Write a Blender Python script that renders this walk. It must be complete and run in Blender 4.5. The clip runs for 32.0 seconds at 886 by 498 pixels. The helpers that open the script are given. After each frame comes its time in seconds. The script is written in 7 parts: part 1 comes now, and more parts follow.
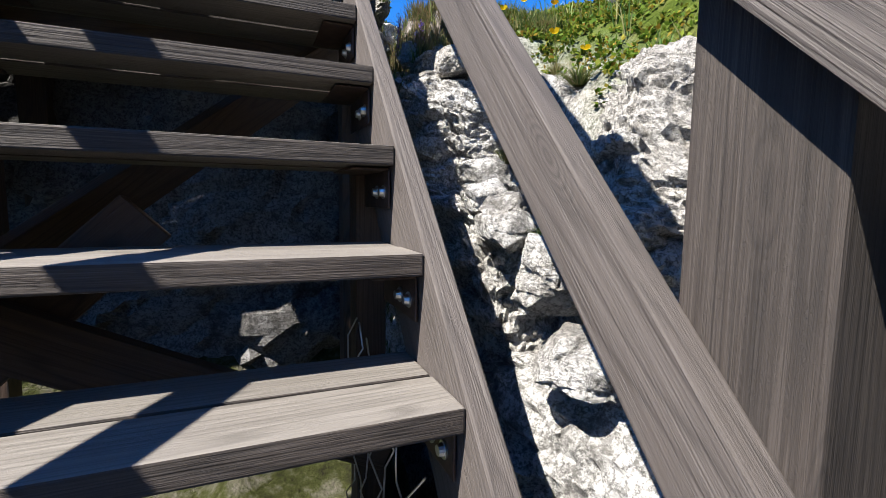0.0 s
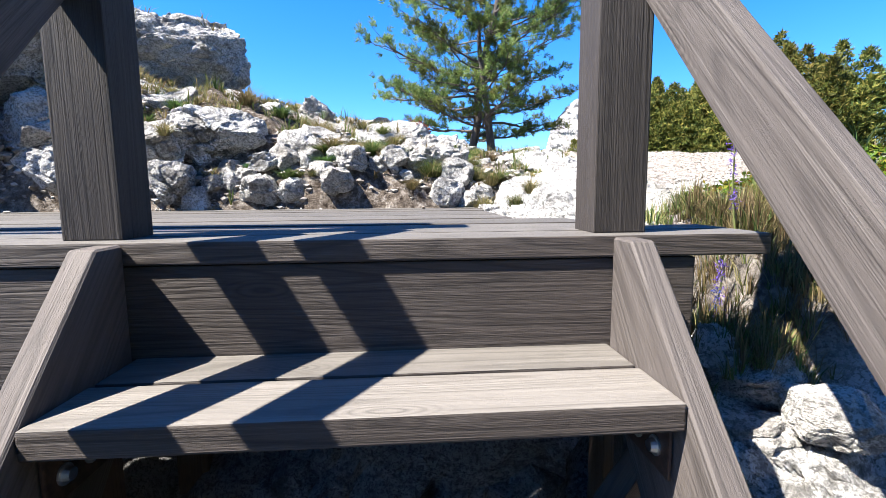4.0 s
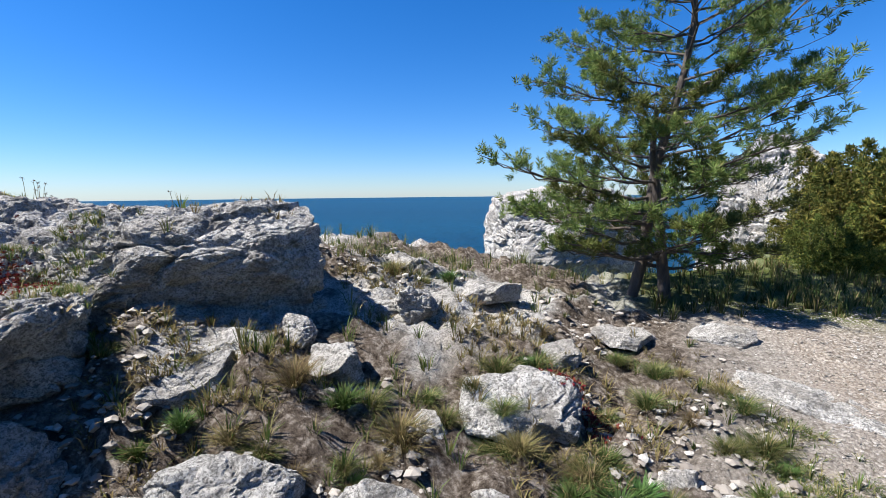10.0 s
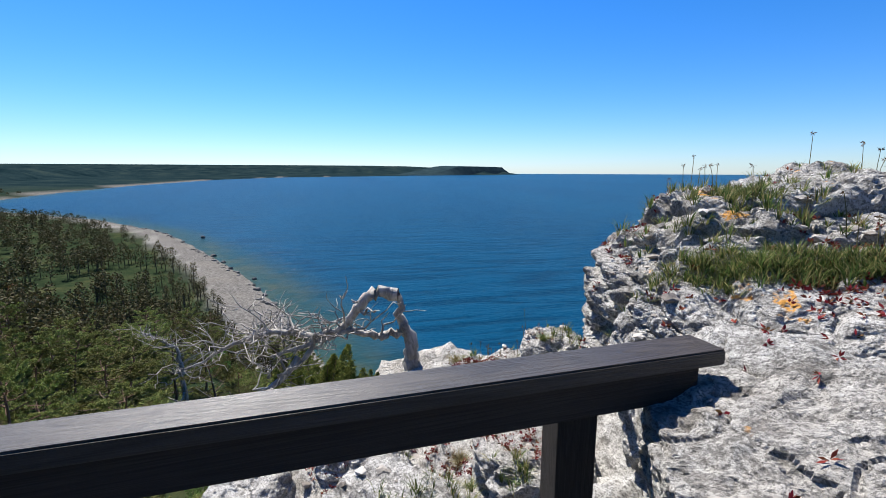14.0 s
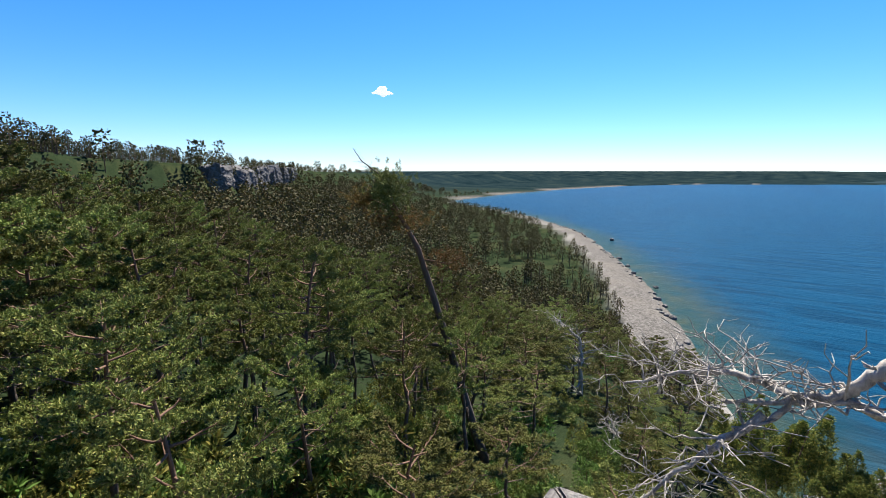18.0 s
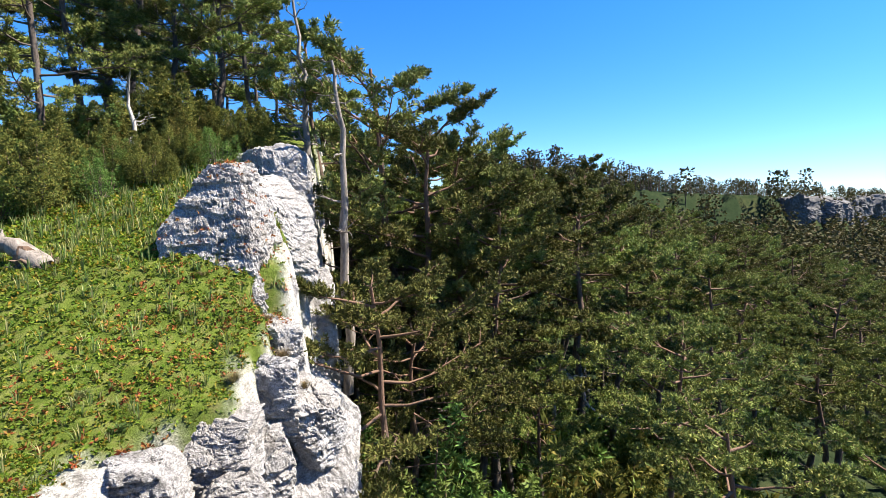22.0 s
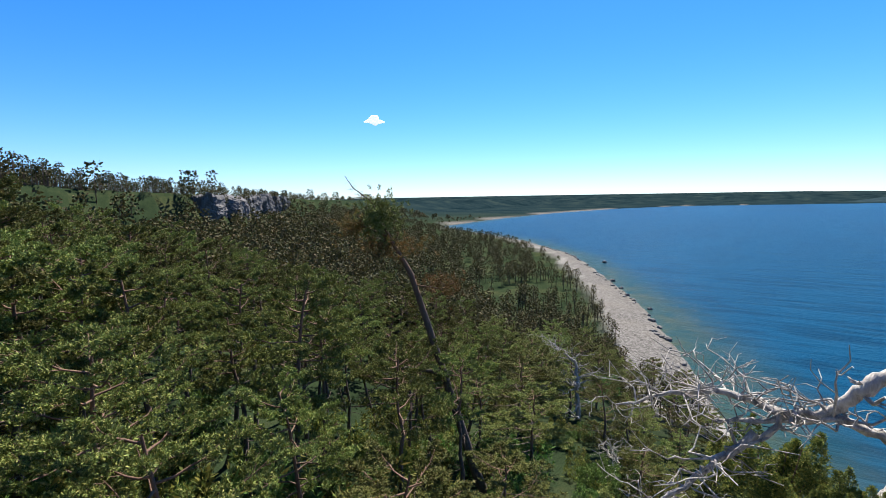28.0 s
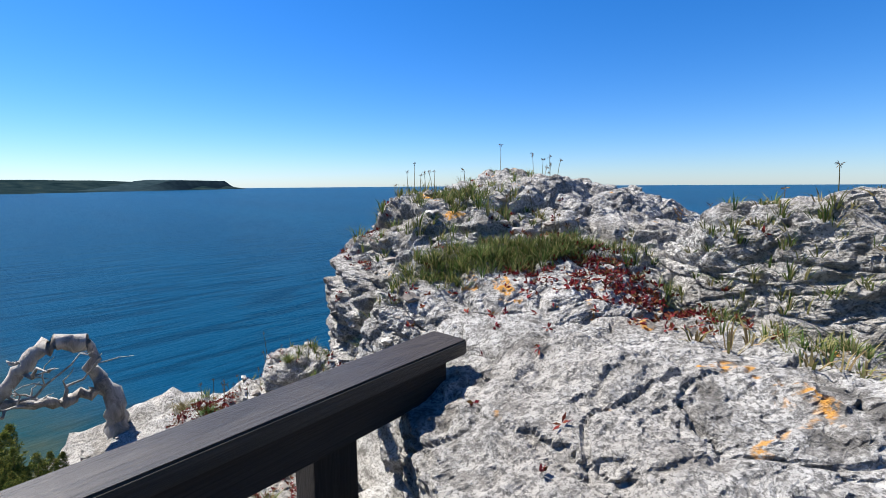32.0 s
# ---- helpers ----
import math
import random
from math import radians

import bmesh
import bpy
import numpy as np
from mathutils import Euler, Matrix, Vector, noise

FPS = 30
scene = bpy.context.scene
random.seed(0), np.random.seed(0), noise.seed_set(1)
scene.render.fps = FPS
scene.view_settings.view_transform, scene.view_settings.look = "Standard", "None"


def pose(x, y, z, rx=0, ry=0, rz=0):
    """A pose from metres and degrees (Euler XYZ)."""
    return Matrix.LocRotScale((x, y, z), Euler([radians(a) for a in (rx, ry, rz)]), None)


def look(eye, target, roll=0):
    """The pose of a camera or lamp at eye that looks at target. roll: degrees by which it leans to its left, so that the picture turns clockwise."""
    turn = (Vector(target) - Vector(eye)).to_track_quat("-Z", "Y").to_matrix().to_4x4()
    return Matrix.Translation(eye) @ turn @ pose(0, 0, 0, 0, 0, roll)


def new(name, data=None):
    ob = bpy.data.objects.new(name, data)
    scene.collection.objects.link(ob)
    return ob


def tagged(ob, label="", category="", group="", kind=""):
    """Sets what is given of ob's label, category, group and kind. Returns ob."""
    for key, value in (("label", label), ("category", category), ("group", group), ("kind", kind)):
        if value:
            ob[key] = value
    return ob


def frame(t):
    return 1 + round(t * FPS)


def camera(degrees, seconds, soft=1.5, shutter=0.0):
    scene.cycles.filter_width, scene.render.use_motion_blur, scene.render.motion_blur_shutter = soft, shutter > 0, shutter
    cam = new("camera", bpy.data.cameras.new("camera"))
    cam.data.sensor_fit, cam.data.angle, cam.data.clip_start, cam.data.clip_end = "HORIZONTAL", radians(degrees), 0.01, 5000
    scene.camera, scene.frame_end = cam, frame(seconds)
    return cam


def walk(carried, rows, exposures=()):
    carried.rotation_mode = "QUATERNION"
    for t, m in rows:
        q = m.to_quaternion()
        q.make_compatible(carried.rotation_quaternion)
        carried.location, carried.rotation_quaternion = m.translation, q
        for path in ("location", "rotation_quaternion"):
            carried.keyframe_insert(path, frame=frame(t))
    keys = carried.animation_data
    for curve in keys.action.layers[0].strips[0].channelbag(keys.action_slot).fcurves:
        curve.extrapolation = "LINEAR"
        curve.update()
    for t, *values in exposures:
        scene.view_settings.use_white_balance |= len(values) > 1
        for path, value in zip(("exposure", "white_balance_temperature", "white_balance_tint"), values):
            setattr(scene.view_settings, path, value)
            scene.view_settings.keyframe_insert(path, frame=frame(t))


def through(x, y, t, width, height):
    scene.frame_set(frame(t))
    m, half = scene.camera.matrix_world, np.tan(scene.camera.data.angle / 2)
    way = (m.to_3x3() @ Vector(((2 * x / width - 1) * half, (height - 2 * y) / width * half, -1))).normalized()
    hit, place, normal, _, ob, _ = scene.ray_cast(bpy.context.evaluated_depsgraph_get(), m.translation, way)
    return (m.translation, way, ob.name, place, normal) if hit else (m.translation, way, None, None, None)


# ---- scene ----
# ---- camera and walk ----
cam = camera(87.32, 32.0, soft=0.4)
PATH = [
    (0, (0.162, -1.926, -1.038), (0.930, -0.091, -1.242), 0.80),
    (0.5, (0.090, -1.795, -0.892), (0.704, 0.101, -1.066), 0.10),
    (1, (0.086, -1.692, -0.764), (0.585, 0.234, -0.964), -0.25),
    (1.5, (0.106, -1.502, -0.586), (0.557, 0.434, -0.800), -0.03),
    (2, (0.078, -1.355, -0.497), (0.455, 0.596, -0.716), -0.14),
    (2.5, (0.068, -1.264, -0.339), (0.387, 0.701, -0.534), -0.74),
    (3, (0.105, -1.104, -0.197), (0.373, 0.866, -0.406), -0.65),
    (3.5, (0.101, -0.978, -0.101), (0.313, 0.998, -0.328), -0.75),
    (4, (0.065, -0.914, 0.091), (0.206, 1.066, -0.154), -0.50),
    (4.5, (0.087, -0.754, 0.153), (0.168, 1.227, -0.106), -0.70),
    (5.5, (0.149, -0.481, 0.436), (0.107, 1.501, 0.171), -0.76),
    (6.5, (0.211, -0.208, 0.649), (0.046, 1.767, 0.378), -0.82),
    (7, (0.133, -0.148, 0.766), (-0.004, 1.826, 0.476), -0.37),
    (7.5, (0.138, -0.043, 0.895), (-0.010, 1.932, 0.618), -0.33),
    (8, (0.165, 0.138, 1.068), (0.020, 2.115, 0.806), -0.28),
    (8.5, (0.144, 0.251, 1.170), (-0.010, 2.230, 0.922), -0.44),
    (9, (0.093, 0.352, 1.341), (-0.100, 2.328, 1.094), -0.58),
    (9.5, (0.074, 0.510, 1.398), (-0.200, 2.477, 1.161), -0.55),
    (10, (0.035, 0.685, 1.552), (-0.383, 2.626, 1.318), -0.60),
    (10.5, (-0.158, 0.806, 1.607), (-0.786, 2.693, 1.396), -0.36),
    (11, (-0.427, 0.907, 1.604), (-1.357, 2.667, 1.413), -0.24),
    (11.5, (-0.696, 1.029, 1.575), (-1.932, 2.588, 1.370), -0.12),
    (12, (-0.956, 1.104, 1.580), (-2.380, 2.490, 1.348), 0.08),
    (12.5, (-1.242, 1.050, 1.585), (-2.782, 2.302, 1.346), 0.19),
    (13, (-1.511, 0.991, 1.573), (-3.218, 1.993, 1.288), 0.35),
    (13.5, (-1.794, 0.972, 1.563), (-3.664, 1.624, 1.285), 0.61),
    (14, (-2.008, 0.904, 1.562), (-3.933, 1.334, 1.231), 0.09),
    (14.5, (-2.167, 0.777, 1.577), (-4.096, 1.115, 1.173), -0.31),
    (15, (-2.321, 0.677, 1.529), (-4.253, 0.822, 1.031), -0.27),
    (15.5, (-2.475, 0.637, 1.481), (-4.396, 0.500, 0.941), 0.28),
    (17.5, (-2.384, 0.419, 1.575), (-4.067, -0.598, 1.209), 0.47),
    (18, (-2.327, 0.395, 1.569), (-3.945, -0.739, 1.258), 0.31),
    (18.5, (-2.289, 0.348, 1.570), (-3.796, -0.935, 1.281), 0.12),
    (19, (-2.239, 0.327, 1.569), (-3.621, -1.095, 1.307), -0.03),
    (19.5, (-2.174, 0.320, 1.570), (-3.395, -1.244, 1.318), -0.10),
    (20, (-2.123, 0.312, 1.569), (-3.176, -1.371, 1.330), -0.16),
    (20.5, (-2.062, 0.300, 1.571), (-2.853, -1.521, 1.336), -0.22),
    (21, (-2.019, 0.283, 1.574), (-2.514, -1.645, 1.386), -0.21),
    (21.5, (-1.955, 0.301, 1.572), (-2.154, -1.682, 1.396), -0.29),
    (22, (-1.866, 0.303, 1.574), (-1.590, -1.670, 1.399), -0.20),
    (22.5, (-1.822, 0.317, 1.573), (-1.170, -1.562, 1.363), -0.27),
    (23, (-1.789, 0.335, 1.569), (-0.908, -1.443, 1.317), -0.39),
    (23.5, (-1.788, 0.340, 1.568), (-0.941, -1.455, 1.327), -0.54),
    (24, (-1.825, 0.341, 1.567), (-1.183, -1.540, 1.338), -0.57),
    (24.5, (-1.884, 0.333, 1.571), (-1.564, -1.630, 1.362), -0.67),
    (25, (-1.954, 0.340, 1.568), (-1.995, -1.648, 1.362), -0.72),
    (25.5, (-2.015, 0.349, 1.570), (-2.441, -1.594, 1.362), -0.63),
    (26, (-2.100, 0.329, 1.568), (-2.887, -1.501, 1.386), -0.46),
    (26.5, (-2.191, 0.330, 1.570), (-3.272, -1.344, 1.391), -0.42),
    (28.5, (-2.359, 0.510, 1.558), (-4.111, -0.425, 1.328), -0.48),
    (29, (-2.404, 0.566, 1.537), (-4.250, -0.156, 1.266), -0.19),
    (29.5, (-2.414, 0.586, 1.536), (-4.357, 0.226, 1.224), -0.34),
    (30, (-2.405, 0.612, 1.542), (-4.377, 0.608, 1.208), -0.23),
    (30.5, (-2.363, 0.658, 1.546), (-4.301, 1.022, 1.215), -0.29),
    (31, (-2.310, 0.727, 1.539), (-4.123, 1.499, 1.195), -0.21),
    (31.5, (-2.231, 0.837, 1.530), (-3.855, 1.966, 1.230), -0.43),
    (32, (-2.154, 0.980, 1.522), (-3.564, 2.370, 1.244), -0.41),
]
walk(cam, [(t, look(eye, target, roll)) for t, eye, target, roll in PATH],
     exposures=((0.0, 1.83, 6500, 10), (1.0, 2.10, 6500, 10), (2.5, 2.26, 6500, 10), (4.5, 2.26, 6500, 10), (7.0, 1.53, 6500, 10), (9.0, 1.23, 6500, 10), (13.0, 1.17, 6500, 10), (15.5, 1.17, 6500, 10), (17.5, 1.43, 6800, 10), (19.0, 1.58, 7100, 10), (21.0, 1.73, 7100, 10), (23.0, 2.05, 7100, 10), (25.0, 2.05, 7100, 10), (26.5, 1.83, 7100, 10), (29.0, 1.28, 6500, 10), (32.0, 1.16, 6500, 10)))

# ---- world and sun ----
SUN_EL, SUN_AZ = radians(54), radians(107)      # elevation; turn to the left from +y
sun_dir = Vector((-math.sin(SUN_AZ) * math.cos(SUN_EL), math.cos(SUN_AZ) * math.cos(SUN_EL), math.sin(SUN_EL)))
world = bpy.data.worlds.new("sky")
scene.world = world
world.use_nodes = True
wn, wl = world.node_tree.nodes, world.node_tree.links
sky = wn.new("ShaderNodeTexSky")
sky.sky_type, sky.sun_disc = "NISHITA", False
sky.sun_elevation, sky.sun_rotation = SUN_EL, -SUN_AZ
sky.altitude, sky.air_density, sky.dust_density, sky.ozone_density = 0, 1.0, 0.12, 6.0
rich = wn.new("ShaderNodeHueSaturation")        # the camera's strong colours
rich.inputs["Saturation"].default_value = 1.18
tone = wn.new("ShaderNodeMix")
tone.data_type, tone.blend_type = "RGBA", "MULTIPLY"
tone.inputs[0].default_value, tone.inputs[7].default_value = 1.0, (0.785, 0.91, 1.16, 1.0)
wl.new(sky.outputs[0], tone.inputs[6])
wl.new(tone.outputs[2], rich.inputs["Color"])
wn["Background"].inputs["Strength"].default_value = 0.062
wl.new(rich.outputs[0], wn["Background"].inputs["Color"])
sun = new("sun", bpy.data.lights.new("sun", "SUN"))
sun.data.energy, sun.data.angle, sun.data.color = 5.0, radians(0.53), (1.0, 0.95, 0.87)
sun.matrix_world = look(sun_dir * 50, (0, 0, 0))


# ---- helpers for meshes ----
def sstep(a, b, v):
    t = np.clip((v - a) / (b - a), 0.0, 1.0)
    return t * t * (3 - 2 * t)


def vnoise(p):
    """Smooth value noise, -1 to 1, at the rows of p."""
    p = np.asarray(p, dtype=float)
    i = np.floor(p).astype(np.int64)
    f = p - i
    f = f * f * (3 - 2 * f)
    total = np.zeros(len(p))
    for dx in (0, 1):
        for dy in (0, 1):
            for dz in (0, 1):
                h = (i[:, 0] + dx) * 374761393 + (i[:, 1] + dy) * 668265263 + (i[:, 2] + dz) * 2147483647
                h = (h ^ (h >> 13)) * 1274126177
                h = ((h ^ (h >> 16)) & 0xFFFFFF) / 0xFFFFFF
                w = (f[:, 0] if dx else 1 - f[:, 0]) * (f[:, 1] if dy else 1 - f[:, 1]) * (f[:, 2] if dz else 1 - f[:, 2])
                total += w * h
    return total * 2 - 1


def fbm(p, octaves=4, gain=0.5):
    p = np.asarray(p, dtype=float)
    total, amp = np.zeros(len(p)), 1.0
    for k in range(octaves):
        total += amp * vnoise(p * 2.0 ** k + 17.3 * k)
        amp *= gain
    return total


def mesh_np(name, verts, faces, material=None, smooth=True):
    """A mesh from an array of vertices and one of triangles or quads."""
    me = bpy.data.meshes.new(name)
    verts, faces = np.asarray(verts, np.float32), np.asarray(faces, np.int32)
    m, k = faces.shape
    me.vertices.add(len(verts))
    me.vertices.foreach_set("co", verts.ravel())
    me.loops.add(m * k)
    me.loops.foreach_set("vertex_index", faces.ravel())
    me.polygons.add(m)
    me.polygons.foreach_set("loop_start", np.arange(0, m * k, k, dtype=np.int32))
    me.polygons.foreach_set("use_smooth", np.full(m, smooth))
    me.update(calc_edges=True)
    if material:
        me.materials.append(material)
    return me


def thing(name, label, category, m=None, data=None, group="", kind=""):
    ob = tagged(new(name, data), label, category, group, kind)
    if m is not None:
        ob.matrix_world = m
    return ob


def attach(name, me, parent, m=None, label=""):
    ob = new(name, me)
    ob.parent = parent
    if m is not None:
        ob.matrix_basis = m
    return tagged(ob, label)


BOXES = {}


def box_mesh(length, width, thick, material, bevel=0.004, edge=None):
    """A board along x with eased edges, its middle at the origin."""
    key = (round(length, 3), round(width, 3), round(thick, 3), material.name, edge.name if edge else "")
    if key not in BOXES:
        bm = bmesh.new()
        bmesh.ops.create_cube(bm, size=1.0, matrix=Matrix.Diagonal((length, width, thick, 1)))
        bmesh.ops.bevel(bm, geom=bm.edges[:], offset=bevel, segments=2, affect="EDGES", profile=0.6)
        me = bpy.data.meshes.new("board")
        bm.to_mesh(me)
        bm.free()
        me.materials.append(material)
        # Side faces take a darker wood: shade on plank fronts put into colour.
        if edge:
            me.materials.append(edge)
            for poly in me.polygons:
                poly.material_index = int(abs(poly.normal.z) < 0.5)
        BOXES[key] = me
    return BOXES[key]


def beam(name, a, b, width, thick, material, parent, up=(0, 0, 1), label="", edge=None):
    """A board from a to b; width lies across, thick along up."""
    a, b = Vector(a), Vector(b)
    x = (b - a).normalized()
    y = Vector(up).cross(x).normalized()
    z = x.cross(y)
    m = Matrix((x, y, z)).transposed().to_4x4()
    m.translation = (a + b) / 2
    return attach(name, box_mesh((b - a).length, width, thick, material, edge=edge), parent, parent.matrix_world.inverted() @ m, label)


def tube(points, radii, sides=7, wobble=0.0, seed=0):
    """Vertices and quads of a tapered tube along the points."""
    rng = np.random.default_rng(seed)
    pts = np.asarray(points, float)
    n = len(pts)
    d = np.gradient(pts, axis=0)
    d /= np.linalg.norm(d, axis=1)[:, None] + 1e-9
    ref = np.array([0.31, 0.95, 0.05])
    verts = []
    for i in range(n):
        u = np.cross(d[i], ref)
        u /= np.linalg.norm(u) + 1e-9
        w = np.cross(d[i], u)
        a = np.arange(sides) * 2 * math.pi / sides
        r = radii[i] * (1 + wobble * rng.uniform(-1, 1, sides))
        verts.append(pts[i] + np.outer(np.cos(a) * r, u) + np.outer(np.sin(a) * r, w))
    faces = []
    for i in range(n - 1):
        for k in range(sides):
            k2 = (k + 1) % sides
            faces.append((i * sides + k, i * sides + k2, (i + 1) * sides + k2, (i + 1) * sides + k))
    return np.concatenate(verts), np.array(faces)


def merged(pieces):
    """Joins pairs of vertices and faces."""
    vs, fs, n = [], [], 0
    for v, f in pieces:
        vs.append(v)
        fs.append(np.asarray(f) + n)
        n += len(v)
    return np.concatenate(vs), np.concatenate(fs)


# ---- materials ----
def material(name):
    mat = bpy.data.materials.new(name)
    mat.use_nodes = True
    nt = mat.node_tree
    return mat, nt.nodes, nt.links, nt.nodes["Principled BSDF"]


def ramp(nodes, links, value, stops):
    r = nodes.new("ShaderNodeValToRGB")
    e = r.color_ramp.elements
    while len(e) < len(stops):
        e.new(0.5)
    for el, (pos, col) in zip(e, stops):
        el.position, el.color = pos, (*col, 1.0)
    links.new(value, r.inputs[0])
    return r.outputs[0]


def noise_node(nodes, links, vec, scale, detail=5.0, rough=0.6, distort=0.0):
    n = nodes.new("ShaderNodeTexNoise")
    n.inputs["Scale"].default_value, n.inputs["Detail"].default_value = scale, detail
    n.inputs["Roughness"].default_value, n.inputs["Distortion"].default_value = rough, distort
    if vec is not None:
        links.new(vec, n.inputs["Vector"])
    return n.outputs["Fac"]


def voronoi_node(nodes, links, vec, scale, feature="F1", out="Distance"):
    n = nodes.new("ShaderNodeTexVoronoi")
    n.feature = feature
    n.inputs["Scale"].default_value = scale
    if vec is not None:
        links.new(vec, n.inputs["Vector"])
    return n.outputs[out]


def mix(nodes, links, fac, a, b, mode="MIX"):
    n = nodes.new("ShaderNodeMix")
    n.data_type, n.blend_type = "RGBA", mode
    for sock, val in ((n.inputs[0], fac), (n.inputs[6], a), (n.inputs[7], b)):
        if isinstance(val, (int, float)):
            sock.default_value = val
        elif isinstance(val, tuple):
            sock.default_value = (*val, 1.0)
        else:
            links.new(val, sock)
    return n.outputs[2]


def maths(nodes, links, op, a, b=None):
    n = nodes.new("ShaderNodeMath")
    n.operation = op
    for sock, val in zip(n.inputs, (a, b)):
        if isinstance(val, (int, float)):
            sock.default_value = val
        elif val is not None:
            links.new(val, sock)
    return n.outputs[0]


def bump(nodes, links, bsdf, height, strength, distance):
    b = nodes.new("ShaderNodeBump")
    b.inputs["Strength"].default_value, b.inputs["Distance"].default_value = strength, distance
    links.new(height, b.inputs["Height"])
    links.new(b.outputs[0], bsdf.inputs["Normal"])


def coords(nodes, kind="Object"):
    return nodes.new("ShaderNodeTexCoord").outputs[kind]


def scaled(nodes, links, vec, s):
    n = nodes.new("ShaderNodeMapping")
    n.inputs["Scale"].default_value = s
    links.new(vec, n.inputs["Vector"])
    return n.outputs[0]


def shifted(nodes, links, vec):
    """Object coordinates moved by the object's own random number."""
    info = nodes.new("ShaderNodeObjectInfo").outputs["Random"]
    add = nodes.new("ShaderNodeVectorMath")
    add.operation = "ADD"
    links.new(vec, add.inputs[0])
    links.new(maths(nodes, links, "MULTIPLY", info, 37.0), add.inputs[1])
    return add.outputs[0], info


def wood(name, dark, light, grey, wear=0.5, gloss=0.72):
    mat, n, l, b = material(name)
    v, rnd = shifted(n, l, coords(n))
    grain = noise_node(n, l, scaled(n, l, v, (1.0, 75, 75)), 3.0, 6, 0.68, 1.4)
    rings = noise_node(n, l, scaled(n, l, v, (0.7, 11, 11)), 2.0, 3, 0.5, 1.2)
    patch = noise_node(n, l, scaled(n, l, v, (2.5, 5, 5)), 1.6, 4, 0.6)
    figure = noise_node(n, l, scaled(n, l, v, (0.40, 7.5, 7.5)), 1.0, 1, 0.4, 0.0)
    lines = maths(n, l, "ABSOLUTE", maths(n, l, "SINE", maths(n, l, "MULTIPLY", figure, 80.0)))
    base = ramp(n, l, grain, [(0.28, dark), (0.50, light), (0.74, grey)])
    base = mix(n, l, ramp(n, l, lines, [(0.05, (0.75, 0.75, 0.75)), (0.55, (0, 0, 0))]), base, tuple(c * 0.8 for c in dark))
    knot = voronoi_node(n, l, scaled(n, l, v, (2.1, 7.5, 7.5)), 1.0)
    ring = maths(n, l, "ABSOLUTE", maths(n, l, "SINE", maths(n, l, "MULTIPLY", knot, 70.0)))
    fade = ramp(n, l, knot, [(0.10, (0.9, 0.9, 0.9)), (0.26, (0, 0, 0))])
    ringed = mix(n, l, ring, tuple(c * 0.55 for c in dark), tuple(c * 1.1 for c in light))
    base = mix(n, l, fade, base, ringed)
    base = mix(n, l, maths(n, l, "MULTIPLY", patch, wear), base, grey)
    base = mix(n, l, maths(n, l, "MULTIPLY", rings, 0.55), base, dark)
    tint = n.new("ShaderNodeHueSaturation")
    l.new(base, tint.inputs["Color"])
    l.new(maths(n, l, "ADD", maths(n, l, "MULTIPLY", rnd, 0.28), 0.54), tint.inputs["Value"])
    l.new(tint.outputs[0], b.inputs["Base Color"])
    l.new(maths(n, l, "ADD", maths(n, l, "MULTIPLY", patch, 0.3), gloss - 0.15), b.inputs["Roughness"])
    b.inputs["Specular IOR Level"].default_value = 0.4
    crack = noise_node(n, l, scaled(n, l, v, (0.8, 120, 120)), 2.5, 3, 0.6, 0.4)
    bump(n, l, b, maths(n, l, "ADD", maths(n, l, "ADD", grain, maths(n, l, "MULTIPLY", crack, 0.7)), maths(n, l, "MULTIPLY", lines, 0.35)), 0.9, 0.0022)
    return mat


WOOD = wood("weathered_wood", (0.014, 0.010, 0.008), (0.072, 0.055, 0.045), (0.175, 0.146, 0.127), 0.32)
WOOD_TOP = wood("pale_grey_wood", (0.085, 0.074, 0.063), (0.205, 0.184, 0.162), (0.31, 0.284, 0.255), 0.5)
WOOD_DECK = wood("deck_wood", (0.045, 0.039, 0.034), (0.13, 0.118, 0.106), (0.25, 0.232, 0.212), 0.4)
WOOD_CAP = wood("worn_cap_wood", (0.016, 0.012, 0.010), (0.060, 0.048, 0.041), (0.135, 0.118, 0.106), 0.5, 0.42)
WOOD_RAIL = wood("grey_rail_wood", (0.040, 0.030, 0.026), (0.125, 0.102, 0.090), (0.225, 0.198, 0.182), 0.5)
WOOD_BROWN = wood("brown_wood", (0.045, 0.026, 0.016), (0.11, 0.066, 0.042), (0.15, 0.105, 0.08), 0.35)
WOOD_DARK = wood("stained_rail_wood", (0.013, 0.009, 0.007), (0.036, 0.027, 0.022), (0.074, 0.062, 0.054), 0.35)


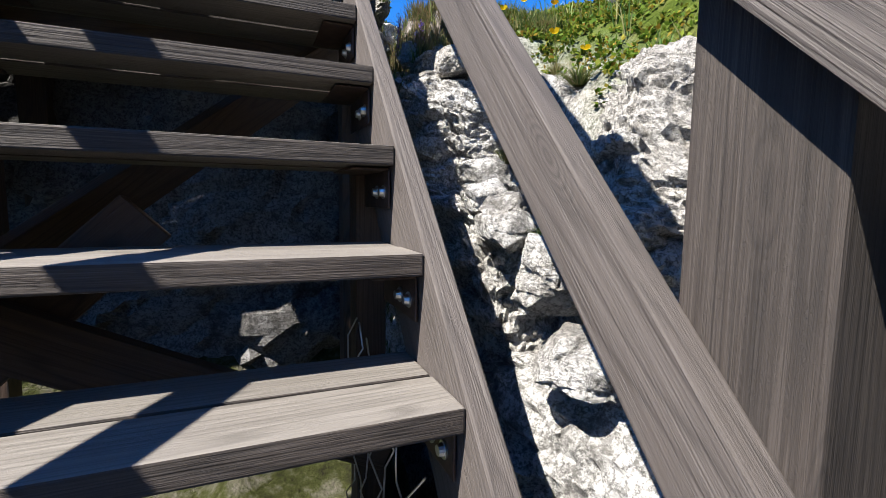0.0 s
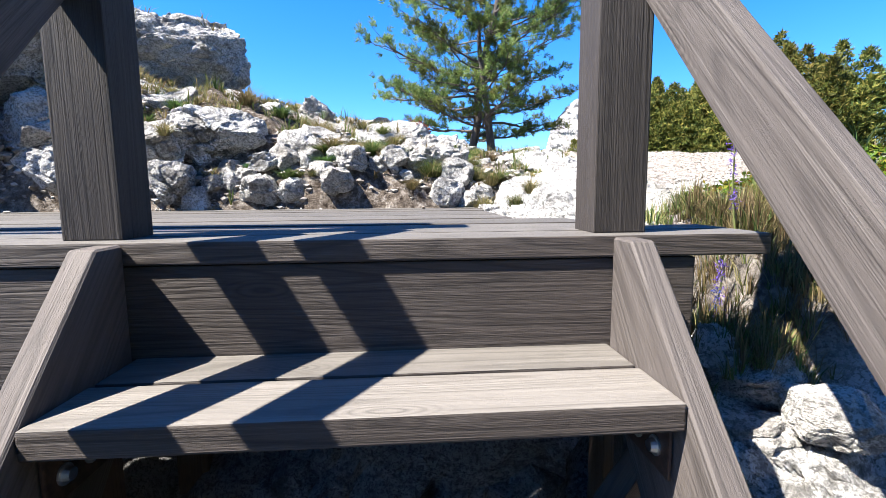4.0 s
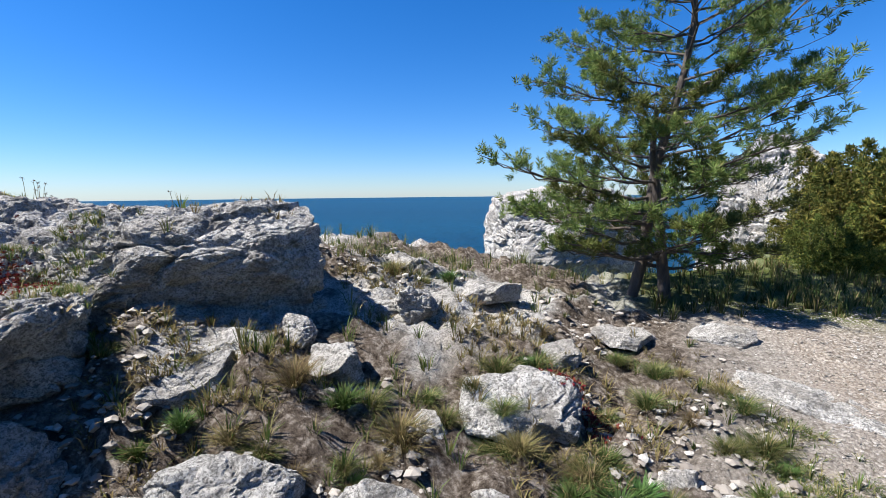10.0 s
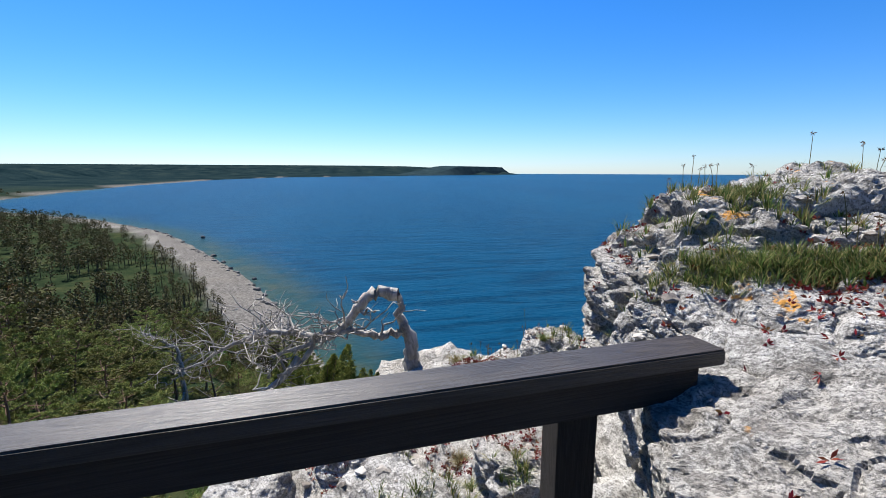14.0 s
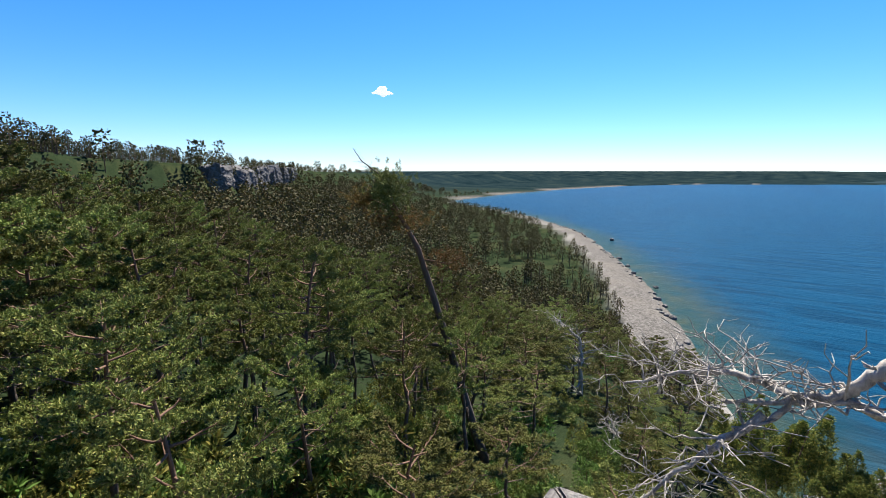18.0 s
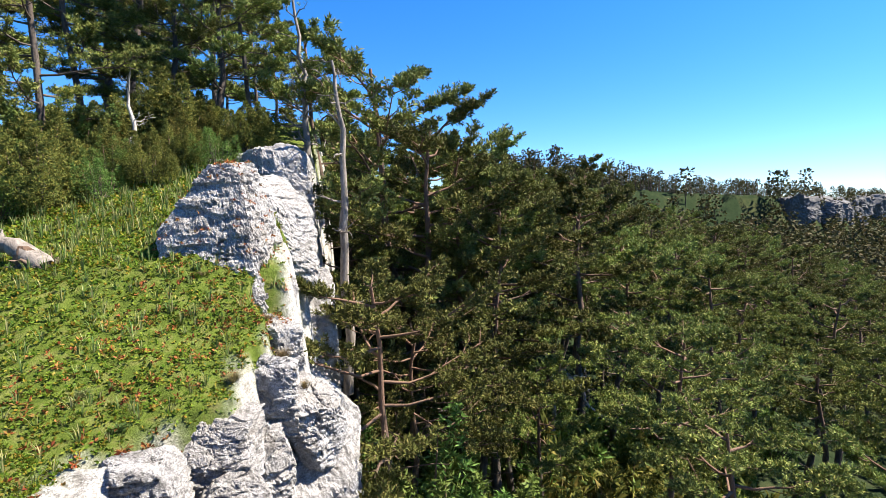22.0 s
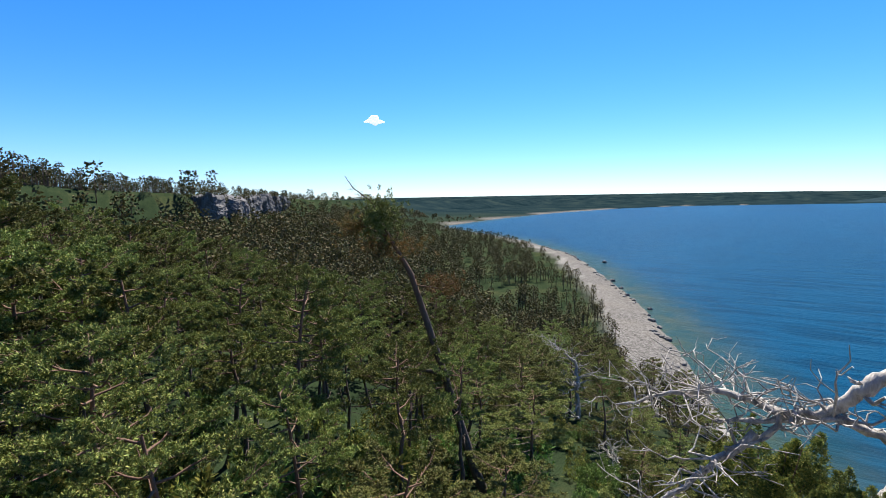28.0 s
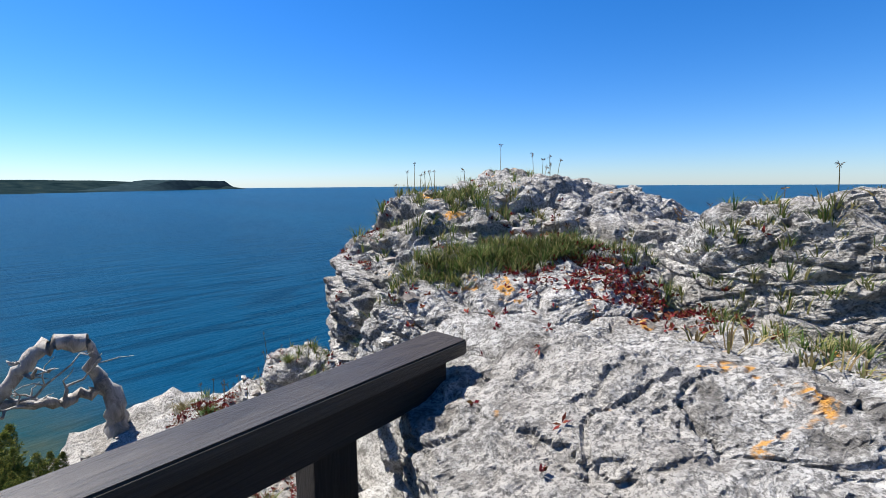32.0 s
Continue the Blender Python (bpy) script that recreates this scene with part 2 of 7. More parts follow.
def stone_nodes(n, l, v):
    """Colour and height of pitted, cracked, layered limestone."""
    big = noise_node(n, l, v, 1.3, 4, 0.6)
    mid = noise_node(n, l, v, 6.0, 8, 0.78)
    pits = voronoi_node(n, l, v, 30.0)
    fine = noise_node(n, l, v, 42.0, 6, 0.8)
    flat = scaled(n, l, v, (1.0, 1.0, 5.0))
    strata = noise_node(n, l, flat, 3.2, 8, 0.75, 0.6)
    plates = noise_node(n, l, scaled(n, l, v, (1.0, 1.0, 2.5)), 2.1, 9, 0.62, 1.6)
    cracks = maths(n, l, "ABSOLUTE", maths(n, l, "SUBTRACT", plates, 0.5))
    base = ramp(n, l, mid, [(0.33, (0.07, 0.066, 0.062)), (0.41, (0.27, 0.26, 0.245)), (0.47, (0.56, 0.548, 0.522)), (0.60, (0.74, 0.727, 0.70))])
    base = mix(n, l, ramp(n, l, big, [(0.42, (0, 0, 0)), (0.62, (0.55, 0.55, 0.55))]), base, (0.47, 0.435, 0.385))
    base = mix(n, l, ramp(n, l, fine, [(0.42, (0.7, 0.7, 0.7)), (0.49, (0, 0, 0))]), base, (0.17, 0.163, 0.152))
    base = mix(n, l, ramp(n, l, noise_node(n, l, v, 15.0, 7, 0.75), [(0.37, (0.7, 0.7, 0.7)), (0.44, (0, 0, 0))]), base, (0.20, 0.193, 0.18))
    base = mix(n, l, ramp(n, l, strata, [(0.33, (0.55, 0.55, 0.55)), (0.385, (0, 0, 0))]), base, (0.15, 0.143, 0.13))
    base = mix(n, l, ramp(n, l, cracks, [(0.002, (0.45, 0.45, 0.45)), (0.008, (0, 0, 0))]), base, (0.12, 0.115, 0.105))
    grains = noise_node(n, l, v, 95.0, 4, 0.7)
    base = mix(n, l, ramp(n, l, grains, [(0.41, (0.8, 0.8, 0.8)), (0.48, (0, 0, 0))]), base, (0.15, 0.145, 0.135))
    base = mix(n, l, 1.0, base, (0.86, 0.86, 0.865), "MULTIPLY")
    h = maths(n, l, "ADD", maths(n, l, "MULTIPLY", mid, 1.2), maths(n, l, "MULTIPLY", fine, 1.3))
    h = maths(n, l, "ADD", h, maths(n, l, "MULTIPLY", pits, 0.25))
    h = maths(n, l, "ADD", h, maths(n, l, "MULTIPLY", grains, 0.7))
    h = maths(n, l, "ADD", h, maths(n, l, "MULTIPLY", strata, 1.0))
    h = maths(n, l, "ADD", h, ramp(n, l, cracks, [(0.0, (0, 0, 0)), (0.03, (0.3, 0.3, 0.3))]))
    return base, h


def limestone(name, lichen=0.0, dull=1.0):
    mat, n, l, b = material(name)
    v, rnd = shifted(n, l, coords(n))
    base, h = stone_nodes(n, l, v)
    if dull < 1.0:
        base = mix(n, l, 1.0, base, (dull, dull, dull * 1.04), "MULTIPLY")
    if lichen:
        spots = noise_node(n, l, v, 4.3, 4, 0.6, 0.4)
        speck = noise_node(n, l, v, 60.0, 3, 0.6)
        m = maths(n, l, "MULTIPLY", ramp(n, l, spots, [(0.635, (0, 0, 0)), (0.665, (0.9, 0.9, 0.9))]), ramp(n, l, speck, [(0.38, (0, 0, 0)), (0.5, (1, 1, 1))]))
        base = mix(n, l, m, base, (0.66, 0.32, 0.06))
    l.new(base, b.inputs["Base Color"])
    b.inputs["Roughness"].default_value = 0.93
    b.inputs["Specular IOR Level"].default_value = 0.15
    bump(n, l, b, h, 1.0, 0.015)
    return mat


STONE = limestone("limestone")
STONE_GREY = limestone("weathered_grey_limestone", dull=0.74)
# Darkened copy of the limestone: shade under deck and stairs put into its colour.
STONE_SHADE = limestone("shade_darkened_limestone", dull=0.42)
STONE_LICHEN = limestone("limestone_with_lichen", lichen=1.0)
# Darker limestone copy for the far cliffs: their shade put into the colour.
STONE_FAR = limestone("shade_darkened_cliff_limestone", dull=0.30)


def leaf(name, colours, rough=0.6, through=0.25, vary=0.5):
    """Foliage whose single leaves differ in colour."""
    mat, n, l, b = material(name)
    isle = n.new("ShaderNodeNewGeometry").outputs["Random Per Island"]
    rnd = n.new("ShaderNodeObjectInfo").outputs["Random"]
    k = len(colours)
    col = ramp(n, l, isle, [(i / max(1, k - 1), c) for i, c in enumerate(colours)])
    tint = n.new("ShaderNodeHueSaturation")
    l.new(col, tint.inputs["Color"])
    clump = noise_node(n, l, coords(n), 1.6, 3, 0.6)
    value = maths(n, l, "ADD", maths(n, l, "MULTIPLY", rnd, vary * 0.8), 0.82 - vary / 2.4)
    l.new(maths(n, l, "MULTIPLY", value, maths(n, l, "ADD", maths(n, l, "MULTIPLY", clump, 1.7), 0.12)), tint.inputs["Value"])
    l.new(maths(n, l, "ADD", maths(n, l, "MULTIPLY", rnd, 0.05), 0.475), tint.inputs["Hue"])
    l.new(tint.outputs[0], b.inputs["Base Color"])
    b.inputs["Roughness"].default_value = rough
    b.inputs["Specular IOR Level"].default_value = 0.06
    tr = n.new("ShaderNodeBsdfTranslucent")
    l.new(tint.outputs[0], tr.inputs["Color"])
    ms = n.new("ShaderNodeMixShader")
    ms.inputs[0].default_value = through
    l.new(b.outputs[0], ms.inputs[1])
    l.new(tr.outputs[0], ms.inputs[2])
    l.new(ms.outputs[0], n["Material Output"].inputs["Surface"])
    return mat


NEEDLE = leaf("pine_needles", [(0.074, 0.099, 0.029), (0.136, 0.172, 0.046), (0.192, 0.219, 0.059), (0.262, 0.235, 0.078)], 0.6, 0.08, 0.95)
# Darker copy of the needles: shade within the far wood put into colour.
NEEDLE_FAR = leaf("shade_dark_far_needles", [(0.034, 0.044, 0.020), (0.068, 0.078, 0.030), (0.100, 0.104, 0.040), (0.140, 0.116, 0.054)], 0.7, 0.15)
RUSTY = leaf("rusty_pine_needles", [(0.07, 0.08, 0.025), (0.13, 0.11, 0.035), (0.18, 0.12, 0.04), (0.20, 0.10, 0.035)])
NEEDLE_NEAR = leaf("young_pine_needles", [(0.085, 0.135, 0.040), (0.145, 0.205, 0.060), (0.205, 0.260, 0.078), (0.280, 0.285, 0.095)], 0.6, 0.3)
JUNIPER = leaf("juniper_needles", [(0.046, 0.074, 0.022), (0.100, 0.132, 0.034), (0.185, 0.198, 0.046), (0.300, 0.260, 0.072)])
BROADLEAF = leaf("broad_leaves", [(0.07, 0.13, 0.03), (0.11, 0.19, 0.045), (0.17, 0.25, 0.07)], 0.5, 0.22)
GRASS = leaf("grass_blades", [(0.05, 0.09, 0.025), (0.10, 0.15, 0.045), (0.20, 0.20, 0.075), (0.34, 0.29, 0.15)], 0.6, 0.3)
DRYGRASS = leaf("dry_grass", [(0.13, 0.09, 0.05), (0.32, 0.25, 0.13), (0.24, 0.20, 0.09), (0.10, 0.11, 0.035)], 0.7, 0.3)
COVER = leaf("bearberry_leaves", [(0.040, 0.075, 0.009), (0.080, 0.124, 0.013), (0.125, 0.165, 0.020), (0.175, 0.175, 0.026), (0.20, 0.095, 0.02)], 0.45, 0.3)
SEDUM = leaf("red_stonecrop", [(0.16, 0.025, 0.018), (0.26, 0.05, 0.03), (0.30, 0.12, 0.05), (0.12, 0.10, 0.03)], 0.5, 0.2)
YELLOW = leaf("yellow_petals", [(0.85, 0.55, 0.01), (0.9, 0.66, 0.03)], 0.5, 0.3)
BLUE = leaf("blue_petals", [(0.06, 0.05, 0.28), (0.12, 0.10, 0.40)], 0.5, 0.2)
BROWN_HEAD = leaf("withered_heads", [(0.10, 0.06, 0.035), (0.22, 0.15, 0.08)], 0.8, 0.1)


def bark(name, low, high, top=None):
    mat, n, l, b = material(name)
    v, rnd = shifted(n, l, coords(n))
    g = noise_node(n, l, scaled(n, l, v, (9, 9, 2.2)), 1.6, 6, 0.7, 0.5)
    col = ramp(n, l, g, [(0.3, low), (0.55, high), (0.75, tuple(min(1, c * 1.5) for c in high))])
    if top:
        z = n.new("ShaderNodeSeparateXYZ")
        l.new(coords(n, "Generated"), z.inputs[0])
        col = mix(n, l, ramp(n, l, z.outputs[2], [(0.45, (0, 0, 0)), (0.8, (0.8, 0.8, 0.8))]), col, top)
    l.new(col, b.inputs["Base Color"])
    b.inputs["Roughness"].default_value = 0.9
    bump(n, l, b, g, 0.8, 0.03)
    return mat


STONE_DARK = bark("wet_stone", (0.03, 0.028, 0.026), (0.11, 0.105, 0.10))
BARK = bark("pine_bark", (0.030, 0.024, 0.020), (0.095, 0.075, 0.06), (0.15, 0.085, 0.05))
BARK_DARK = bark("old_pine_bark", (0.022, 0.018, 0.016), (0.075, 0.058, 0.048), (0.14, 0.075, 0.045))
YOUNG_BARK = bark("young_pine_bark", (0.035, 0.028, 0.024), (0.095, 0.078, 0.066))
DEADBARK = bark("dead_pine_bark", (0.06, 0.05, 0.043), (0.19, 0.165, 0.145))
DEADWOOD = bark("bleached_wood", (0.09, 0.08, 0.07), (0.34, 0.318, 0.29))


# ---- ground ----
SEA = -26.0
SHORE_X = [-3900, -3700, -2019, -1507, -989, -649, -428, -304, -231, -172, -127, -87, -40, -10, 2, 12, 60, 400, 4900]
SHORE_Y = [1500, 1330, -250, -368, -371, -337, -291, -137, -76, -45, -23, -8, 6, 13, 26, 40, 110, 500, 4900]
EDGE = np.array([(-3.6, 6.6), (-5.0, 5.0), (-5.3, 3.4), (-6.2, 2.5), (-6.5, 1.2), (-5.3, 0.1), (-3.5, -0.35), (-3.1, -0.1), (-1.7, 0.2),
                 (-1.3, -2.6), (0.2, -2.9), (1.2, -2.85), (1.0, -3.75), (1.05, -5.0), (2.1, -7.2), (4.4, -13.4), (7, -21), (-4, -45), (-13.8, -66.5), (-37, -101.6),
                 (-59.5, -122.8), (-85, -143), (-167.5, -219), (-309, -329), (-420, -400), (-900, -700), (-2500, -900), (-2500, -4900), (4900, -4900), (4900, 4900),
                 (60, 62), (14, 34), (9, 22), (7.8, 13), (4.2, 10.2), (3.0, 8.0), (1.6, 7.1), (0.3, 6.8), (-0.8, 6.4), (-2.2, 6.7)])


def shore_dist(x, y):
    ys = np.interp(x, SHORE_X, SHORE_Y)
    slope = (np.interp(x + 2, SHORE_X, SHORE_Y) - np.interp(x - 2, SHORE_X, SHORE_Y)) / 4
    return (ys - y) / np.sqrt(1 + slope * slope)


def edge_dist(x, y):
    """Distance to the rim of the cliff top, above nought inside it."""
    best, inside = np.full(x.shape, 1e9), np.zeros(x.shape, bool)
    for (ax, ay), (bx, by) in zip(EDGE, np.roll(EDGE, -1, axis=0)):
        ex, ey = bx - ax, by - ay
        t = np.clip(((x - ax) * ex + (y - ay) * ey) / (ex * ex + ey * ey), 0, 1)
        best = np.minimum(best, np.hypot(x - ax - t * ex, y - ay - t * ey))
        cross = ((ay > y) != (by > y)) & (x < (bx - ax) * (y - ay) / (by - ay + 1e-12) + ax)
        inside ^= cross
    return np.where(inside, best, -best)


def meadow_z(x, y):
    z = -0.4 + 0.233 * (np.clip(x, 0.4, 30) - 1.2) + 0.29 * np.clip(-2.75 - y, 0, 16) + 0.03 * np.clip(y + 2.75, 0, 4.2) + 0.42 * np.clip(y, 0, 0.75)
    z = z + 0.5 * np.exp(-((x - 2.75) ** 2 + (y + 6.3) ** 2) / 1.8)
    return np.minimum(z, 0.35 + 5.2 * sstep(-1, -22, y)) + 0.6 * sstep(-30, -60, y)


def top_z(x, y):
    """The cliff top: rock shelf, deck hollow, stair gully, meadow."""
    north = 0.12 + 0.16 * (np.clip(y, 1.2, 4.3) - 1.8) + 0.17 * np.clip(0.6 - x, 0, 2.6) * sstep(1.2, 2.2, y)
    north = north + 0.10 * np.clip(0.6 - x, 0, 2.6) * sstep(1.9, 2.7, y) * sstep(5.5, 4.2, y)
    z = meadow_z(x, y)
    z = z + (north - z) * sstep(0.9, 2.2, y)
    wall = 1.0 * y - 1.25 + (x - 0.92) * 4.0 + 9 * sstep(-1.6, -2.4, y)
    lip = -0.37 + 0.35 * y + 1.1 * np.clip(x - 1.40, 0, 9) + 3 * sstep(-0.05, 0.4, y) + 1.6 * sstep(-0.9, -1.9, y) + 9 * sstep(-1.9, -2.4, y)
    wall = np.minimum(wall, lip)
    z = np.where(y < 1.3, np.minimum(z, np.where(x > 0.62, np.maximum(wall, -3.2), 9)), z)
    under = np.interp(y, [-3.5, -2.0, 0.0, 0.5, 1.0, 1.55, 1.8], [-3.4, -2.9, -2.2, -1.5, -0.5, -0.22, 0.05])
    gully = sstep(0.70, 0.58, x) * sstep(1.85, 1.7, y) * sstep(-9, -6, y)
    z = z * (1 - gully) + np.minimum(under, z) * gully
    ledge = -0.56 + 0.20 * np.clip(y, -0.5, 3.2)
    west = sstep(-2.9, -3.25, x) * sstep(4.2, 3.2, y) * sstep(-4.5, -2.5, y)
    return z * (1 - west) + ledge * west


def low_z(x, y, out):
    """The foot of the cliff: talus, wood, beach, sea bed."""
    ds = shore_dist(x, y)
    base = np.interp(ds, [-600, -80, -12, 0, 3, 13, 40, 150, 500, 900, 2500], [-60, -36, -27.6, -26.0, -25.3, -24.2, -23.4, -21.5, -16, 2, 6])
    talus = -8.5 - 0.21 * out
    on = sstep(0, 15, ds)
    return np.maximum(base, talus * on + -60 * (1 - on)) + 42 * sstep(-3300, -3600, x) * sstep(0, 60, ds)


def ground_z(x, y, rough=True):
    x, y = np.asarray(x, float), np.asarray(y, float)
    e = edge_dist(x, y)
    if rough:
        near = sstep(60, 12, np.hypot(x, y))
        q = np.stack([x, y, np.zeros_like(x)], 1)
        e = e + near * 0.25 * fbm(q * 1.3, 3)
    hi, lo = top_z(x, y), low_z(x, y, np.maximum(-e, 0))
    drop = sstep(-1.0 - 0.02 * np.minimum(np.hypot(x, y), 400), 0.05, e)
    z = lo + (hi - lo) * drop
    if rough:
        path = sstep(0.7, 1.3, x - 0.12 * (y - 2)) * sstep(1.2, 2.0, y)
        turf = turf_mask(x, y)
        amp = (0.10 * (1 - 0.8 * path) * (1 - 0.6 * turf)) * near
        steps = fbm(q * 2.1 + 5, 4)
        z = z + amp * (0.8 * steps + 0.9 * np.abs(fbm(q * 4.7, 3)) - 0.4 + 0.35 * fbm(q * 11.0, 3)) + near * (1 - drop) * drop * 1.6 * (fbm(np.stack([x, y, z], 1) * 1.5, 3) - 0.5)
        z = z - 0.09 * (x > -3.1) * (x < 0.55) * (y > 0.0) * (y < 1.74) * sstep(-0.35, -0.1, z)
    return z


def turf_mask(x, y):
    q = np.stack([x, y, np.zeros_like(x)], 1)
    t = sstep(0.95, 1.35, x + 0.25 * fbm(q * 1.7, 3) - 0.1 + 0.62 * sstep(-2.6, -3.4, y)) * sstep(1.6, 0.7, y)
    lip = sstep(-0.40, 0.0, edge_dist(x, y) + 0.25 * fbm(q * 2.3, 2))
    east = sstep(3.4, 4.2, x + 0.4 * fbm(q, 3)) + sstep(4.6, 5.4, y + 0.35 * fbm(q * 1.3, 3)) * sstep(0.4, 1.3, x)
    return np.clip(t * lip + 0.8 * np.clip(east, 0, 1) * sstep(1.0, 2.0, y), 0, 1)


def axis(lo, hi, step, far):
    core = list(np.arange(lo, hi, step))
    s, a = step, core[0]
    left = []
    while a > -far:
        s *= 1.095
        a -= s
        left.append(a)
    s, b = step, core[-1]
    right = []
    while b < far:
        s *= 1.095
        b += s
        right.append(b)
    return np.array(left[::-1] + core + right)


gx, gy = axis(-7.0, 5.0, 0.06, 4900), axis(-9.0, 7.0, 0.06, 4900)
GX, GY = [a.ravel() for a in np.meshgrid(gx, gy)]
GZ = ground_z(GX, GY)
ni = len(gx)
ii = (np.arange(len(gy) - 1)[:, None] * ni + np.arange(ni - 1)[None, :]).ravel()
ground_me = mesh_np("ground", np.stack([GX, GY, GZ], 1), np.stack([ii, ii + 1, ii + ni + 1, ii + ni], 1))
e_all, d_all = edge_dist(GX, GY), shore_dist(GX, GY)
r_all = np.hypot(GX, GY)
path_all = sstep(0.55, 1.5, GX - 0.10 * (GY - 2) + 0.25 * fbm(np.stack([GX, GY, GZ * 0], 1) * 1.3, 3)) * sstep(1.0, 2.2, GY) * sstep(6.0, 4.8, GY - 0.25 * GX)
dirt_all = sstep(-0.15, 0.25, fbm(np.stack([GX, GY, GZ * 0 + 3], 1) * 1.1, 3) + 0.5 + 0.8 * sstep(2.2, 1.8, GY)) * sstep(1.4, 1.7, GY) * sstep(-2.6, -1.8, GX)
masks = {"turf": turf_mask(GX, GY), "gravel": np.clip(path_all, 0, 1), "dirt": np.clip(dirt_all * (1 - path_all) + 0.85 * sstep(0.85, 0.95, GX) * sstep(1.5, 1.3, GX) * sstep(0.05, 0.2, GY) * sstep(0.95, 0.8, GY), 0, 1),
         "shingle": sstep(-14, -2, d_all) * sstep(13, 10, d_all) * (e_all < -3) * (r_all < 2300) * sstep(-58, -70, GX),
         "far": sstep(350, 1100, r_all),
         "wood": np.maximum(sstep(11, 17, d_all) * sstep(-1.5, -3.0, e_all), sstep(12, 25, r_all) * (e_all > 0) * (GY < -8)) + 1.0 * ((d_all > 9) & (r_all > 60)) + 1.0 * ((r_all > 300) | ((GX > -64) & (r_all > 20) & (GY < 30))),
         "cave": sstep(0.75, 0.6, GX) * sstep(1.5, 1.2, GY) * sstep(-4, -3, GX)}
for key, val in masks.items():
    at = ground_me.attributes.new(key, "FLOAT", "POINT")
    at.data.foreach_set("value", np.clip(val, 0, 1).astype(np.float32))


def ground_material():
    mat, n, l, b = material("cliff_ground")
    v = coords(n)

    def mask(key):
        a = n.new("ShaderNodeAttribute")
        a.attribute_name = key
        return a.outputs["Fac"]
    rock, rock_h = stone_nodes(n, l, v)
    big = noise_node(n, l, v, 1.3, 4, 0.6)
    chips = voronoi_node(n, l, v, 62.0, "F1", "Color")
    chip_d = voronoi_node(n, l, v, 62.0)
    grit = ramp(n, l, chips, [(0.1, (0.185, 0.16, 0.137)), (0.5, (0.375, 0.338, 0.298)), (0.9, (0.53, 0.49, 0.44))])
    grit = mix(n, l, ramp(n, l, chip_d, [(0.45, (0, 0, 0)), (0.75, (0.75, 0.75, 0.75))]), grit, (0.13, 0.11, 0.092))
    grit = mix(n, l, ramp(n, l, big, [(0.40, (0, 0, 0)), (0.66, (0.5, 0.5, 0.5))]), grit, (0.29, 0.24, 0.195))
    soil = ramp(n, l, noise_node(n, l, v, 22.0, 6, 0.75), [(0.34, (0.028, 0.021, 0.016)), (0.50, (0.120, 0.098, 0.080)), (0.66, (0.34, 0.305, 0.27))])
    turf = ramp(n, l, noise_node(n, l, v, 5.0, 6, 0.7), [(0.3, (0.035, 0.05, 0.012)), (0.5, (0.075, 0.105, 0.02)), (0.7, (0.13, 0.13, 0.045))])
    pebble = voronoi_node(n, l, v, 3.6, "F1", "Color")
    beach = ramp(n, l, pebble, [(0.1, (0.045, 0.043, 0.040)), (0.5, (0.105, 0.100, 0.094)), (0.9, (0.175, 0.167, 0.158))])
    beach = mix(n, l, ramp(n, l, noise_node(n, l, v, 0.05, 4, 0.6), [(0.45, (0, 0, 0)), (0.7, (0.5, 0.5, 0.5))]), beach, (0.155, 0.142, 0.122))
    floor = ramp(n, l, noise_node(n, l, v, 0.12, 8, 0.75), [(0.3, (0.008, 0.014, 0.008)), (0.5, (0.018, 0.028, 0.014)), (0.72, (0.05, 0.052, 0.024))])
    col = mix(n, l, mask("dirt"), rock, soil)
    # Gully and under-deck ground: moss and plants, plus shade put into the dark colour.
    moss_shade = ramp(n, l, noise_node(n, l, v, 9.0, 6, 0.7), [(0.35, (0.018, 0.016, 0.012)), (0.5, (0.045, 0.050, 0.018)), (0.68, (0.13, 0.12, 0.10))])
    col = mix(n, l, mask("cave"), col, moss_shade)
    col = mix(n, l, mask("gravel"), col, grit)
    col = mix(n, l, mask("turf"), col, turf)
    # Far ground: haze and the woods' own shade put into the colour.
    far_haze = ramp(n, l, noise_node(n, l, v, 0.011, 7, 0.75), [(0.36, (0.004, 0.011, 0.014)), (0.52, (0.011, 0.022, 0.025)), (0.68, (0.024, 0.036, 0.032))])
    floor = mix(n, l, mask("far"), floor, far_haze)
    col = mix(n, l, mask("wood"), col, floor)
    col = mix(n, l, mask("shingle"), col, beach)
    l.new(col, b.inputs["Base Color"])
    b.inputs["Roughness"].default_value = 0.95
    b.inputs["Specular IOR Level"].default_value = 0.0
    h = maths(n, l, "SUBTRACT", rock_h, maths(n, l, "MULTIPLY", maths(n, l, "MULTIPLY", chip_d, mask("gravel")), 0.5))
    bump(n, l, b, h, 1.0, 0.014)
    return mat


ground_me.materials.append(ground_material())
thing("ground", "pale limestone cliff top with gravel, turf, wood and shingle below", "ground", data=ground_me, kind="structure")

# ---- sea ----
rad = np.concatenate([np.geomspace(20, 4900, 90)])
ang = np.linspace(0, 2 * math.pi, 181)[:-1]
RA, AA = np.meshgrid(rad, ang, indexing="ij")
sx, sy = (-20 + RA * np.cos(AA)).ravel(), (20 + RA * np.sin(AA)).ravel()
sea_v = np.stack([sx, sy, np.full(sx.shape, SEA)], 1)
na = len(ang)
sea_f = [(i * na + k, (i + 1) * na + k, (i + 1) * na + (k + 1) % na, i * na + (k + 1) % na) for i in range(len(rad) - 1) for k in range(na)]
sea_me = mesh_np("water", sea_v, np.array(sea_f))
at = sea_me.attributes.new("shallow", "FLOAT", "POINT")
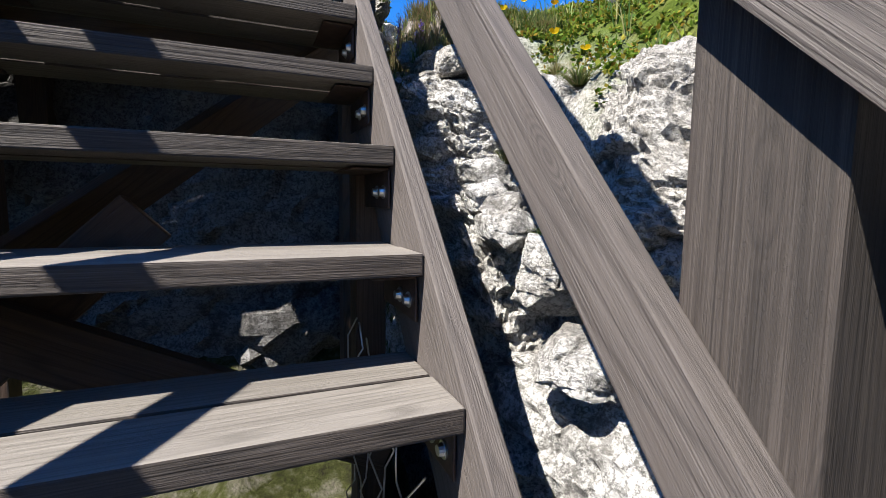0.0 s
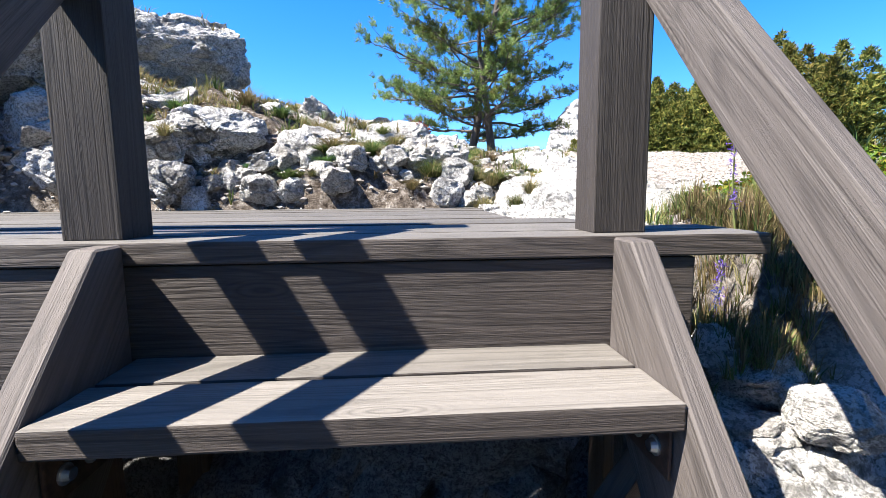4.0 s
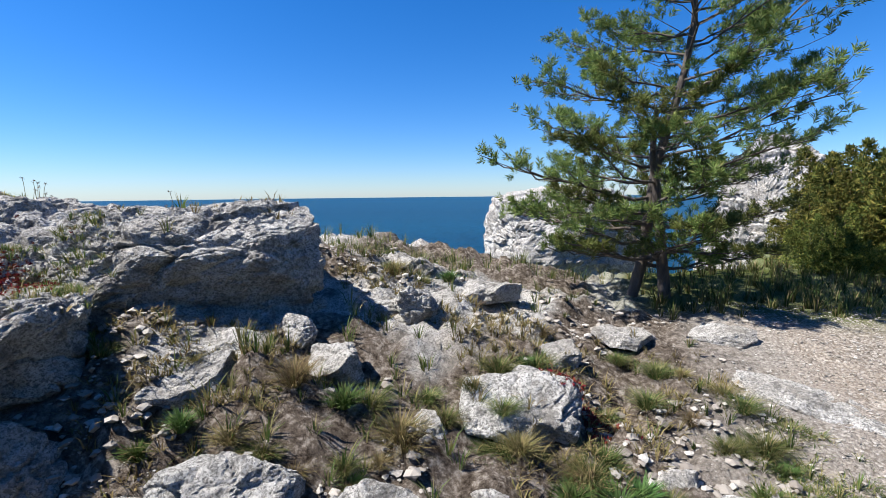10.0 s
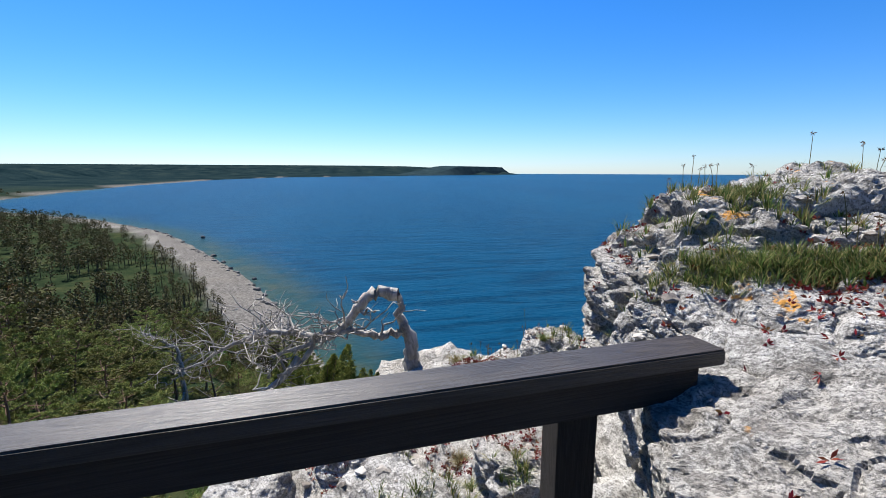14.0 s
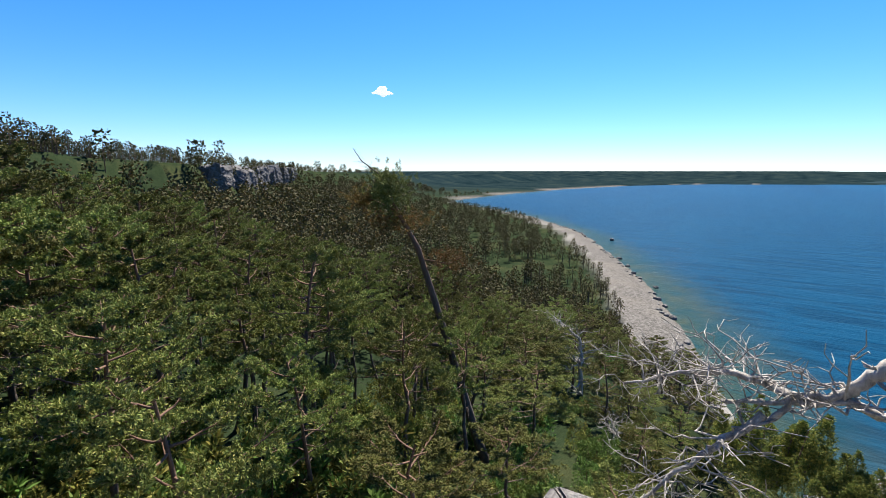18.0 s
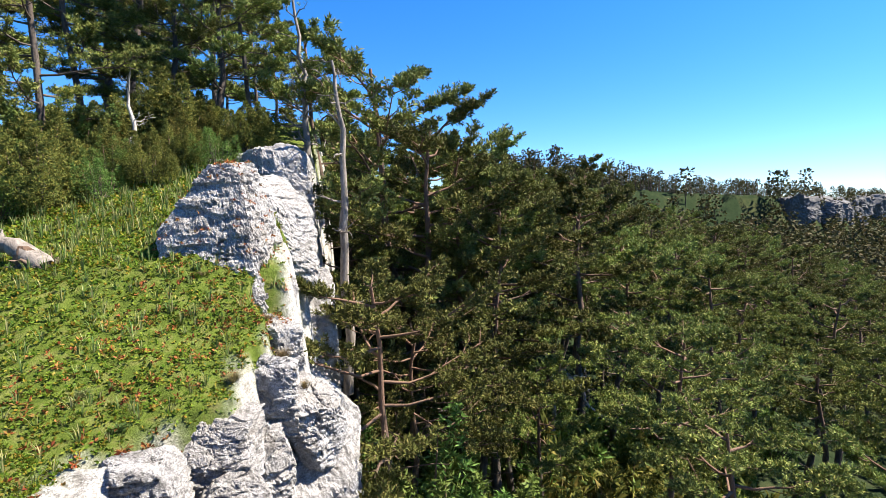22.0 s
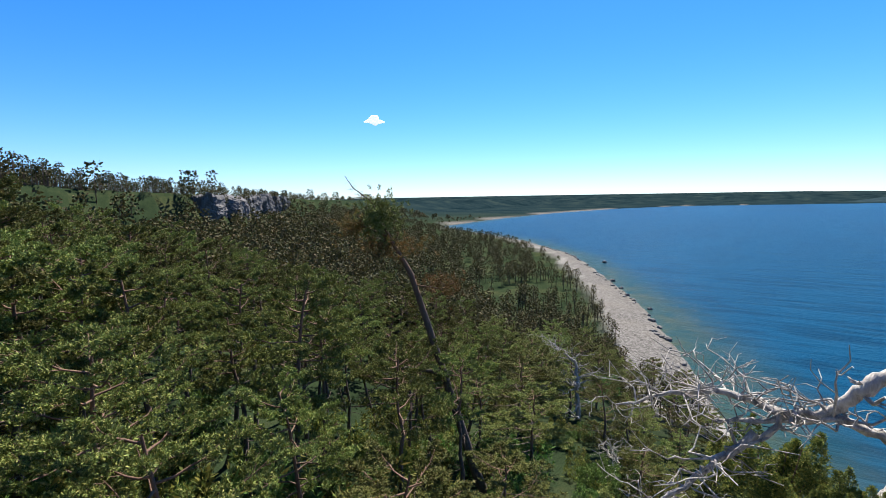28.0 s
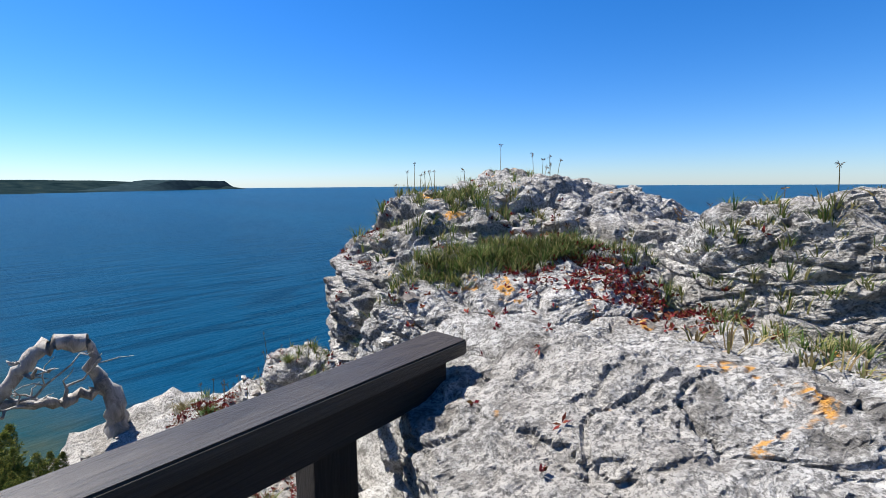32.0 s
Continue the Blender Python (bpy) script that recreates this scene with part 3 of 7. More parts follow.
at.data.foreach_set("value", sstep(-20, -1, shore_dist(sx, sy)) * (np.hypot(sx, sy) < 900).astype(np.float32))
mat, n, l, b = material("sea_water")
a = n.new("ShaderNodeAttribute")
a.attribute_name = "shallow"
v = coords(n)
swell = noise_node(n, l, scaled(n, l, v, (0.9, 0.16, 1)), 0.30, 6, 0.6, 0.35)
ripple = noise_node(n, l, scaled(n, l, v, (1.2, 0.35, 1)), 1.4, 5, 0.6)
streak = noise_node(n, l, scaled(n, l, v, (0.0009, 0.006, 1)), 1.0, 4, 0.6, 0.4)
deep = ramp(n, l, streak, [(0.3, (0.002, 0.030, 0.070)), (0.7, (0.002, 0.044, 0.094))])
# Swell also darkens the base colour: shading of the waves painted in.
deep = mix(n, l, ramp(n, l, swell, [(0.42, (0.55, 0.55, 0.55)), (0.52, (0, 0, 0))]), deep, (0.001, 0.014, 0.034))
shoal = ramp(n, l, noise_node(n, l, v, 0.11, 5, 0.7), [(0.35, (0.006, 0.036, 0.044)), (0.62, (0.030, 0.046, 0.034))])
l.new(mix(n, l, a.outputs["Fac"], deep, shoal), b.inputs["Base Color"])
b.inputs["Roughness"].default_value = 0.30
b.inputs["IOR"].default_value = 1.05
bump(n, l, b, maths(n, l, "ADD", swell, maths(n, l, "MULTIPLY", ripple, 0.3)), 1.0, 0.55)
sea_me.materials.append(mat)
thing("water", "deep blue sea with a green-brown shallow rim and low ripples", "sea", data=sea_me, kind="structure")

# ---- deck, stairs and rails ----
deck = thing("deck", "weathered grey plank deck on dark timber beams", "deck", Matrix.Identity(4))
PITCH = 0.1335
row = 0
y = 0.0
while y < 1.74:
    w = 0.122 if row else 0.125
    right = 0.82 if row < 2 else (0.60 if y < 0.62 else 0.42 + 0.07 * max(0, (y - 1.3) / 0.4))
    left = -3.02
    zj = 0.0015 * math.sin(row * 2.7)
    mid = -1.15 + 0.55 * math.sin(row * 1.9)
    for a0, b0 in ((left, mid - 0.003), (mid + 0.003, right)) if row % 4 == 2 else ((left, right),):
        if b0 - a0 > 0.1:
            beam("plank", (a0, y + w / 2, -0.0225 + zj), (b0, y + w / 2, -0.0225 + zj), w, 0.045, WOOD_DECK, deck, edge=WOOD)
    y += PITCH
    row += 1
beam("fascia", (-3.0, 0.029, -0.165), (0.66, 0.029, -0.165), 0.045, 0.235, WOOD, deck)
for x in (-2.9, -1.75, -0.55, 0.36):
    beam("joist", (x, 0.08, -0.13), (x, 1.6, -0.13), 0.05, 0.16, WOOD_BROWN, deck)
beam("lower_fascia", (-3.0, 0.16, -0.37), (-0.70, 0.16, -0.37), 0.04, 0.13, WOOD, deck)
beam("cross_beam", (-0.66, 0.30, -0.335), (0.62, 0.30, -0.335), 0.05, 0.24, WOOD_BROWN, deck)
beam("sill_board", (0.52, 0.03, -0.42), (0.66, 0.03, -0.42), 0.045, 0.30, WOOD, deck)
for x, y0 in ((-0.66, 0.62), (-0.66, 0.10), (0.60, 0.22), (-2.9, 0.1), (-1.8, 0.1)):
    beam("support_post", (x, y0, -2.6 if x > -1 else -1.6), (x, y0, -0.2), 0.10, 0.10, WOOD_BROWN, deck, up=(0, 1, 0))

RISE, GO, HALF = 0.228, 0.2, 0.476
stairs = thing("stairs", "steep open dark timber stairs with two-plank treads", "stairs", Matrix.Identity(4))


def bolt_mesh():
    bm = bmesh.new()
    bmesh.ops.create_cone(bm, cap_ends=True, segments=12, radius1=0.013, radius2=0.010, depth=0.012)
    bmesh.ops.create_cone(bm, cap_ends=True, segments=14, radius1=0.017, radius2=0.017, depth=0.004, matrix=Matrix.Translation((0, 0, -0.006)))
    me = bpy.data.meshes.new("bolt")
    bm.to_mesh(me)
    bm.free()
    return me


mat, n, l, b = material("galvanised_steel")
g = noise_node(n, l, coords(n), 40, 4, 0.6)
l.new(ramp(n, l, g, [(0.3, (0.42, 0.44, 0.46)), (0.7, (0.68, 0.70, 0.72))]), b.inputs["Base Color"])
b.inputs["Metallic"].default_value, b.inputs["Roughness"].default_value = 1.0, 0.38
STEEL = mat
mat, n, l, b = material("rusty_bracket")
g = noise_node(n, l, coords(n), 30, 5, 0.7)
l.new(ramp(n, l, g, [(0.35, (0.035, 0.025, 0.022)), (0.65, (0.10, 0.065, 0.05))]), b.inputs["Base Color"])
b.inputs["Metallic"].default_value, b.inputs["Roughness"].default_value = 0.6, 0.55
RUST = mat
BOLT = bolt_mesh()
BOLT.materials.append(STEEL)
for k in range(1, 12):
    nose_y, top = -0.08 - GO * k, -RISE * k
    for j, (w, yy) in enumerate(((0.148, nose_y + 0.074), (0.148, nose_y + 0.148 + 0.016 + 0.074))):
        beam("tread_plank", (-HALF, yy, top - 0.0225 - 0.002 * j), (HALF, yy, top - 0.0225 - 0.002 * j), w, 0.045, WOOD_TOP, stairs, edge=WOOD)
    for side in (-1, 1):
        br = beam("bracket", (side * (HALF - 0.05), nose_y + 0.03, top - 0.052), (side * (HALF - 0.05), nose_y + 0.27, top - 0.052), 0.09, 0.006, RUST, stairs)
        br2 = beam("bracket", (side * (HALF - 0.004), nose_y + 0.03, top - 0.10), (side * (HALF - 0.004), nose_y + 0.27, top - 0.10), 0.006, 0.09, RUST, stairs)
        for dy in (0.07, 0.13):
            attach("bolt", BOLT, stairs, pose(side * (HALF - 0.014), nose_y + dy, top - 0.105, 0, -side * 90, 0), "galvanised bolt")
slope = Vector((0, GO, RISE)).normalized()
for side in (-1, 1):
    x = side * (HALF + 0.026)
    lo, hi = Vector((x, -0.08 - GO * 11.6, -RISE * 11.6 - 0.03)), Vector((x, -0.02, -0.0))
    off = Vector((0, -RISE, GO)).normalized() * 0.035
    bm = bmesh.new()
    up = Vector((0, -RISE, GO)).normalized()
    prof = [lo + off, lo + off - up * 0.24, hi + off - up * 0.24 + Vector((0, 0.03, 0.02)), Vector((x, 0.0, -0.24)), Vector((x, 0.0, -0.004)), Vector((x, -0.075, -0.004))]
    faces = []
    for s in (-0.024, 0.024):
        faces.append([bm.verts.new(p + Vector((s, 0, 0))) for p in prof])
    bm.faces.new(faces[0])
    bm.faces.new(faces[1][::-1])
    for i in range(len(prof)):
        j = (i + 1) % len(prof)
        bm.faces.new((faces[0][j], faces[0][i], faces[1][i], faces[1][j]))
    bmesh.ops.recalc_face_normals(bm, faces=bm.faces[:])
    turn = Matrix((slope, Vector((-1, 0, 0)), up)).transposed().to_4x4()
    bmesh.ops.transform(bm, matrix=turn.inverted(), verts=bm.verts[:])
    bmesh.ops.bevel(bm, geom=bm.edges[:], offset=0.004, segments=1, affect="EDGES")
    me = bpy.data.meshes.new("stringer")
    bm.to_mesh(me)
    bm.free()
    me.materials.append(WOOD_RAIL)
    attach("stringer", me, stairs, turn)
    attach("angle_plate", box_mesh(0.06, 0.004, 0.09, STEEL, 0.001), stairs, pose(side * (HALF + 0.10), 0.028, -0.075, 0, 0, 0), "galvanised angle plate")
beam("brace", (-0.62, -0.62, -1.42), (0.56, -0.05, -0.42), 0.045, 0.13, WOOD_BROWN, stairs, up=(0, -0.4, 1))
beam("brace", (-0.75, -0.76, -1.10), (0.50, -0.76, -1.70), 0.045, 0.13, WOOD_BROWN, stairs)
beam("brace", (-0.75, -0.70, -1.75), (-0.05, -0.70, -1.08), 0.045, 0.13, WOOD_BROWN, stairs)
for x in (-0.545, 0.545):
    beam("leg", (x * 0.9, -0.55, -2.7), (x * 0.9, -0.55, -0.95), 0.09, 0.09, WOOD_BROWN, stairs, up=(0, 1, 0))

netting = thing("wire_netting", "galvanised wire netting hung over the rock beside the stairs", "netting", Matrix.Identity(4))
for k in range(9):
    run = [(0.40 + 0.012 * math.sin(1.7 * j + k), -1.42 + 0.085 * k + (0.020 if (j + k) % 2 else -0.020), -1.34 - 0.055 * j - 0.4 * max(0, -0.9 - (-1.42 + 0.085 * k))) for j in range(17)]
    attach("wire", mesh_np("wire", *tube(run, [0.0022] * 17, 5), STEEL), netting)

for side, lab in ((-1, "west"), (1, "east")):
    rail = thing("stair_railing", "grey weathered plank stair railing on square posts", "railing", Matrix.Identity(4), group="stair railings")
    x = side * 0.575
    for lowz, climb in ((0.494, 1.10), (0.83, 0.99)):
        wide = 0.108
        a, b2 = Vector((x, -2.35, lowz - climb * 2.35)), Vector((x, 0.04, lowz + climb * 0.04))
        beam("handrail" if lowz > 0.6 else "mid_rail", a, b2, 0.045, wide, WOOD_RAIL, rail, up=(0, -0.7, 0.7))
    beam("post", (side * 0.515 if side > 0 else -0.565, 0.11, -0.001), (side * 0.515 if side > 0 else -0.565, 0.11, 1.05), 0.115, 0.115, WOOD_DARK, rail, up=(0, 1, 0))
    beam("post", (side * 0.668, -1.635, -3.0), (side * 0.668, -1.635, -0.62), 0.14, 0.15, WOOD, rail, up=(0, 1, 0))

rail = thing("deck_railing", "dark stained timber railing with a broad worn cap board", "railing", Matrix.Identity(4))
ZC = 1.08
C_OUT, C_IN = Vector((-2.99, 0.15, ZC)), Vector((-2.885, 0.265, ZC))
E_OUT, E_IN = Vector((-3.15, 1.92, ZC)), Vector((-3.02, 1.93, ZC))


def cap(name, p, parent, mat):
    """A mitred cap board from four top corners."""
    bm = bmesh.new()
    d = (p[1] - p[0]).normalized()
    m = Matrix((d, Vector((0, 0, 1)).cross(d), Vector((0, 0, 1)))).transposed().to_4x4()
    m.translation = sum(p, Vector()) / 4
    inv = m.inverted()
    top = [bm.verts.new(inv @ q) for q in p]
    low = [bm.verts.new(inv @ (q - Vector((0, 0, 0.045)))) for q in p]
    bm.faces.new(top)
    bm.faces.new(low[::-1])
    for i in range(4):
        j = (i + 1) % 4
        bm.faces.new((top[j], top[i], low[i], low[j]))
    bmesh.ops.recalc_face_normals(bm, faces=bm.faces[:])
    bmesh.ops.bevel(bm, geom=bm.edges[:], offset=0.005, segments=2, affect="EDGES")
    me = bpy.data.meshes.new(name)
    bm.to_mesh(me)
    bm.free()
    me.materials.append(mat)
    return attach(name, me, parent, m)


cap("cap_board", [C_OUT, E_OUT, E_IN, C_IN], rail, WOOD_CAP)
S_OUT, S_IN = Vector((-0.62, 0.10, ZC)), Vector((-0.62, 0.215, ZC))
cap("cap_board", [C_OUT + Vector((0.003, 0, 0)), S_OUT, S_IN, C_IN + Vector((0.003, 0, 0))], rail, WOOD_CAP)
for z in (0.985, 0.52):
    beam("side_rail", (-2.925, 0.27, z), (-3.06, 1.86, z), 0.045, 0.10 if z > 0.8 else 0.12, WOOD_DARK, rail)
    beam("side_rail", (-2.86, 0.20, z), (-0.64, 0.155, z), 0.045, 0.10 if z > 0.8 else 0.12, WOOD_DARK, rail)
beam("post", (-2.965, 0.205, -0.5), (-2.965, 0.205, 1.033), 0.11, 0.11, WOOD_DARK, rail, up=(0, 1, 0))
beam("post", (-3.085, 1.50, -0.35), (-3.085, 1.50, 1.033), 0.11, 0.11, WOOD_DARK, rail, up=(0.08, 1, 0))
beam("post", (-1.75, 0.07, -0.3), (-1.75, 0.07, 1.033), 0.10, 0.10, WOOD_DARK, rail, up=(0, 1, 0))

# siding under the deck and the post in the meadow
for k in range(4):
    beam("siding_board", (-3.0, 0.20, -0.50 - 0.135 * k), (-0.72, 0.20, -0.50 - 0.135 * k), 0.03, 0.12, WOOD_DARK, deck)
post = thing("rail_post", "dark stained timber post with a pale weathered foot in the meadow", "post", Matrix.Identity(4))
beam("shaft", (2.44, 0.66, 0.30), (2.44, 0.66, 1.30), 0.10, 0.10, WOOD_BROWN, post, up=(0, 1, 0))
beam("foot", (2.44, 0.66, -0.1), (2.44, 0.66, 0.30), 0.104, 0.104, WOOD_TOP, post, up=(0, 1, 0), label="pale weathered foot")
beam("rail", (2.40, 0.66, 1.16), (1.2, 0.95, 1.36), 0.045, 0.12, WOOD_BROWN, post)


# ---- rocks ----
def cube_sphere(n):
    """Unit sphere of quads, n along each side of six faces."""
    t = np.tan(np.linspace(-1, 1, n + 1) * math.pi / 4)
    u, v = [a.ravel() for a in np.meshgrid(t, t)]
    one = np.ones_like(u)
    vs, fs, k = [], [], (n + 1)
    q = (np.arange(n)[:, None] * k + np.arange(n)[None, :]).ravel()
    quad = np.stack([q, q + 1, q + k + 1, q + k], 1)
    for i, (a, b, c) in enumerate(((one, u, v), (-one, v, u), (v, one, u), (u, -one, v), (u, v, one), (v, u, -one))):
        vs.append(np.stack([a, b, c], 1))
        fs.append(quad + i * k * k)
    p = np.concatenate(vs)
    key = np.round(p, 6)
    _, first, back = np.unique(key, axis=0, return_index=True, return_inverse=True)
    p = p[first]
    return p / np.linalg.norm(p, axis=1)[:, None], back.reshape(-1)[np.concatenate(fs)]


SPHERES = {}


def hashed(*keys):
    """A random number from -1 to 1 for whole-number keys."""
    h = sum(np.asarray(k).astype(np.int64) * m for k, m in zip(keys, (374761393, 668265263, 974634541, 1103515245)))
    h = (h ^ (h >> 13)) * 1274126177
    return ((h ^ (h >> 16)) & 0xFFFFFF) / 0x7FFFFF - 1.0


def worley(p, seed):
    """Nearest and second distance to scattered cell points, and a random number for the nearest cell."""
    i = np.floor(p).astype(np.int64)
    f1, f2, best = np.full(len(p), 9.0), np.full(len(p), 9.0), np.zeros(len(p))
    for dx in (-1, 0, 1):
        for dy in (-1, 0, 1):
            for dz in (-1, 0, 1):
                a, b2, c = i[:, 0] + dx, i[:, 1] + dy, i[:, 2] + dz
                d = np.sqrt((a + 0.5 + 0.45 * hashed(a, b2, c, a * 0 + seed) - p[:, 0]) ** 2 + (b2 + 0.5 + 0.45 * hashed(b2, c, a, a * 0 + seed + 1) - p[:, 1]) ** 2
                            + (c + 0.5 + 0.40 * hashed(c, a, b2, a * 0 + seed + 2) - p[:, 2]) ** 2)
                near = d < f1
                f2 = np.where(near, f1, np.minimum(f2, d))
                best = np.where(near, hashed(a, c, b2, a * 0 + seed + 3), best)
                f1 = np.where(near, d, f1)
    return f1, f2, best


def rock_mesh(size, seed, detail=24, square=3.2, rough=0.16, layers=0.5, mat=None, bed=0.11, cuts=9, hard=0.0, slabby=2.3):
    """A weathered limestone block: squared, faceted, broken along beds and joints, pitted."""
    if detail not in SPHERES:
        SPHERES[detail] = cube_sphere(detail)
    d, f = SPHERES[detail]
    s = np.asarray(size, float) / 2
    p = d / (np.abs(d) ** square).sum(1)[:, None] ** (1 / square)
    w = p * s
    o = seed * 7.31
    scale = 1.0 / max(0.25, s.mean())
    lump = fbm(w * scale * 0.9 + o, 3)
    cut = np.abs(fbm(w * scale * 1.7 + o + 9, 3))
    w = w * (1 + rough * (lump * 0.9 - cut * 0.8 + 0.25))[:, None]
    rng = np.random.default_rng(seed)
    for q in range(cuts):
        nrm = rng.normal(size=3) * (1, 1, 0.7)
        nrm /= np.linalg.norm(nrm)
        reach = math.sqrt(((nrm * s) ** 2).sum()) * (rng.uniform(0.72, 0.98) - hard)
        w = w - nrm * np.maximum(0, w @ nrm - reach)[:, None] * (0.9 + 0.1 * (hard > 0))
    out = w / (s * s)
    out[:, 2] *= 0.6
    out /= np.linalg.norm(out, axis=1)[:, None] + 1e-9
    warp = np.stack([fbm(w / bed * 0.6 + o, 3), fbm(w / bed * 0.6 + o + 31, 3), 0.5 * fbm(w / bed * 0.45 + o + 57, 3)], 1) * (0.42 if slabby < 3 else 0.26)
    amp = min(bed * (0.10 + 0.66 * layers), 0.13 * s.min())
    f1, f2, cell = worley(w / (bed * slabby, bed * slabby, bed) + warp + o, seed)
    w1 = w + out * (amp * (0.62 * cell - 0.85 * np.exp(-((f2 - f1) / 0.10) ** 2) * sstep(-0.5, 0.5, fbm(w * 1.8 / max(0.3, s.mean()) + o + 41, 3))))[:, None]
    f1, f2, cell = worley(w / (bed * 0.75, bed * 0.75, bed * 0.42) + 1.3 * warp + o + 3, seed + 5)
    patchy = sstep(-0.35, 0.35, fbm(w * 2.2 / max(0.3, s.mean()) + o + 77, 2))
    w1 = w1 + out * (0.36 * amp * patchy * (0.7 * cell - 0.8 * np.exp(-((f2 - f1) / 0.12) ** 2)))[:, None]
    fine = min(1.0, 0.35 + s.mean() * 1.2)
    pits = fbm(w * 24 + o, 4, 0.62)
    relief = 0.012 * fbm(w * 6.5 + o, 4) + 0.0075 * pits - 0.011 * sstep(0.35, 0.75, fbm(w * 15 + o + 5, 3)) - 0.016 * sstep(0.07, 0.0, np.abs(fbm(w * (2.6, 2.6, 5.2) + o + 3, 3)))
    w1 = w1 + d * (relief * fine)[:, None]
    return mesh_np("rock", w1, f, mat or STONE, False)


def rock(x, y, z, size, seed, turn=0, tilt=0, lean=0, detail=24, square=3.2, rough=0.16, layers=0.5, mat=None,
         label="pale weathered limestone rock on the cliff top", name="rock", bed=0.11, cuts=9, hard=0.0, slabby=2.3):
    me = rock_mesh(size, seed, detail, square, rough, layers, mat, bed, cuts, hard, slabby)
    return thing(name, label, "rock", pose(x, y, z, tilt, lean, turn), me, group="cliff top rocks")


# the outcrop at the north-west corner of the deck
rock(-2.72, 2.18, 0.80, (1.45, 1.15, 0.62), 1, turn=28, tilt=3, lean=-8, detail=135, square=3.6, layers=0.12, bed=0.12, mat=STONE_LICHEN, label="broad lichen-spotted limestone slab beside the railing", name="rock_slab")
rock(-2.02, 3.14, 1.19, (1.80, 1.0, 0.60), 2, turn=12, tilt=0, lean=-3, detail=120, square=5.0, layers=0.14, bed=0.25, label="long overhanging grey limestone boulder on the outcrop", name="boulder")
rock(-3.72, 3.6, 0.62, (2.8, 2.7, 1.75), 3, turn=20, tilt=0, lean=6, detail=135, square=3.2, layers=0.34, bed=0.17, slabby=3.4, mat=STONE_LICHEN, label="massive white limestone outcrop above the sea", name="rock_outcrop")
rock(-4.15, 2.9, 0.50, (1.1, 1.1, 1.2), 4, turn=50, detail=44, square=3.0, mat=STONE_LICHEN, label="craggy limestone block at the cliff edge", name="rock")
rock(-3.0, 4.5, 0.72, (2.3, 1.6, 1.0), 5, turn=15, detail=50, label="limestone shelf behind the boulder", name="rock_shelf")
rock(-1.55, 3.25, 0.72, (0.85, 0.55, 0.42), 6, turn=40, detail=32, label="shaded limestone block under the boulder")
rock(-1.15, 3.75, 0.66, (0.75, 0.6, 0.36), 7, turn=10, detail=30)
rock(-2.65, 1.75, 0.30, (1.0, 0.55, 0.75), 8, turn=20, detail=36, label="limestone face under the slab beside the deck")
rock(-2.86, 3.20, 0.98, (1.35, 1.15, 0.74), 9, turn=25, tilt=4, detail=80, square=3.6, layers=0.3, bed=0.15, mat=STONE_LICHEN, label="limestone saddle between the outcrop and the boulder")
rock(-3.34, 2.46, 0.92, (1.35, 1.05, 0.52), 11, turn=31, tilt=24, detail=110, square=4.5, rough=0.10, layers=0.3, bed=0.10, slabby=3.0, mat=STONE_LICHEN, label="sloping limestone ledge between the slab and the outcrop")
# the rocky slope north of the deck
ROCKS = [(-1.10, 2.10, 0.36, 0.55, 0.42, 0.40, 20), (-1.42, 1.93, 0.30, 0.50, 0.36, 0.36, -15), (-0.50, 2.13, 0.28, 0.48, 0.36, 0.30, 35),
         (0.20, 2.16, 0.22, 0.54, 0.50, 0.38, 10), (-0.15, 2.36, 0.30, 0.17, 0.14, 0.18, 30), (-0.03, 2.94, 0.45, 0.62, 0.42, 0.24, 12),
         (0.98, 2.30, 0.14, 0.80, 0.66, 0.18, -20), (1.52, 3.52, 0.33, 0.95, 0.45, 0.14, -25), (0.92, 3.32, 0.31, 0.50, 0.34, 0.16, 15),
         (-0.78, 3.60, 0.72, 0.42, 0.34, 0.30, 45), (-2.0, 2.0, 0.42, 0.62, 0.42, 0.42, 10), (-0.78, 1.80, 0.10, 0.32, 0.22, 0.22, 5),
         (-1.80, 1.80, 0.22, 0.42, 0.30, 0.30, 60), (0.82, 1.62, 0.02, 0.85, 0.95, 0.26, 20), (0.80, 1.06, -0.05, 0.66, 0.62, 0.28, -10),
         (0.42, 1.78, 0.03, 0.26, 0.16, 0.14, 0), (-0.45, 2.62, 0.40, 0.28, 0.22, 0.16, 80), (-1.55, 2.45, 0.52, 0.50, 0.34, 0.26, 25),
         (-1.0, 2.85, 0.56, 0.46, 0.30, 0.22, -30), (-1.35, 3.0, 0.62, 0.40, 0.30, 0.22, 15), (0.15, 3.55, 0.50, 0.50, 0.30, 0.14, 40),
         (-0.35, 4.3, 0.72, 0.70, 0.40, 0.16, -15), (-1.1, 4.5, 0.80, 0.60, 0.45, 0.22, 10), (0.6, 4.1, 0.52, 0.60, 0.32, 0.12, 0),
         (1.3, 4.3, 0.50, 0.70, 0.36, 0.12, -10), (-0.6, 1.78, 0.10, 0.22, 0.18, 0.16, 20), (-1.2, 1.72, 0.14, 0.30, 0.22, 0.22, 50),
         (-2.3, 1.78, 0.22, 0.45, 0.35, 0.40, 15), (0.62, 2.75, 0.26, 0.30, 0.2, 0.14, 25), (-0.2, 1.85, 0.12, 0.2, 0.15, 0.14, 70)]
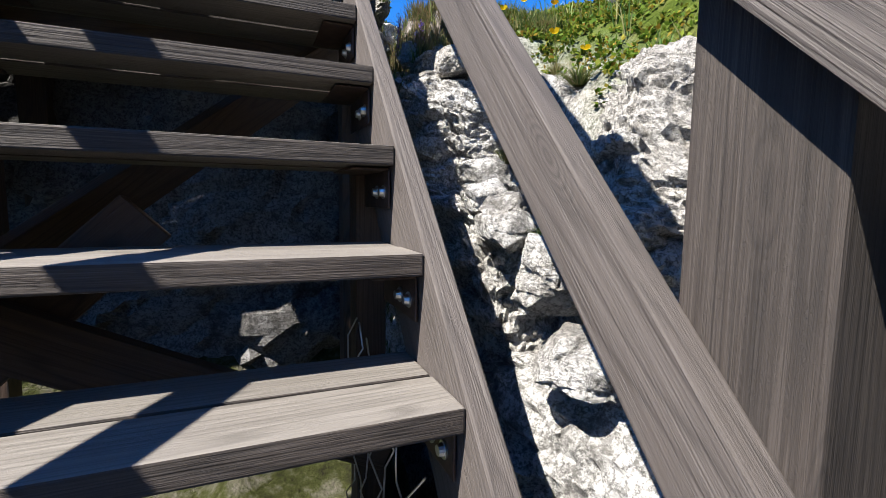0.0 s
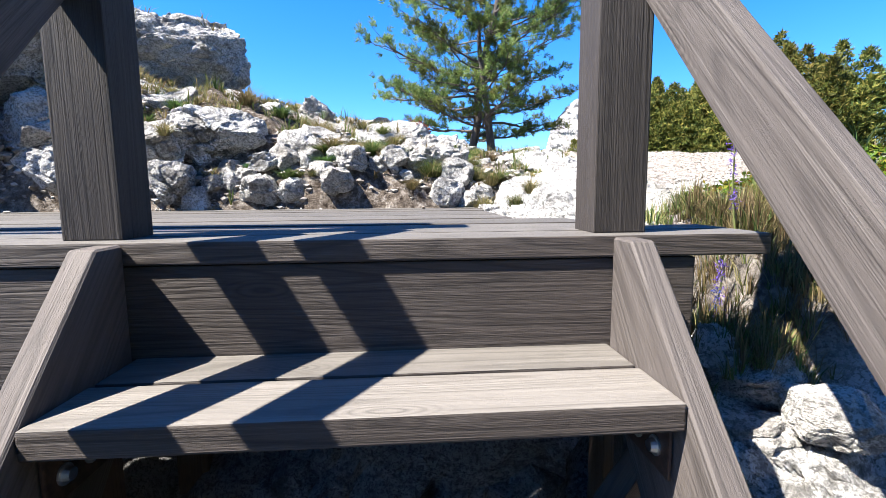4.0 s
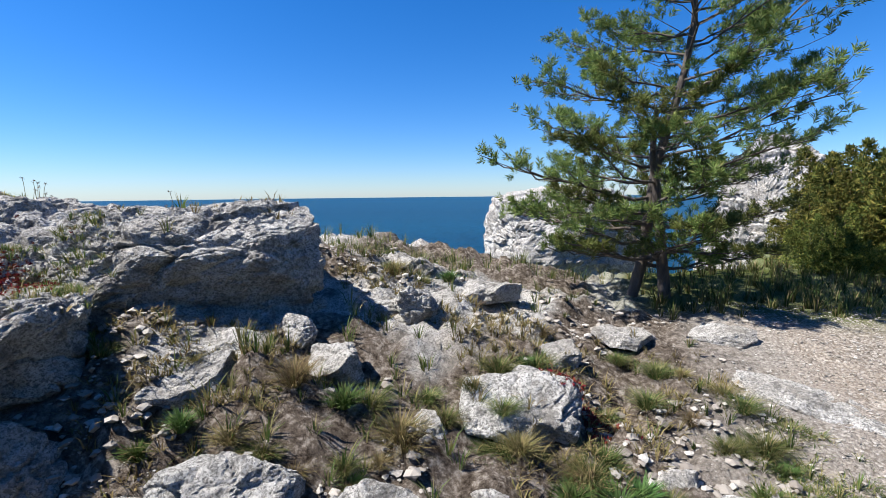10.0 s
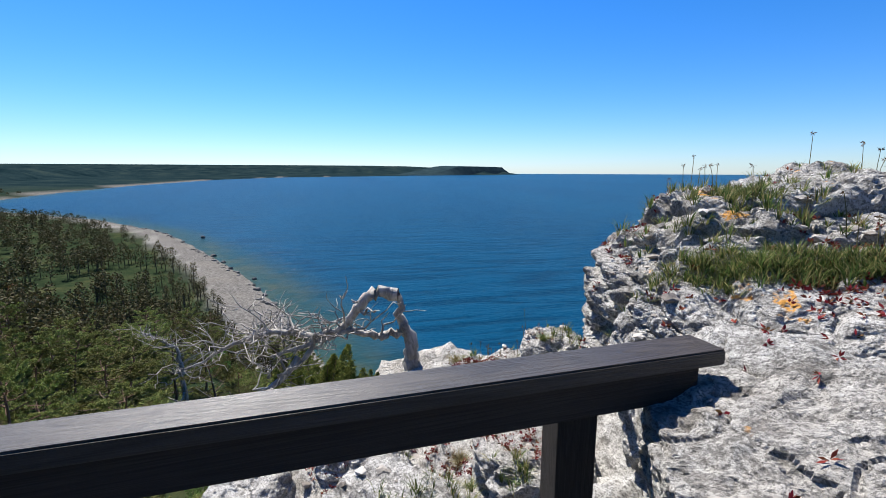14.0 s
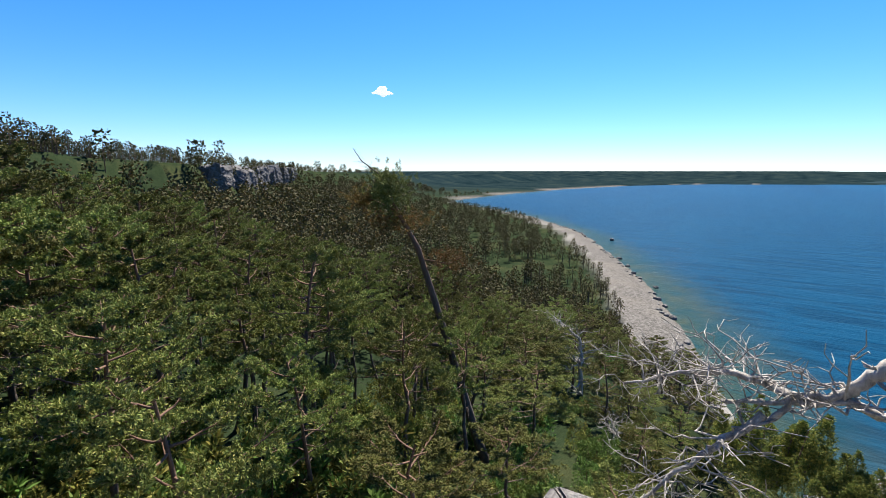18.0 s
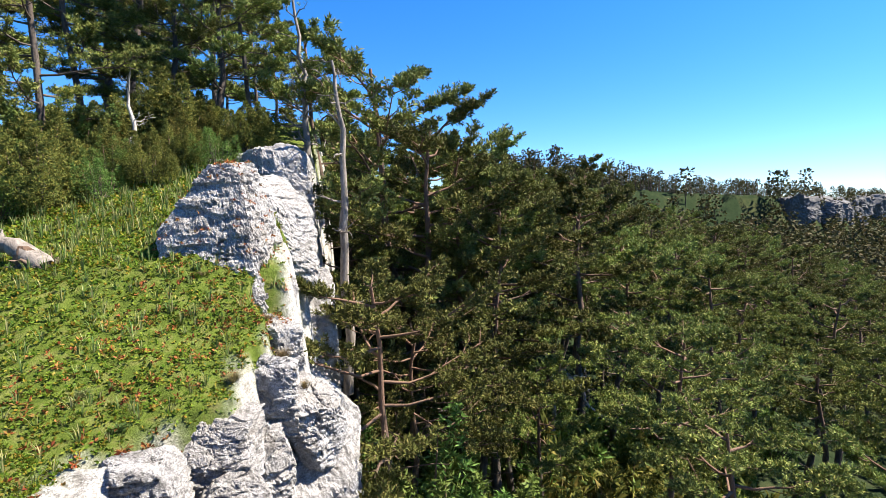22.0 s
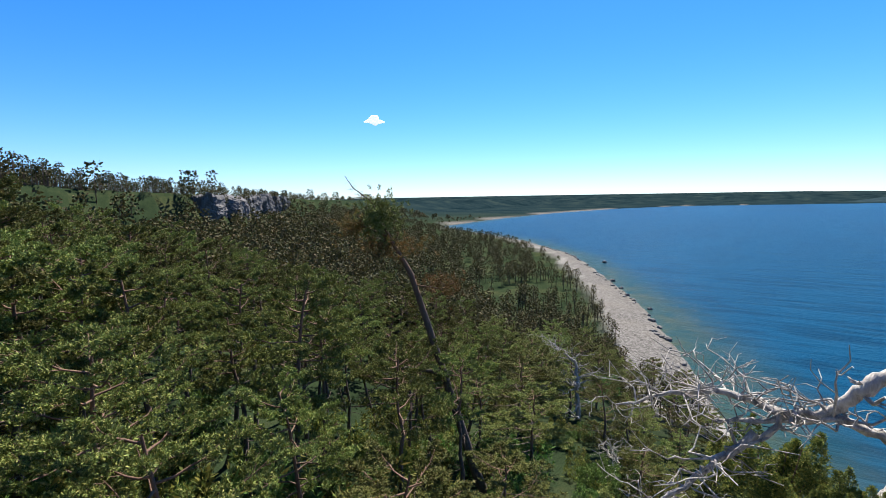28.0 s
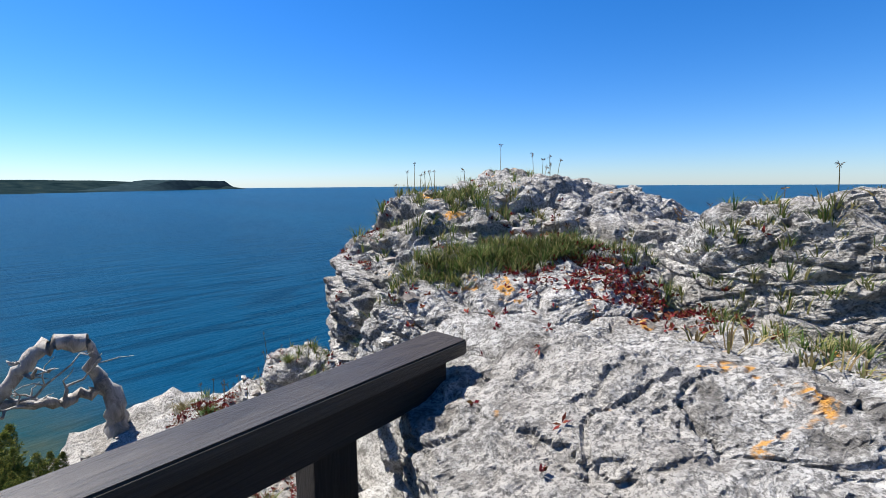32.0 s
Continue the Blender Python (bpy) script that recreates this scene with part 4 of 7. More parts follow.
for k, (x, y, z, a, b2, c, turn) in enumerate(ROCKS):
    z = z + 0.08 * min(max(0.6 - x, 0), 2.6) * (0.0 if y < 1.9 else min(1.0, (y - 1.9) / 0.8))
    rock(x, y, z, (a, b2, c), 20 + k, turn=turn, tilt=36 + 8 * math.sin(k * 2.1) if c > 0.17 and 1.7 < y < 3.3 else 5, lean=8 * math.cos(k * 1.7), detail=48 if k < 9 else 30, square=6.0 if k < 9 else 4.2, rough=0.14 if k < 9 else 0.20, layers=0.6, bed=0.10, cuts=12 if k < 9 else 20, hard=0.0 if k < 9 else 0.10)
for k, (x, y, a) in enumerate(((0.55, 1.60, 0.26), (0.57, 1.36, 0.24), (0.62, 1.12, 0.28), (0.68, 0.86, 0.26), (0.70, 0.64, 0.22), (0.74, 0.44, 0.24), (0.50, 1.76, 0.20))):
    rock(x, y, -0.10, (a, a * 1.1, a * 0.9), 300 + k, turn=41 * k, detail=26, square=4.2, layers=0.4, bed=0.08, cuts=14, hard=0.05, label="limestone block against the end of the deck")
# smaller broken rocks along the bank behind the deck
brng = np.random.default_rng(77)
for k in range(48):
    x, y = -1.45 + 0.042 * k + brng.uniform(-0.05, 0.05), brng.uniform(1.76, 2.02)
    a = brng.uniform(0.08, 0.27)
    z = float(ground_z(np.array([x]), np.array([y]))[0])
    rock(x, y, z - 0.02, (a, a * brng.uniform(0.6, 0.9), a * brng.uniform(0.5, 0.85)), 200 + k, turn=brng.uniform(0, 180), tilt=brng.uniform(-14, 14), detail=16, square=4.5, layers=0.3, cuts=14, hard=0.05, label="small broken limestone rock on the bank behind the deck")
# the ledge west of the railing
LEDGE = [(-4.1, 1.2, -0.16, 1.5, 1.1, 0.42, 10), (-5.0, 1.0, -0.16, 0.9, 0.8, 0.42, 30), (-5.35, 1.95, 0.05, 0.7, 0.6, 0.42, -20), (-4.4, 2.0, 0.02, 1.1, 0.8, 0.40, 0),
         (-4.9, 0.25, -0.38, 0.8, 0.6, 0.45, 45), (-5.6, 2.7, 0.10, 0.8, 0.7, 0.45, 10), (-3.7, 0.3, -0.35, 0.9, 0.7, 0.45, 70), (-6.0, 1.5, -0.28, 0.55, 0.5, 0.36, 15),
         (-3.55, 2.1, 0.05, 0.6, 0.6, 0.6, 35), (-4.9, 2.5, 0.13, 0.5, 0.45, 0.3, 60)]
for k, (x, y, z, a, b2, c, turn) in enumerate(LEDGE):
    rock(x, y, z - 0.21, (a, b2, c), 60 + k, turn=turn, detail=48, rough=0.2, layers=0.4, bed=0.14, label="weathered limestone rock on the ledge beside the railing")
# the ridge south of the stairs
RIDGE = [(0.98, -2.82, -0.76, 0.82, 0.66, 0.84, 12), (0.52, -3.30, -1.05, 0.62, 0.62, 0.85, 20), (1.25, -3.5, -1.9, 1.7, 1.3, 1.8, 25), (0.72, -4.1, -1.35, 0.85, 0.9, 1.3, 10),
         (0.45, -4.9, -1.1, 0.75, 0.9, 1.3, 30), (0.75, -4.95, -2.6, 1.5, 1.8, 3.2, 20), (2.28, -6.22, 0.40, 1.85, 2.0, 3.7, 29), (1.35, -6.2, -2.9, 2.0, 3.0, 4.6, 20),
         (2.9, -8.6, 0.95, 1.6, 2.6, 2.6, 28), (4.3, -11.2, 1.7, 2.0, 3.4, 2.8, 28), (0.90, -3.55, -0.74, 0.85, 0.7, 0.9, 15), (0.86, -4.5, -0.62, 0.75, 0.8, 1.1, 25), (1.15, -5.3, -0.5, 0.7, 0.8, 1.2, 30), (0.98, -2.12, -0.72, 0.72, 0.62, 0.72, -22), (6.2, -11.6, 2.2, 1.6, 1.4, 1.4, 0), (3.2, -9.4, -1.6, 2.4, 4.0, 4.6, 25)]
for k, (x, y, z, a, b2, c, turn) in enumerate(RIDGE):
    rock(x, y, z, (a, b2, c), 80 + k, turn=turn, detail=96 if k == 6 else 72 if k in (0, 1, 10, 11, 13) else 48, square=10.0 if k < 2 or 9 < k < 14 else 6.0, rough=0.06 if k < 2 or 9 < k < 14 else 0.09, layers=0.5, bed=0.105, slabby=4.2, mat=STONE_GREY, label="layered grey-white limestone crag on the cliff edge", name="crag")
# the rock face beside the stairs and the rock under the deck
FACE = [(1.38, 0.02, -1.04, 1.30, 1.10, 1.30, 3), (1.55, -0.85, -1.19, 1.30, 1.25, 1.26, -4), (1.50, -1.75, -1.50, 1.35, 1.25, 1.55, 5), (1.10, -0.35, -1.62, 0.95, 1.2, 1.25, 0), (1.22, -1.4, -2.15, 1.05, 1.5, 1.5, 6),
        (1.15, -2.3, -2.3, 1.1, 1.3, 1.7, -4)]
for k, (x, y, z, a, b2, c, turn) in enumerate(FACE):
    rock(x, y, z, (a, b2, c), 140 + k, turn=turn, lean=9 if k == 0 else 0, detail=84, square=8.0, rough=0.05, layers=0.85, bed=0.065, slabby=3.6, label="white layered limestone face beside the stairs", name="rock_outcrop")
for k, (x, y, z, a) in enumerate(((0.76, -0.80, -1.03, 0.17), (0.75, -0.95, -1.08, 0.22), (0.78, -1.10, -1.20, 0.26), (0.74, -1.22, -1.34, 0.20), (0.84, -0.66, -0.98, 0.20), (0.98, 0.18, -0.40, 0.24), (0.92, 0.30, -0.34, 0.18), (1.02, 0.02, -0.42, 0.22), (0.90, 0.12, -0.52, 0.20))):
    rock(x, y, z, (a, a * 0.8, a * 0.6), 170 + k, turn=37 * k, tilt=8, detail=22, square=4.5, layers=0.5, bed=0.07, cuts=14, hard=0.05, label="loose limestone block on the face beside the stairs")
rock(-0.15, 0.85, -1.55, (2.6, 1.1, 2.3), 150, turn=2, detail=40, square=4.5, layers=0.8, bed=0.2, mat=STONE_SHADE, label="shaded limestone rock under the deck", name="rock_outcrop")
# Two rocks added west of the stairs to keep light from under them.
rock(-1.85, -0.55, -2.4, (1.7, 1.6, 2.2), 151, turn=10, detail=36, square=4.5, layers=0.5, bed=0.2, mat=STONE_SHADE, label="darkened rock added beside the foot of the stairs to block light", name="rock_outcrop")
rock(-1.6, -1.9, -2.6, (1.5, 1.6, 1.8), 152, turn=-10, detail=36, square=4.5, layers=0.5, bed=0.2, mat=STONE_SHADE, label="darkened rock added beside the foot of the stairs to block light", name="rock_outcrop")
# stacks behind the pine
rock(0.55, 13.6, 0.1, (4.3, 2.8, 3.8), 95, turn=5, detail=60, layers=0.35, bed=0.22, label="big pale limestone crag behind the pine", name="crag")
rock(5.75, 14.1, 0.9, (2.7, 2.2, 4.2), 96, turn=25, detail=60, layers=0.35, bed=0.22, label="pale limestone crag beside the junipers", name="crag")
rock(4.6, 13.0, -0.5, (1.8, 2.0, 2.4), 97, turn=-15, detail=36, label="low limestone crag at the cliff edge", name="crag")

# ---- trees ----
def spray(centres, size, per, rng, flat=0.75, long=1.0, up=0.25, thin=1.0):
    """Needle tufts: per thin blades round each centre."""
    n = len(centres)
    c = np.repeat(centres, per, axis=0)
    d = rng.normal(size=(n * per, 3))
    d[:, 2] = d[:, 2] * flat + up
    d /= np.linalg.norm(d, axis=1)[:, None]
    ref = rng.normal(size=(n * per, 3))
    w = np.cross(d, ref)
    w /= np.linalg.norm(w, axis=1)[:, None] + 1e-9
    ln = (size * rng.uniform(0.6, 1.25, n * per) * long)[:, None]
    wd = (size * thin * rng.uniform(0.07, 0.15, n * per))[:, None]
    a = c + d * ln * 0.08
    m1, m2 = c + d * ln * 0.55 + w * wd, c + d * ln * 0.5 - w * wd
    t = c + d * ln
    v = np.stack([a, m1, t, m2], 1).reshape(-1, 3)
    f = np.arange(n * per * 4).reshape(-1, 4)
    return v, f


def brush(base, axis, reach, n, size, width, rng):
    """Needles standing off the last stretch of each shoot."""
    k = len(base)
    b0, ax = np.repeat(base, n, axis=0), np.repeat(axis, n, axis=0)
    side = np.cross(ax, rng.normal(size=(k * n, 3)))
    side /= np.linalg.norm(side, axis=1)[:, None] + 1e-9
    start = b0 + ax * (reach * rng.uniform(0, 1, k * n))[:, None]
    d = ax * rng.uniform(0.35, 0.95, k * n)[:, None] + side * 0.75
    d /= np.linalg.norm(d, axis=1)[:, None]
    w = np.cross(d, rng.normal(size=(k * n, 3)))
    w /= np.linalg.norm(w, axis=1)[:, None] + 1e-9
    ln = (size * rng.uniform(0.7, 1.2, k * n))[:, None]
    wd = (width * rng.uniform(0.6, 1.2, k * n))[:, None] * 0.5
    v = np.stack([start, start + d * ln * 0.5 + w * wd, start + d * ln, start + d * ln * 0.5 - w * wd], 1).reshape(-1, 3)
    return v, np.arange(k * n * 4).reshape(-1, 4)


def pine_parts(h, seed, spread=2.2, lean=(0.0, 0.0), bare=0.45, limbs=18, twigs=7, shoots=6, per=12, size=0.20, width=0.026, radius=0.16, kink=0.25, full=0.7, sag=0.0, wide=0.30, skip=0.0):
    """Trunk with limbs and twigs, and a crown of needle brushes on short upturned shoots."""
    rng = np.random.default_rng(seed)
    k = 9
    zz = np.linspace(0, h, k)
    wob = np.cumsum(rng.normal(0, kink * h / 40, (k, 2)), axis=0)
    trunk = np.stack([lean[0] * zz / h + wob[:, 0], lean[1] * zz / h + wob[:, 1], zz], 1)
    rad = radius * (1 - 0.85 * (zz / h)) + 0.012
    pieces = [tube(trunk, rad, 8, 0.08, seed)]
    if bare > 0.3:
        for i in range(7):
            u = rng.uniform(0.25, bare)
            p0 = np.array([np.interp(u * h, zz, trunk[:, j]) for j in range(3)])
            az, ln = rng.uniform(0, 6.28), spread * rng.uniform(0.15, 0.6)
            sn = np.linspace(0, 1, 4)[:, None]
            snag = p0 + sn * np.array([math.cos(az) * ln, math.sin(az) * ln, rng.uniform(-0.35, 0.3) * ln]) + np.cumsum(rng.normal(0, 0.06 * ln, (4, 3)), axis=0) * (sn > 0)
            pieces.append(tube(snag, np.linspace(0.028, 0.008, 4), 4, 0.05, i))
    base, axis = [], []
    for i in range(limbs):
        top = (i + rng.uniform(0, 0.9)) / limbs
        u = min(bare + (1 - bare) * top, 0.985)
        p0 = np.array([np.interp(u * h, zz, trunk[:, j]) for j in range(3)])
        az = i * 2.4 + rng.uniform(-0.6, 0.6)
        if rng.uniform() < skip and top < 0.75:
            continue
        ln = spread * math.sin(math.pi * (0.30 + 0.62 * top)) ** full * rng.uniform(0.65, 1.12)
        rise = rng.uniform(-0.02, 0.34) + 0.55 * top - sag
        m = 6
        s = np.linspace(0, 1, m)
        limb = p0 + np.stack([np.cos(az) * ln * s, np.sin(az) * ln * s, ln * (rise * s ** 1.5 - 0.10 * s)], 1)
        limb[1:] += np.cumsum(rng.normal(0, 0.030 * ln, (m - 1, 3)), axis=0)
        r0 = max(0.012 * h / 3.3, 0.40 * np.interp(u * h, zz, rad))
        pieces.append(tube(limb, np.linspace(r0, r0 * 0.25, m), 5, 0.05, i))
        for q in range(twigs):
            pos = 0.30 + 0.70 * (q + rng.uniform(0, 1)) / twigs
            at = np.array([np.interp(pos, s, limb[:, j]) for j in range(3)])
            a2 = az + (1 if q % 2 else -1) * rng.uniform(0.3, 1.15) * (1.15 - 0.5 * pos)
            tl = ln * wide * (1.25 - 0.6 * pos) * rng.uniform(0.7, 1.25) + 0.02 * h
            up = rng.uniform(0.10, 0.55)
            tw = at + np.stack([np.cos(a2) * tl * s[:4] / 0.6, np.sin(a2) * tl * s[:4] / 0.6, tl * up * (s[:4] / 0.6) ** 1.4], 1)
            tw[1:] += rng.normal(0, 0.05 * tl, (3, 3))
            pieces.append(tube(tw, np.linspace(r0 * 0.35, r0 * 0.12, 4), 4, 0, q))
            for e in range(shoots):
                g = rng.uniform(0.35, 1.0)
                foot = tw[0] + (tw[-1] - tw[0]) * g + rng.normal(0, 0.10 * tl, 3) * (1, 1, 0.6)
                a3 = np.array([math.cos(a2), math.sin(a2), 0.0]) * 0.45 + rng.normal(0, 0.42, 3) + np.array([0, 0, 0.75])
                base.append(foot)
                axis.append(a3 / np.linalg.norm(a3))
    return merged(pieces), brush(np.array(base), np.array(axis), size * 1.2, per, size, width, rng)


def plant_tree(name, label, category, trunk_me, crown_me, m, group, crown="crown"):
    ob = thing(name, label, category, m, None, group)
    attach("trunk", trunk_me, ob)
    if crown_me:
        attach(crown, crown_me, ob)
    return ob


def pine_kind(needles=NEEDLE, rind=BARK_DARK, **kw):
    (tv, tf), (cv, cf) = pine_parts(**kw)
    return mesh_np("trunk", tv, tf, rind), mesh_np("crown", cv, cf, needles, False)


# the pine on the rocks
t_me, c_me = pine_kind(NEEDLE_NEAR, YOUNG_BARK, h=3.4, seed=11, spread=1.27, lean=(0.30, 0.1), bare=0.08, limbs=56, twigs=11, shoots=7, per=36, size=0.056, width=0.0072, radius=0.045, kink=0.6, full=0.75, wide=0.33)
plant_tree("pine_tree", "small windswept pine with a spreading open crown on the rocks", "tree", t_me, c_me, pose(0.92, 5.35, 0.55, 0, 0, 20), "pines")
t2, c2 = pine_kind(NEEDLE_NEAR, YOUNG_BARK, h=1.7, seed=13, spread=1.15, lean=(-0.5, 0.1), bare=0.12, limbs=16, twigs=9, shoots=7, per=34, size=0.056, width=0.0072, radius=0.05, kink=0.6)
plant_tree("pine_tree", "low side stem of the windswept pine", "tree", t2, c2, pose(1.10, 5.40, 0.55, 0, 0, 70), "pines")

# pines of the wood
BARES = (0.58, 0.48, 0.66, 0.54, 0.44, 0.62)
KINDS = [pine_kind(h=11, seed=30 + i, spread=2.1 + 0.35 * (i % 3), lean=(0.9 * math.sin(i * 2), 0.9 * math.cos(i * 1.3)), bare=BARES[i],
                   limbs=22, twigs=8, shoots=18, per=17, size=0.115, width=0.032, radius=0.17, kink=0.5, skip=0.12) for i in range(6)]
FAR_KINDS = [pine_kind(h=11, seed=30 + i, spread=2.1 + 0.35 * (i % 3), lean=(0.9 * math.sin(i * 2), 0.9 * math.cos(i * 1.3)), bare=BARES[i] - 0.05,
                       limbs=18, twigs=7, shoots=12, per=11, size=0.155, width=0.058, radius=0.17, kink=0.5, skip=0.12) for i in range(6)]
LOW_KINDS = [pine_kind(h=11, seed=44 + i, spread=2.6, lean=(0.8 * math.sin(i * 2), 0.6), bare=0.14 + 0.10 * i, limbs=26, twigs=10, shoots=15, per=15, size=0.14, width=0.034, radius=0.14, kink=0.6, skip=0.2) for i in range(3)]
rng = np.random.default_rng(5)
spots = []


def free(x, y, gap):
    for a, b2 in spots:
        if (a - x) ** 2 + (b2 - y) ** 2 < gap * gap:
            return False
    spots.append((x, y))
    return True


def ground_at(x, y):
    return float(ground_z(np.array([x]), np.array([y]), False)[0])


def stand(kind, x, y, h, turn, label="tall pine with a rough dark trunk in the wood", group="pines of the wood", sink=0.15, name="pine_tree", lean=0):
    low = h < 6.5 and "wood" in label
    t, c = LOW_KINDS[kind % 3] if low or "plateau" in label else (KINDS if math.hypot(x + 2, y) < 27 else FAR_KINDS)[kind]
    wide = 1.55 if low else 1.0
    ob = plant_tree(name, label, "tree", t, c, Matrix.Translation((x, y, ground_at(x, y) - sink)) @ pose(0, 0, 0, lean, 0, turn) @ Matrix.Diagonal((wide * h / 11, wide * h / 11, h / 11, 1)), group)
    return ob


cand = np.stack([rng.uniform(-75, 12, 9000), rng.uniform(-75, 2, 9000)], 1)
ce, cs = edge_dist(cand[:, 0], cand[:, 1]), shore_dist(cand[:, 0], cand[:, 1])
count = 0
for (x, y), e0, s0 in zip(cand, ce, cs):
    d = math.hypot(x + 2, y - 0.5)
    if e0 > -2.0 or s0 < (2.5 if x > -74 else 11) or d < 9 or count >= 400:
        continue
    bearing = math.degrees(math.atan2(-(x + 2), y)) % 360
    if bearing < 87 or d > 72:
        continue
    gap = 2.9 if d < 40 else 3.3
    if (164 < bearing < 180 and d < 17) or (103 < bearing < 111 and 15 < d < 36) or (-26 < x < -7 and -18 < y < -3 and d < 22 and rng.uniform() < 0.9):
        continue
    if not free(x, y, gap):
        continue
    tall = float(np.interp(bearing, [95, 112, 128, 150, 175, 200], [4.2, 5.2, 7.5, 9.5, 12.0, 13.0])) * rng.uniform(0.8, 1.15) * (0.86 if d < 13 else 1.0)
    stand(int(rng.integers(0, 6)), x, y, tall, rng.uniform(0, 360))
    count += 1

# broad pines that rise behind the crag
for k, (x, y, top) in enumerate([(0.5, -15.0, 6.3), (-0.7, -15.8, 3.0), (1.7, -14.4, 4.0)]):
    stand((1, 4, 4)[k], x, y, top - ground_at(x, y), 70 * k, "broad pine with a dense rugged crown below the cliff")

# pines on the plateau behind the meadow
for k in range(44):
    y = rng.uniform(-36, -8)
    x = rng.uniform(3, 26)
    if float(edge_dist(np.array([x]), np.array([y]))[0]) < 1.0 or math.hypot(x + 1.4, y) < 14 or x < -0.43 * y or not free(x, y, 2.2):
        continue
    stand(int(rng.integers(0, 6)), x, y, rng.uniform(8, 12), rng.uniform(0, 360), "pine with a gnarled crown on the plateau", "pines on the plateau")


def bare_tree(points, radius, seed, twigs=26, reach=0.9, mat=None, sub=3, droop=0.0):
    """A dead stem along the points, with forking bleached branches."""
    rng = np.random.default_rng(seed)
    pts = np.asarray(points, float)
    t = np.linspace(0, 1, 4 * len(pts))
    u = np.linspace(0, 1, len(pts))
    line = np.stack([np.interp(t, u, pts[:, j]) for j in range(3)], 1)
    line[1:-1] += rng.normal(0, radius * 0.25, (len(line) - 2, 3))
    pieces = [tube(line, radius * (1 - 0.8 * t) + 0.004, 9, 0.12, seed)]
    for k in range(twigs):
        i = rng.integers(len(line) // 5, len(line))
        d = rng.normal(size=3)
        d[2] = abs(d[2]) * 0.5 - droop
        d /= np.linalg.norm(d)
        ln = reach * rng.uniform(0.35, 1.0) * (1 - 0.4 * t[i])
        s = np.linspace(0, 1, 6)[:, None]
        br = line[i] + d * ln * s + np.cumsum(rng.normal(0, 0.09 * ln, (6, 3)), axis=0) * (s > 0)
        r0 = max(0.004, radius * 0.42 * (1 - 0.75 * t[i]))
        pieces.append(tube(br, np.linspace(r0, 0.003, 6), 6, 0.08, k))
        for q in range(sub):
            j = rng.integers(1, 5)
            d2 = d + rng.normal(0, 0.7, 3)
            d2 /= np.linalg.norm(d2)
            s2 = np.linspace(0, 1, 4)[:, None]
            tw = br[j] + d2 * ln * rng.uniform(0.25, 0.5) * s2 + np.cumsum(rng.normal(0, 0.04 * ln, (4, 3)), axis=0) * (s2 > 0)
            pieces.append(tube(tw, np.linspace(r0 * 0.5, 0.002, 4), 5, 0, q))
    v, f = merged(pieces)
    return mesh_np("branches", v, f, mat or DEADWOOD)


# the dead juniper on the ledge
drift = thing("dead_tree", "bleached bent dead juniper with twisted bare branches on the ledge", "dead tree", Matrix.Identity(4))
attach("stem", bare_tree([(-6.10, 1.58, -0.55), (-6.12, 1.52, -0.22), (-6.16, 1.50, 0.02), (-6.12, 1.41, 0.22), (-6.12, 1.40, 0.45)], 0.09, 3, 0), drift)
attach("limb", bare_tree([(-6.12, 1.40, 0.45), (-6.16, 1.16, 0.475), (-6.18, 1.06, 0.36), (-6.18, 0.96, 0.19), (-6.18, 0.67, 0.08), (-6.18, 0.46, -0.2)], 0.06, 5, 10, 0.42), drift)
attach("limb", bare_tree([(-6.12, 1.41, 0.10), (-6.15, 1.2, 0.05), (-6.18, 0.94, 0.12), (-6.2, 0.62, 0.0), (-6.25, 0.25, -0.1)], 0.04, 6, 24, 0.75), drift)
attach("limb", bare_tree([(-6.18, 0.7, 0.08), (-6.3, 0.3, 0.12), (-6.3, -0.05, 0.02), (-6.35, -0.5, -0.2)], 0.03, 8, 38, 0.8), drift)
attach("limb", bare_tree([(-6.18, 0.5, -0.1), (-6.0, 0.2, -0.4), (-5.7, -0.2, -0.8)], 0.03, 9, 36, 0.8, droop=0.5), drift)

# the leaning pine below the cliff
lean_pts = np.array([(-20.44, -10.15, -11.2), (-19.85, -11.11, -7.44), (-19.31, -11.91, -4.27), (-18.82, -12.56, -1.67), (-18.24, -13.27, -0.02), (-17.73, -13.85, 1.62), (-16.94, -14.66, 2.49)])
leaning = thing("pine_tree", "leaning old pine with a thin tuft of crown above the wood", "tree", Matrix.Identity(4), group="pines of the wood")
lp = tube(np.concatenate([[(-20.75, -9.7, -12.6)], lean_pts[:6]]), [0.28, 0.22, 0.18, 0.15, 0.12, 0.08, 0.04], 9, 0.12, 2)
limbs = [tube([(-19.63, -11.45, -6.38), (-18.63, -12.81, -6.1), (-17.59, -14.0, -7.09)], [0.10, 0.07, 0.02], 6, 0.1, 1),
         tube([(-19.75, -11.3, -7.5), (-18.8, -12.58, -7.4), (-18.0, -13.4, -7.9)], [0.09, 0.06, 0.02], 6, 0.1, 2),
         tube([(-18.9, -12.4, -2.2), (-19.6, -11.4, -2.4), (-20.2, -10.8, -2.0)], [0.05, 0.035, 0.01], 5, 0.1, 3),
         tube([(-18.24, -13.27, 0.0), (-17.6, -14.2, 0.5), (-17.3, -14.8, 0.4)], [0.05, 0.03, 0.01], 5, 0.1, 4)]
v, f = merged([lp] + limbs)
attach("trunk", mesh_np("trunk", v, f, BARK_DARK), leaning)
attach("dead_top", bare_tree([(-17.73, -13.85, 1.62), (-17.2, -14.4, 2.2), (-16.94, -14.66, 2.75)], 0.03, 4, 9, 0.6, BARK), leaning)
rngl = np.random.default_rng(77)
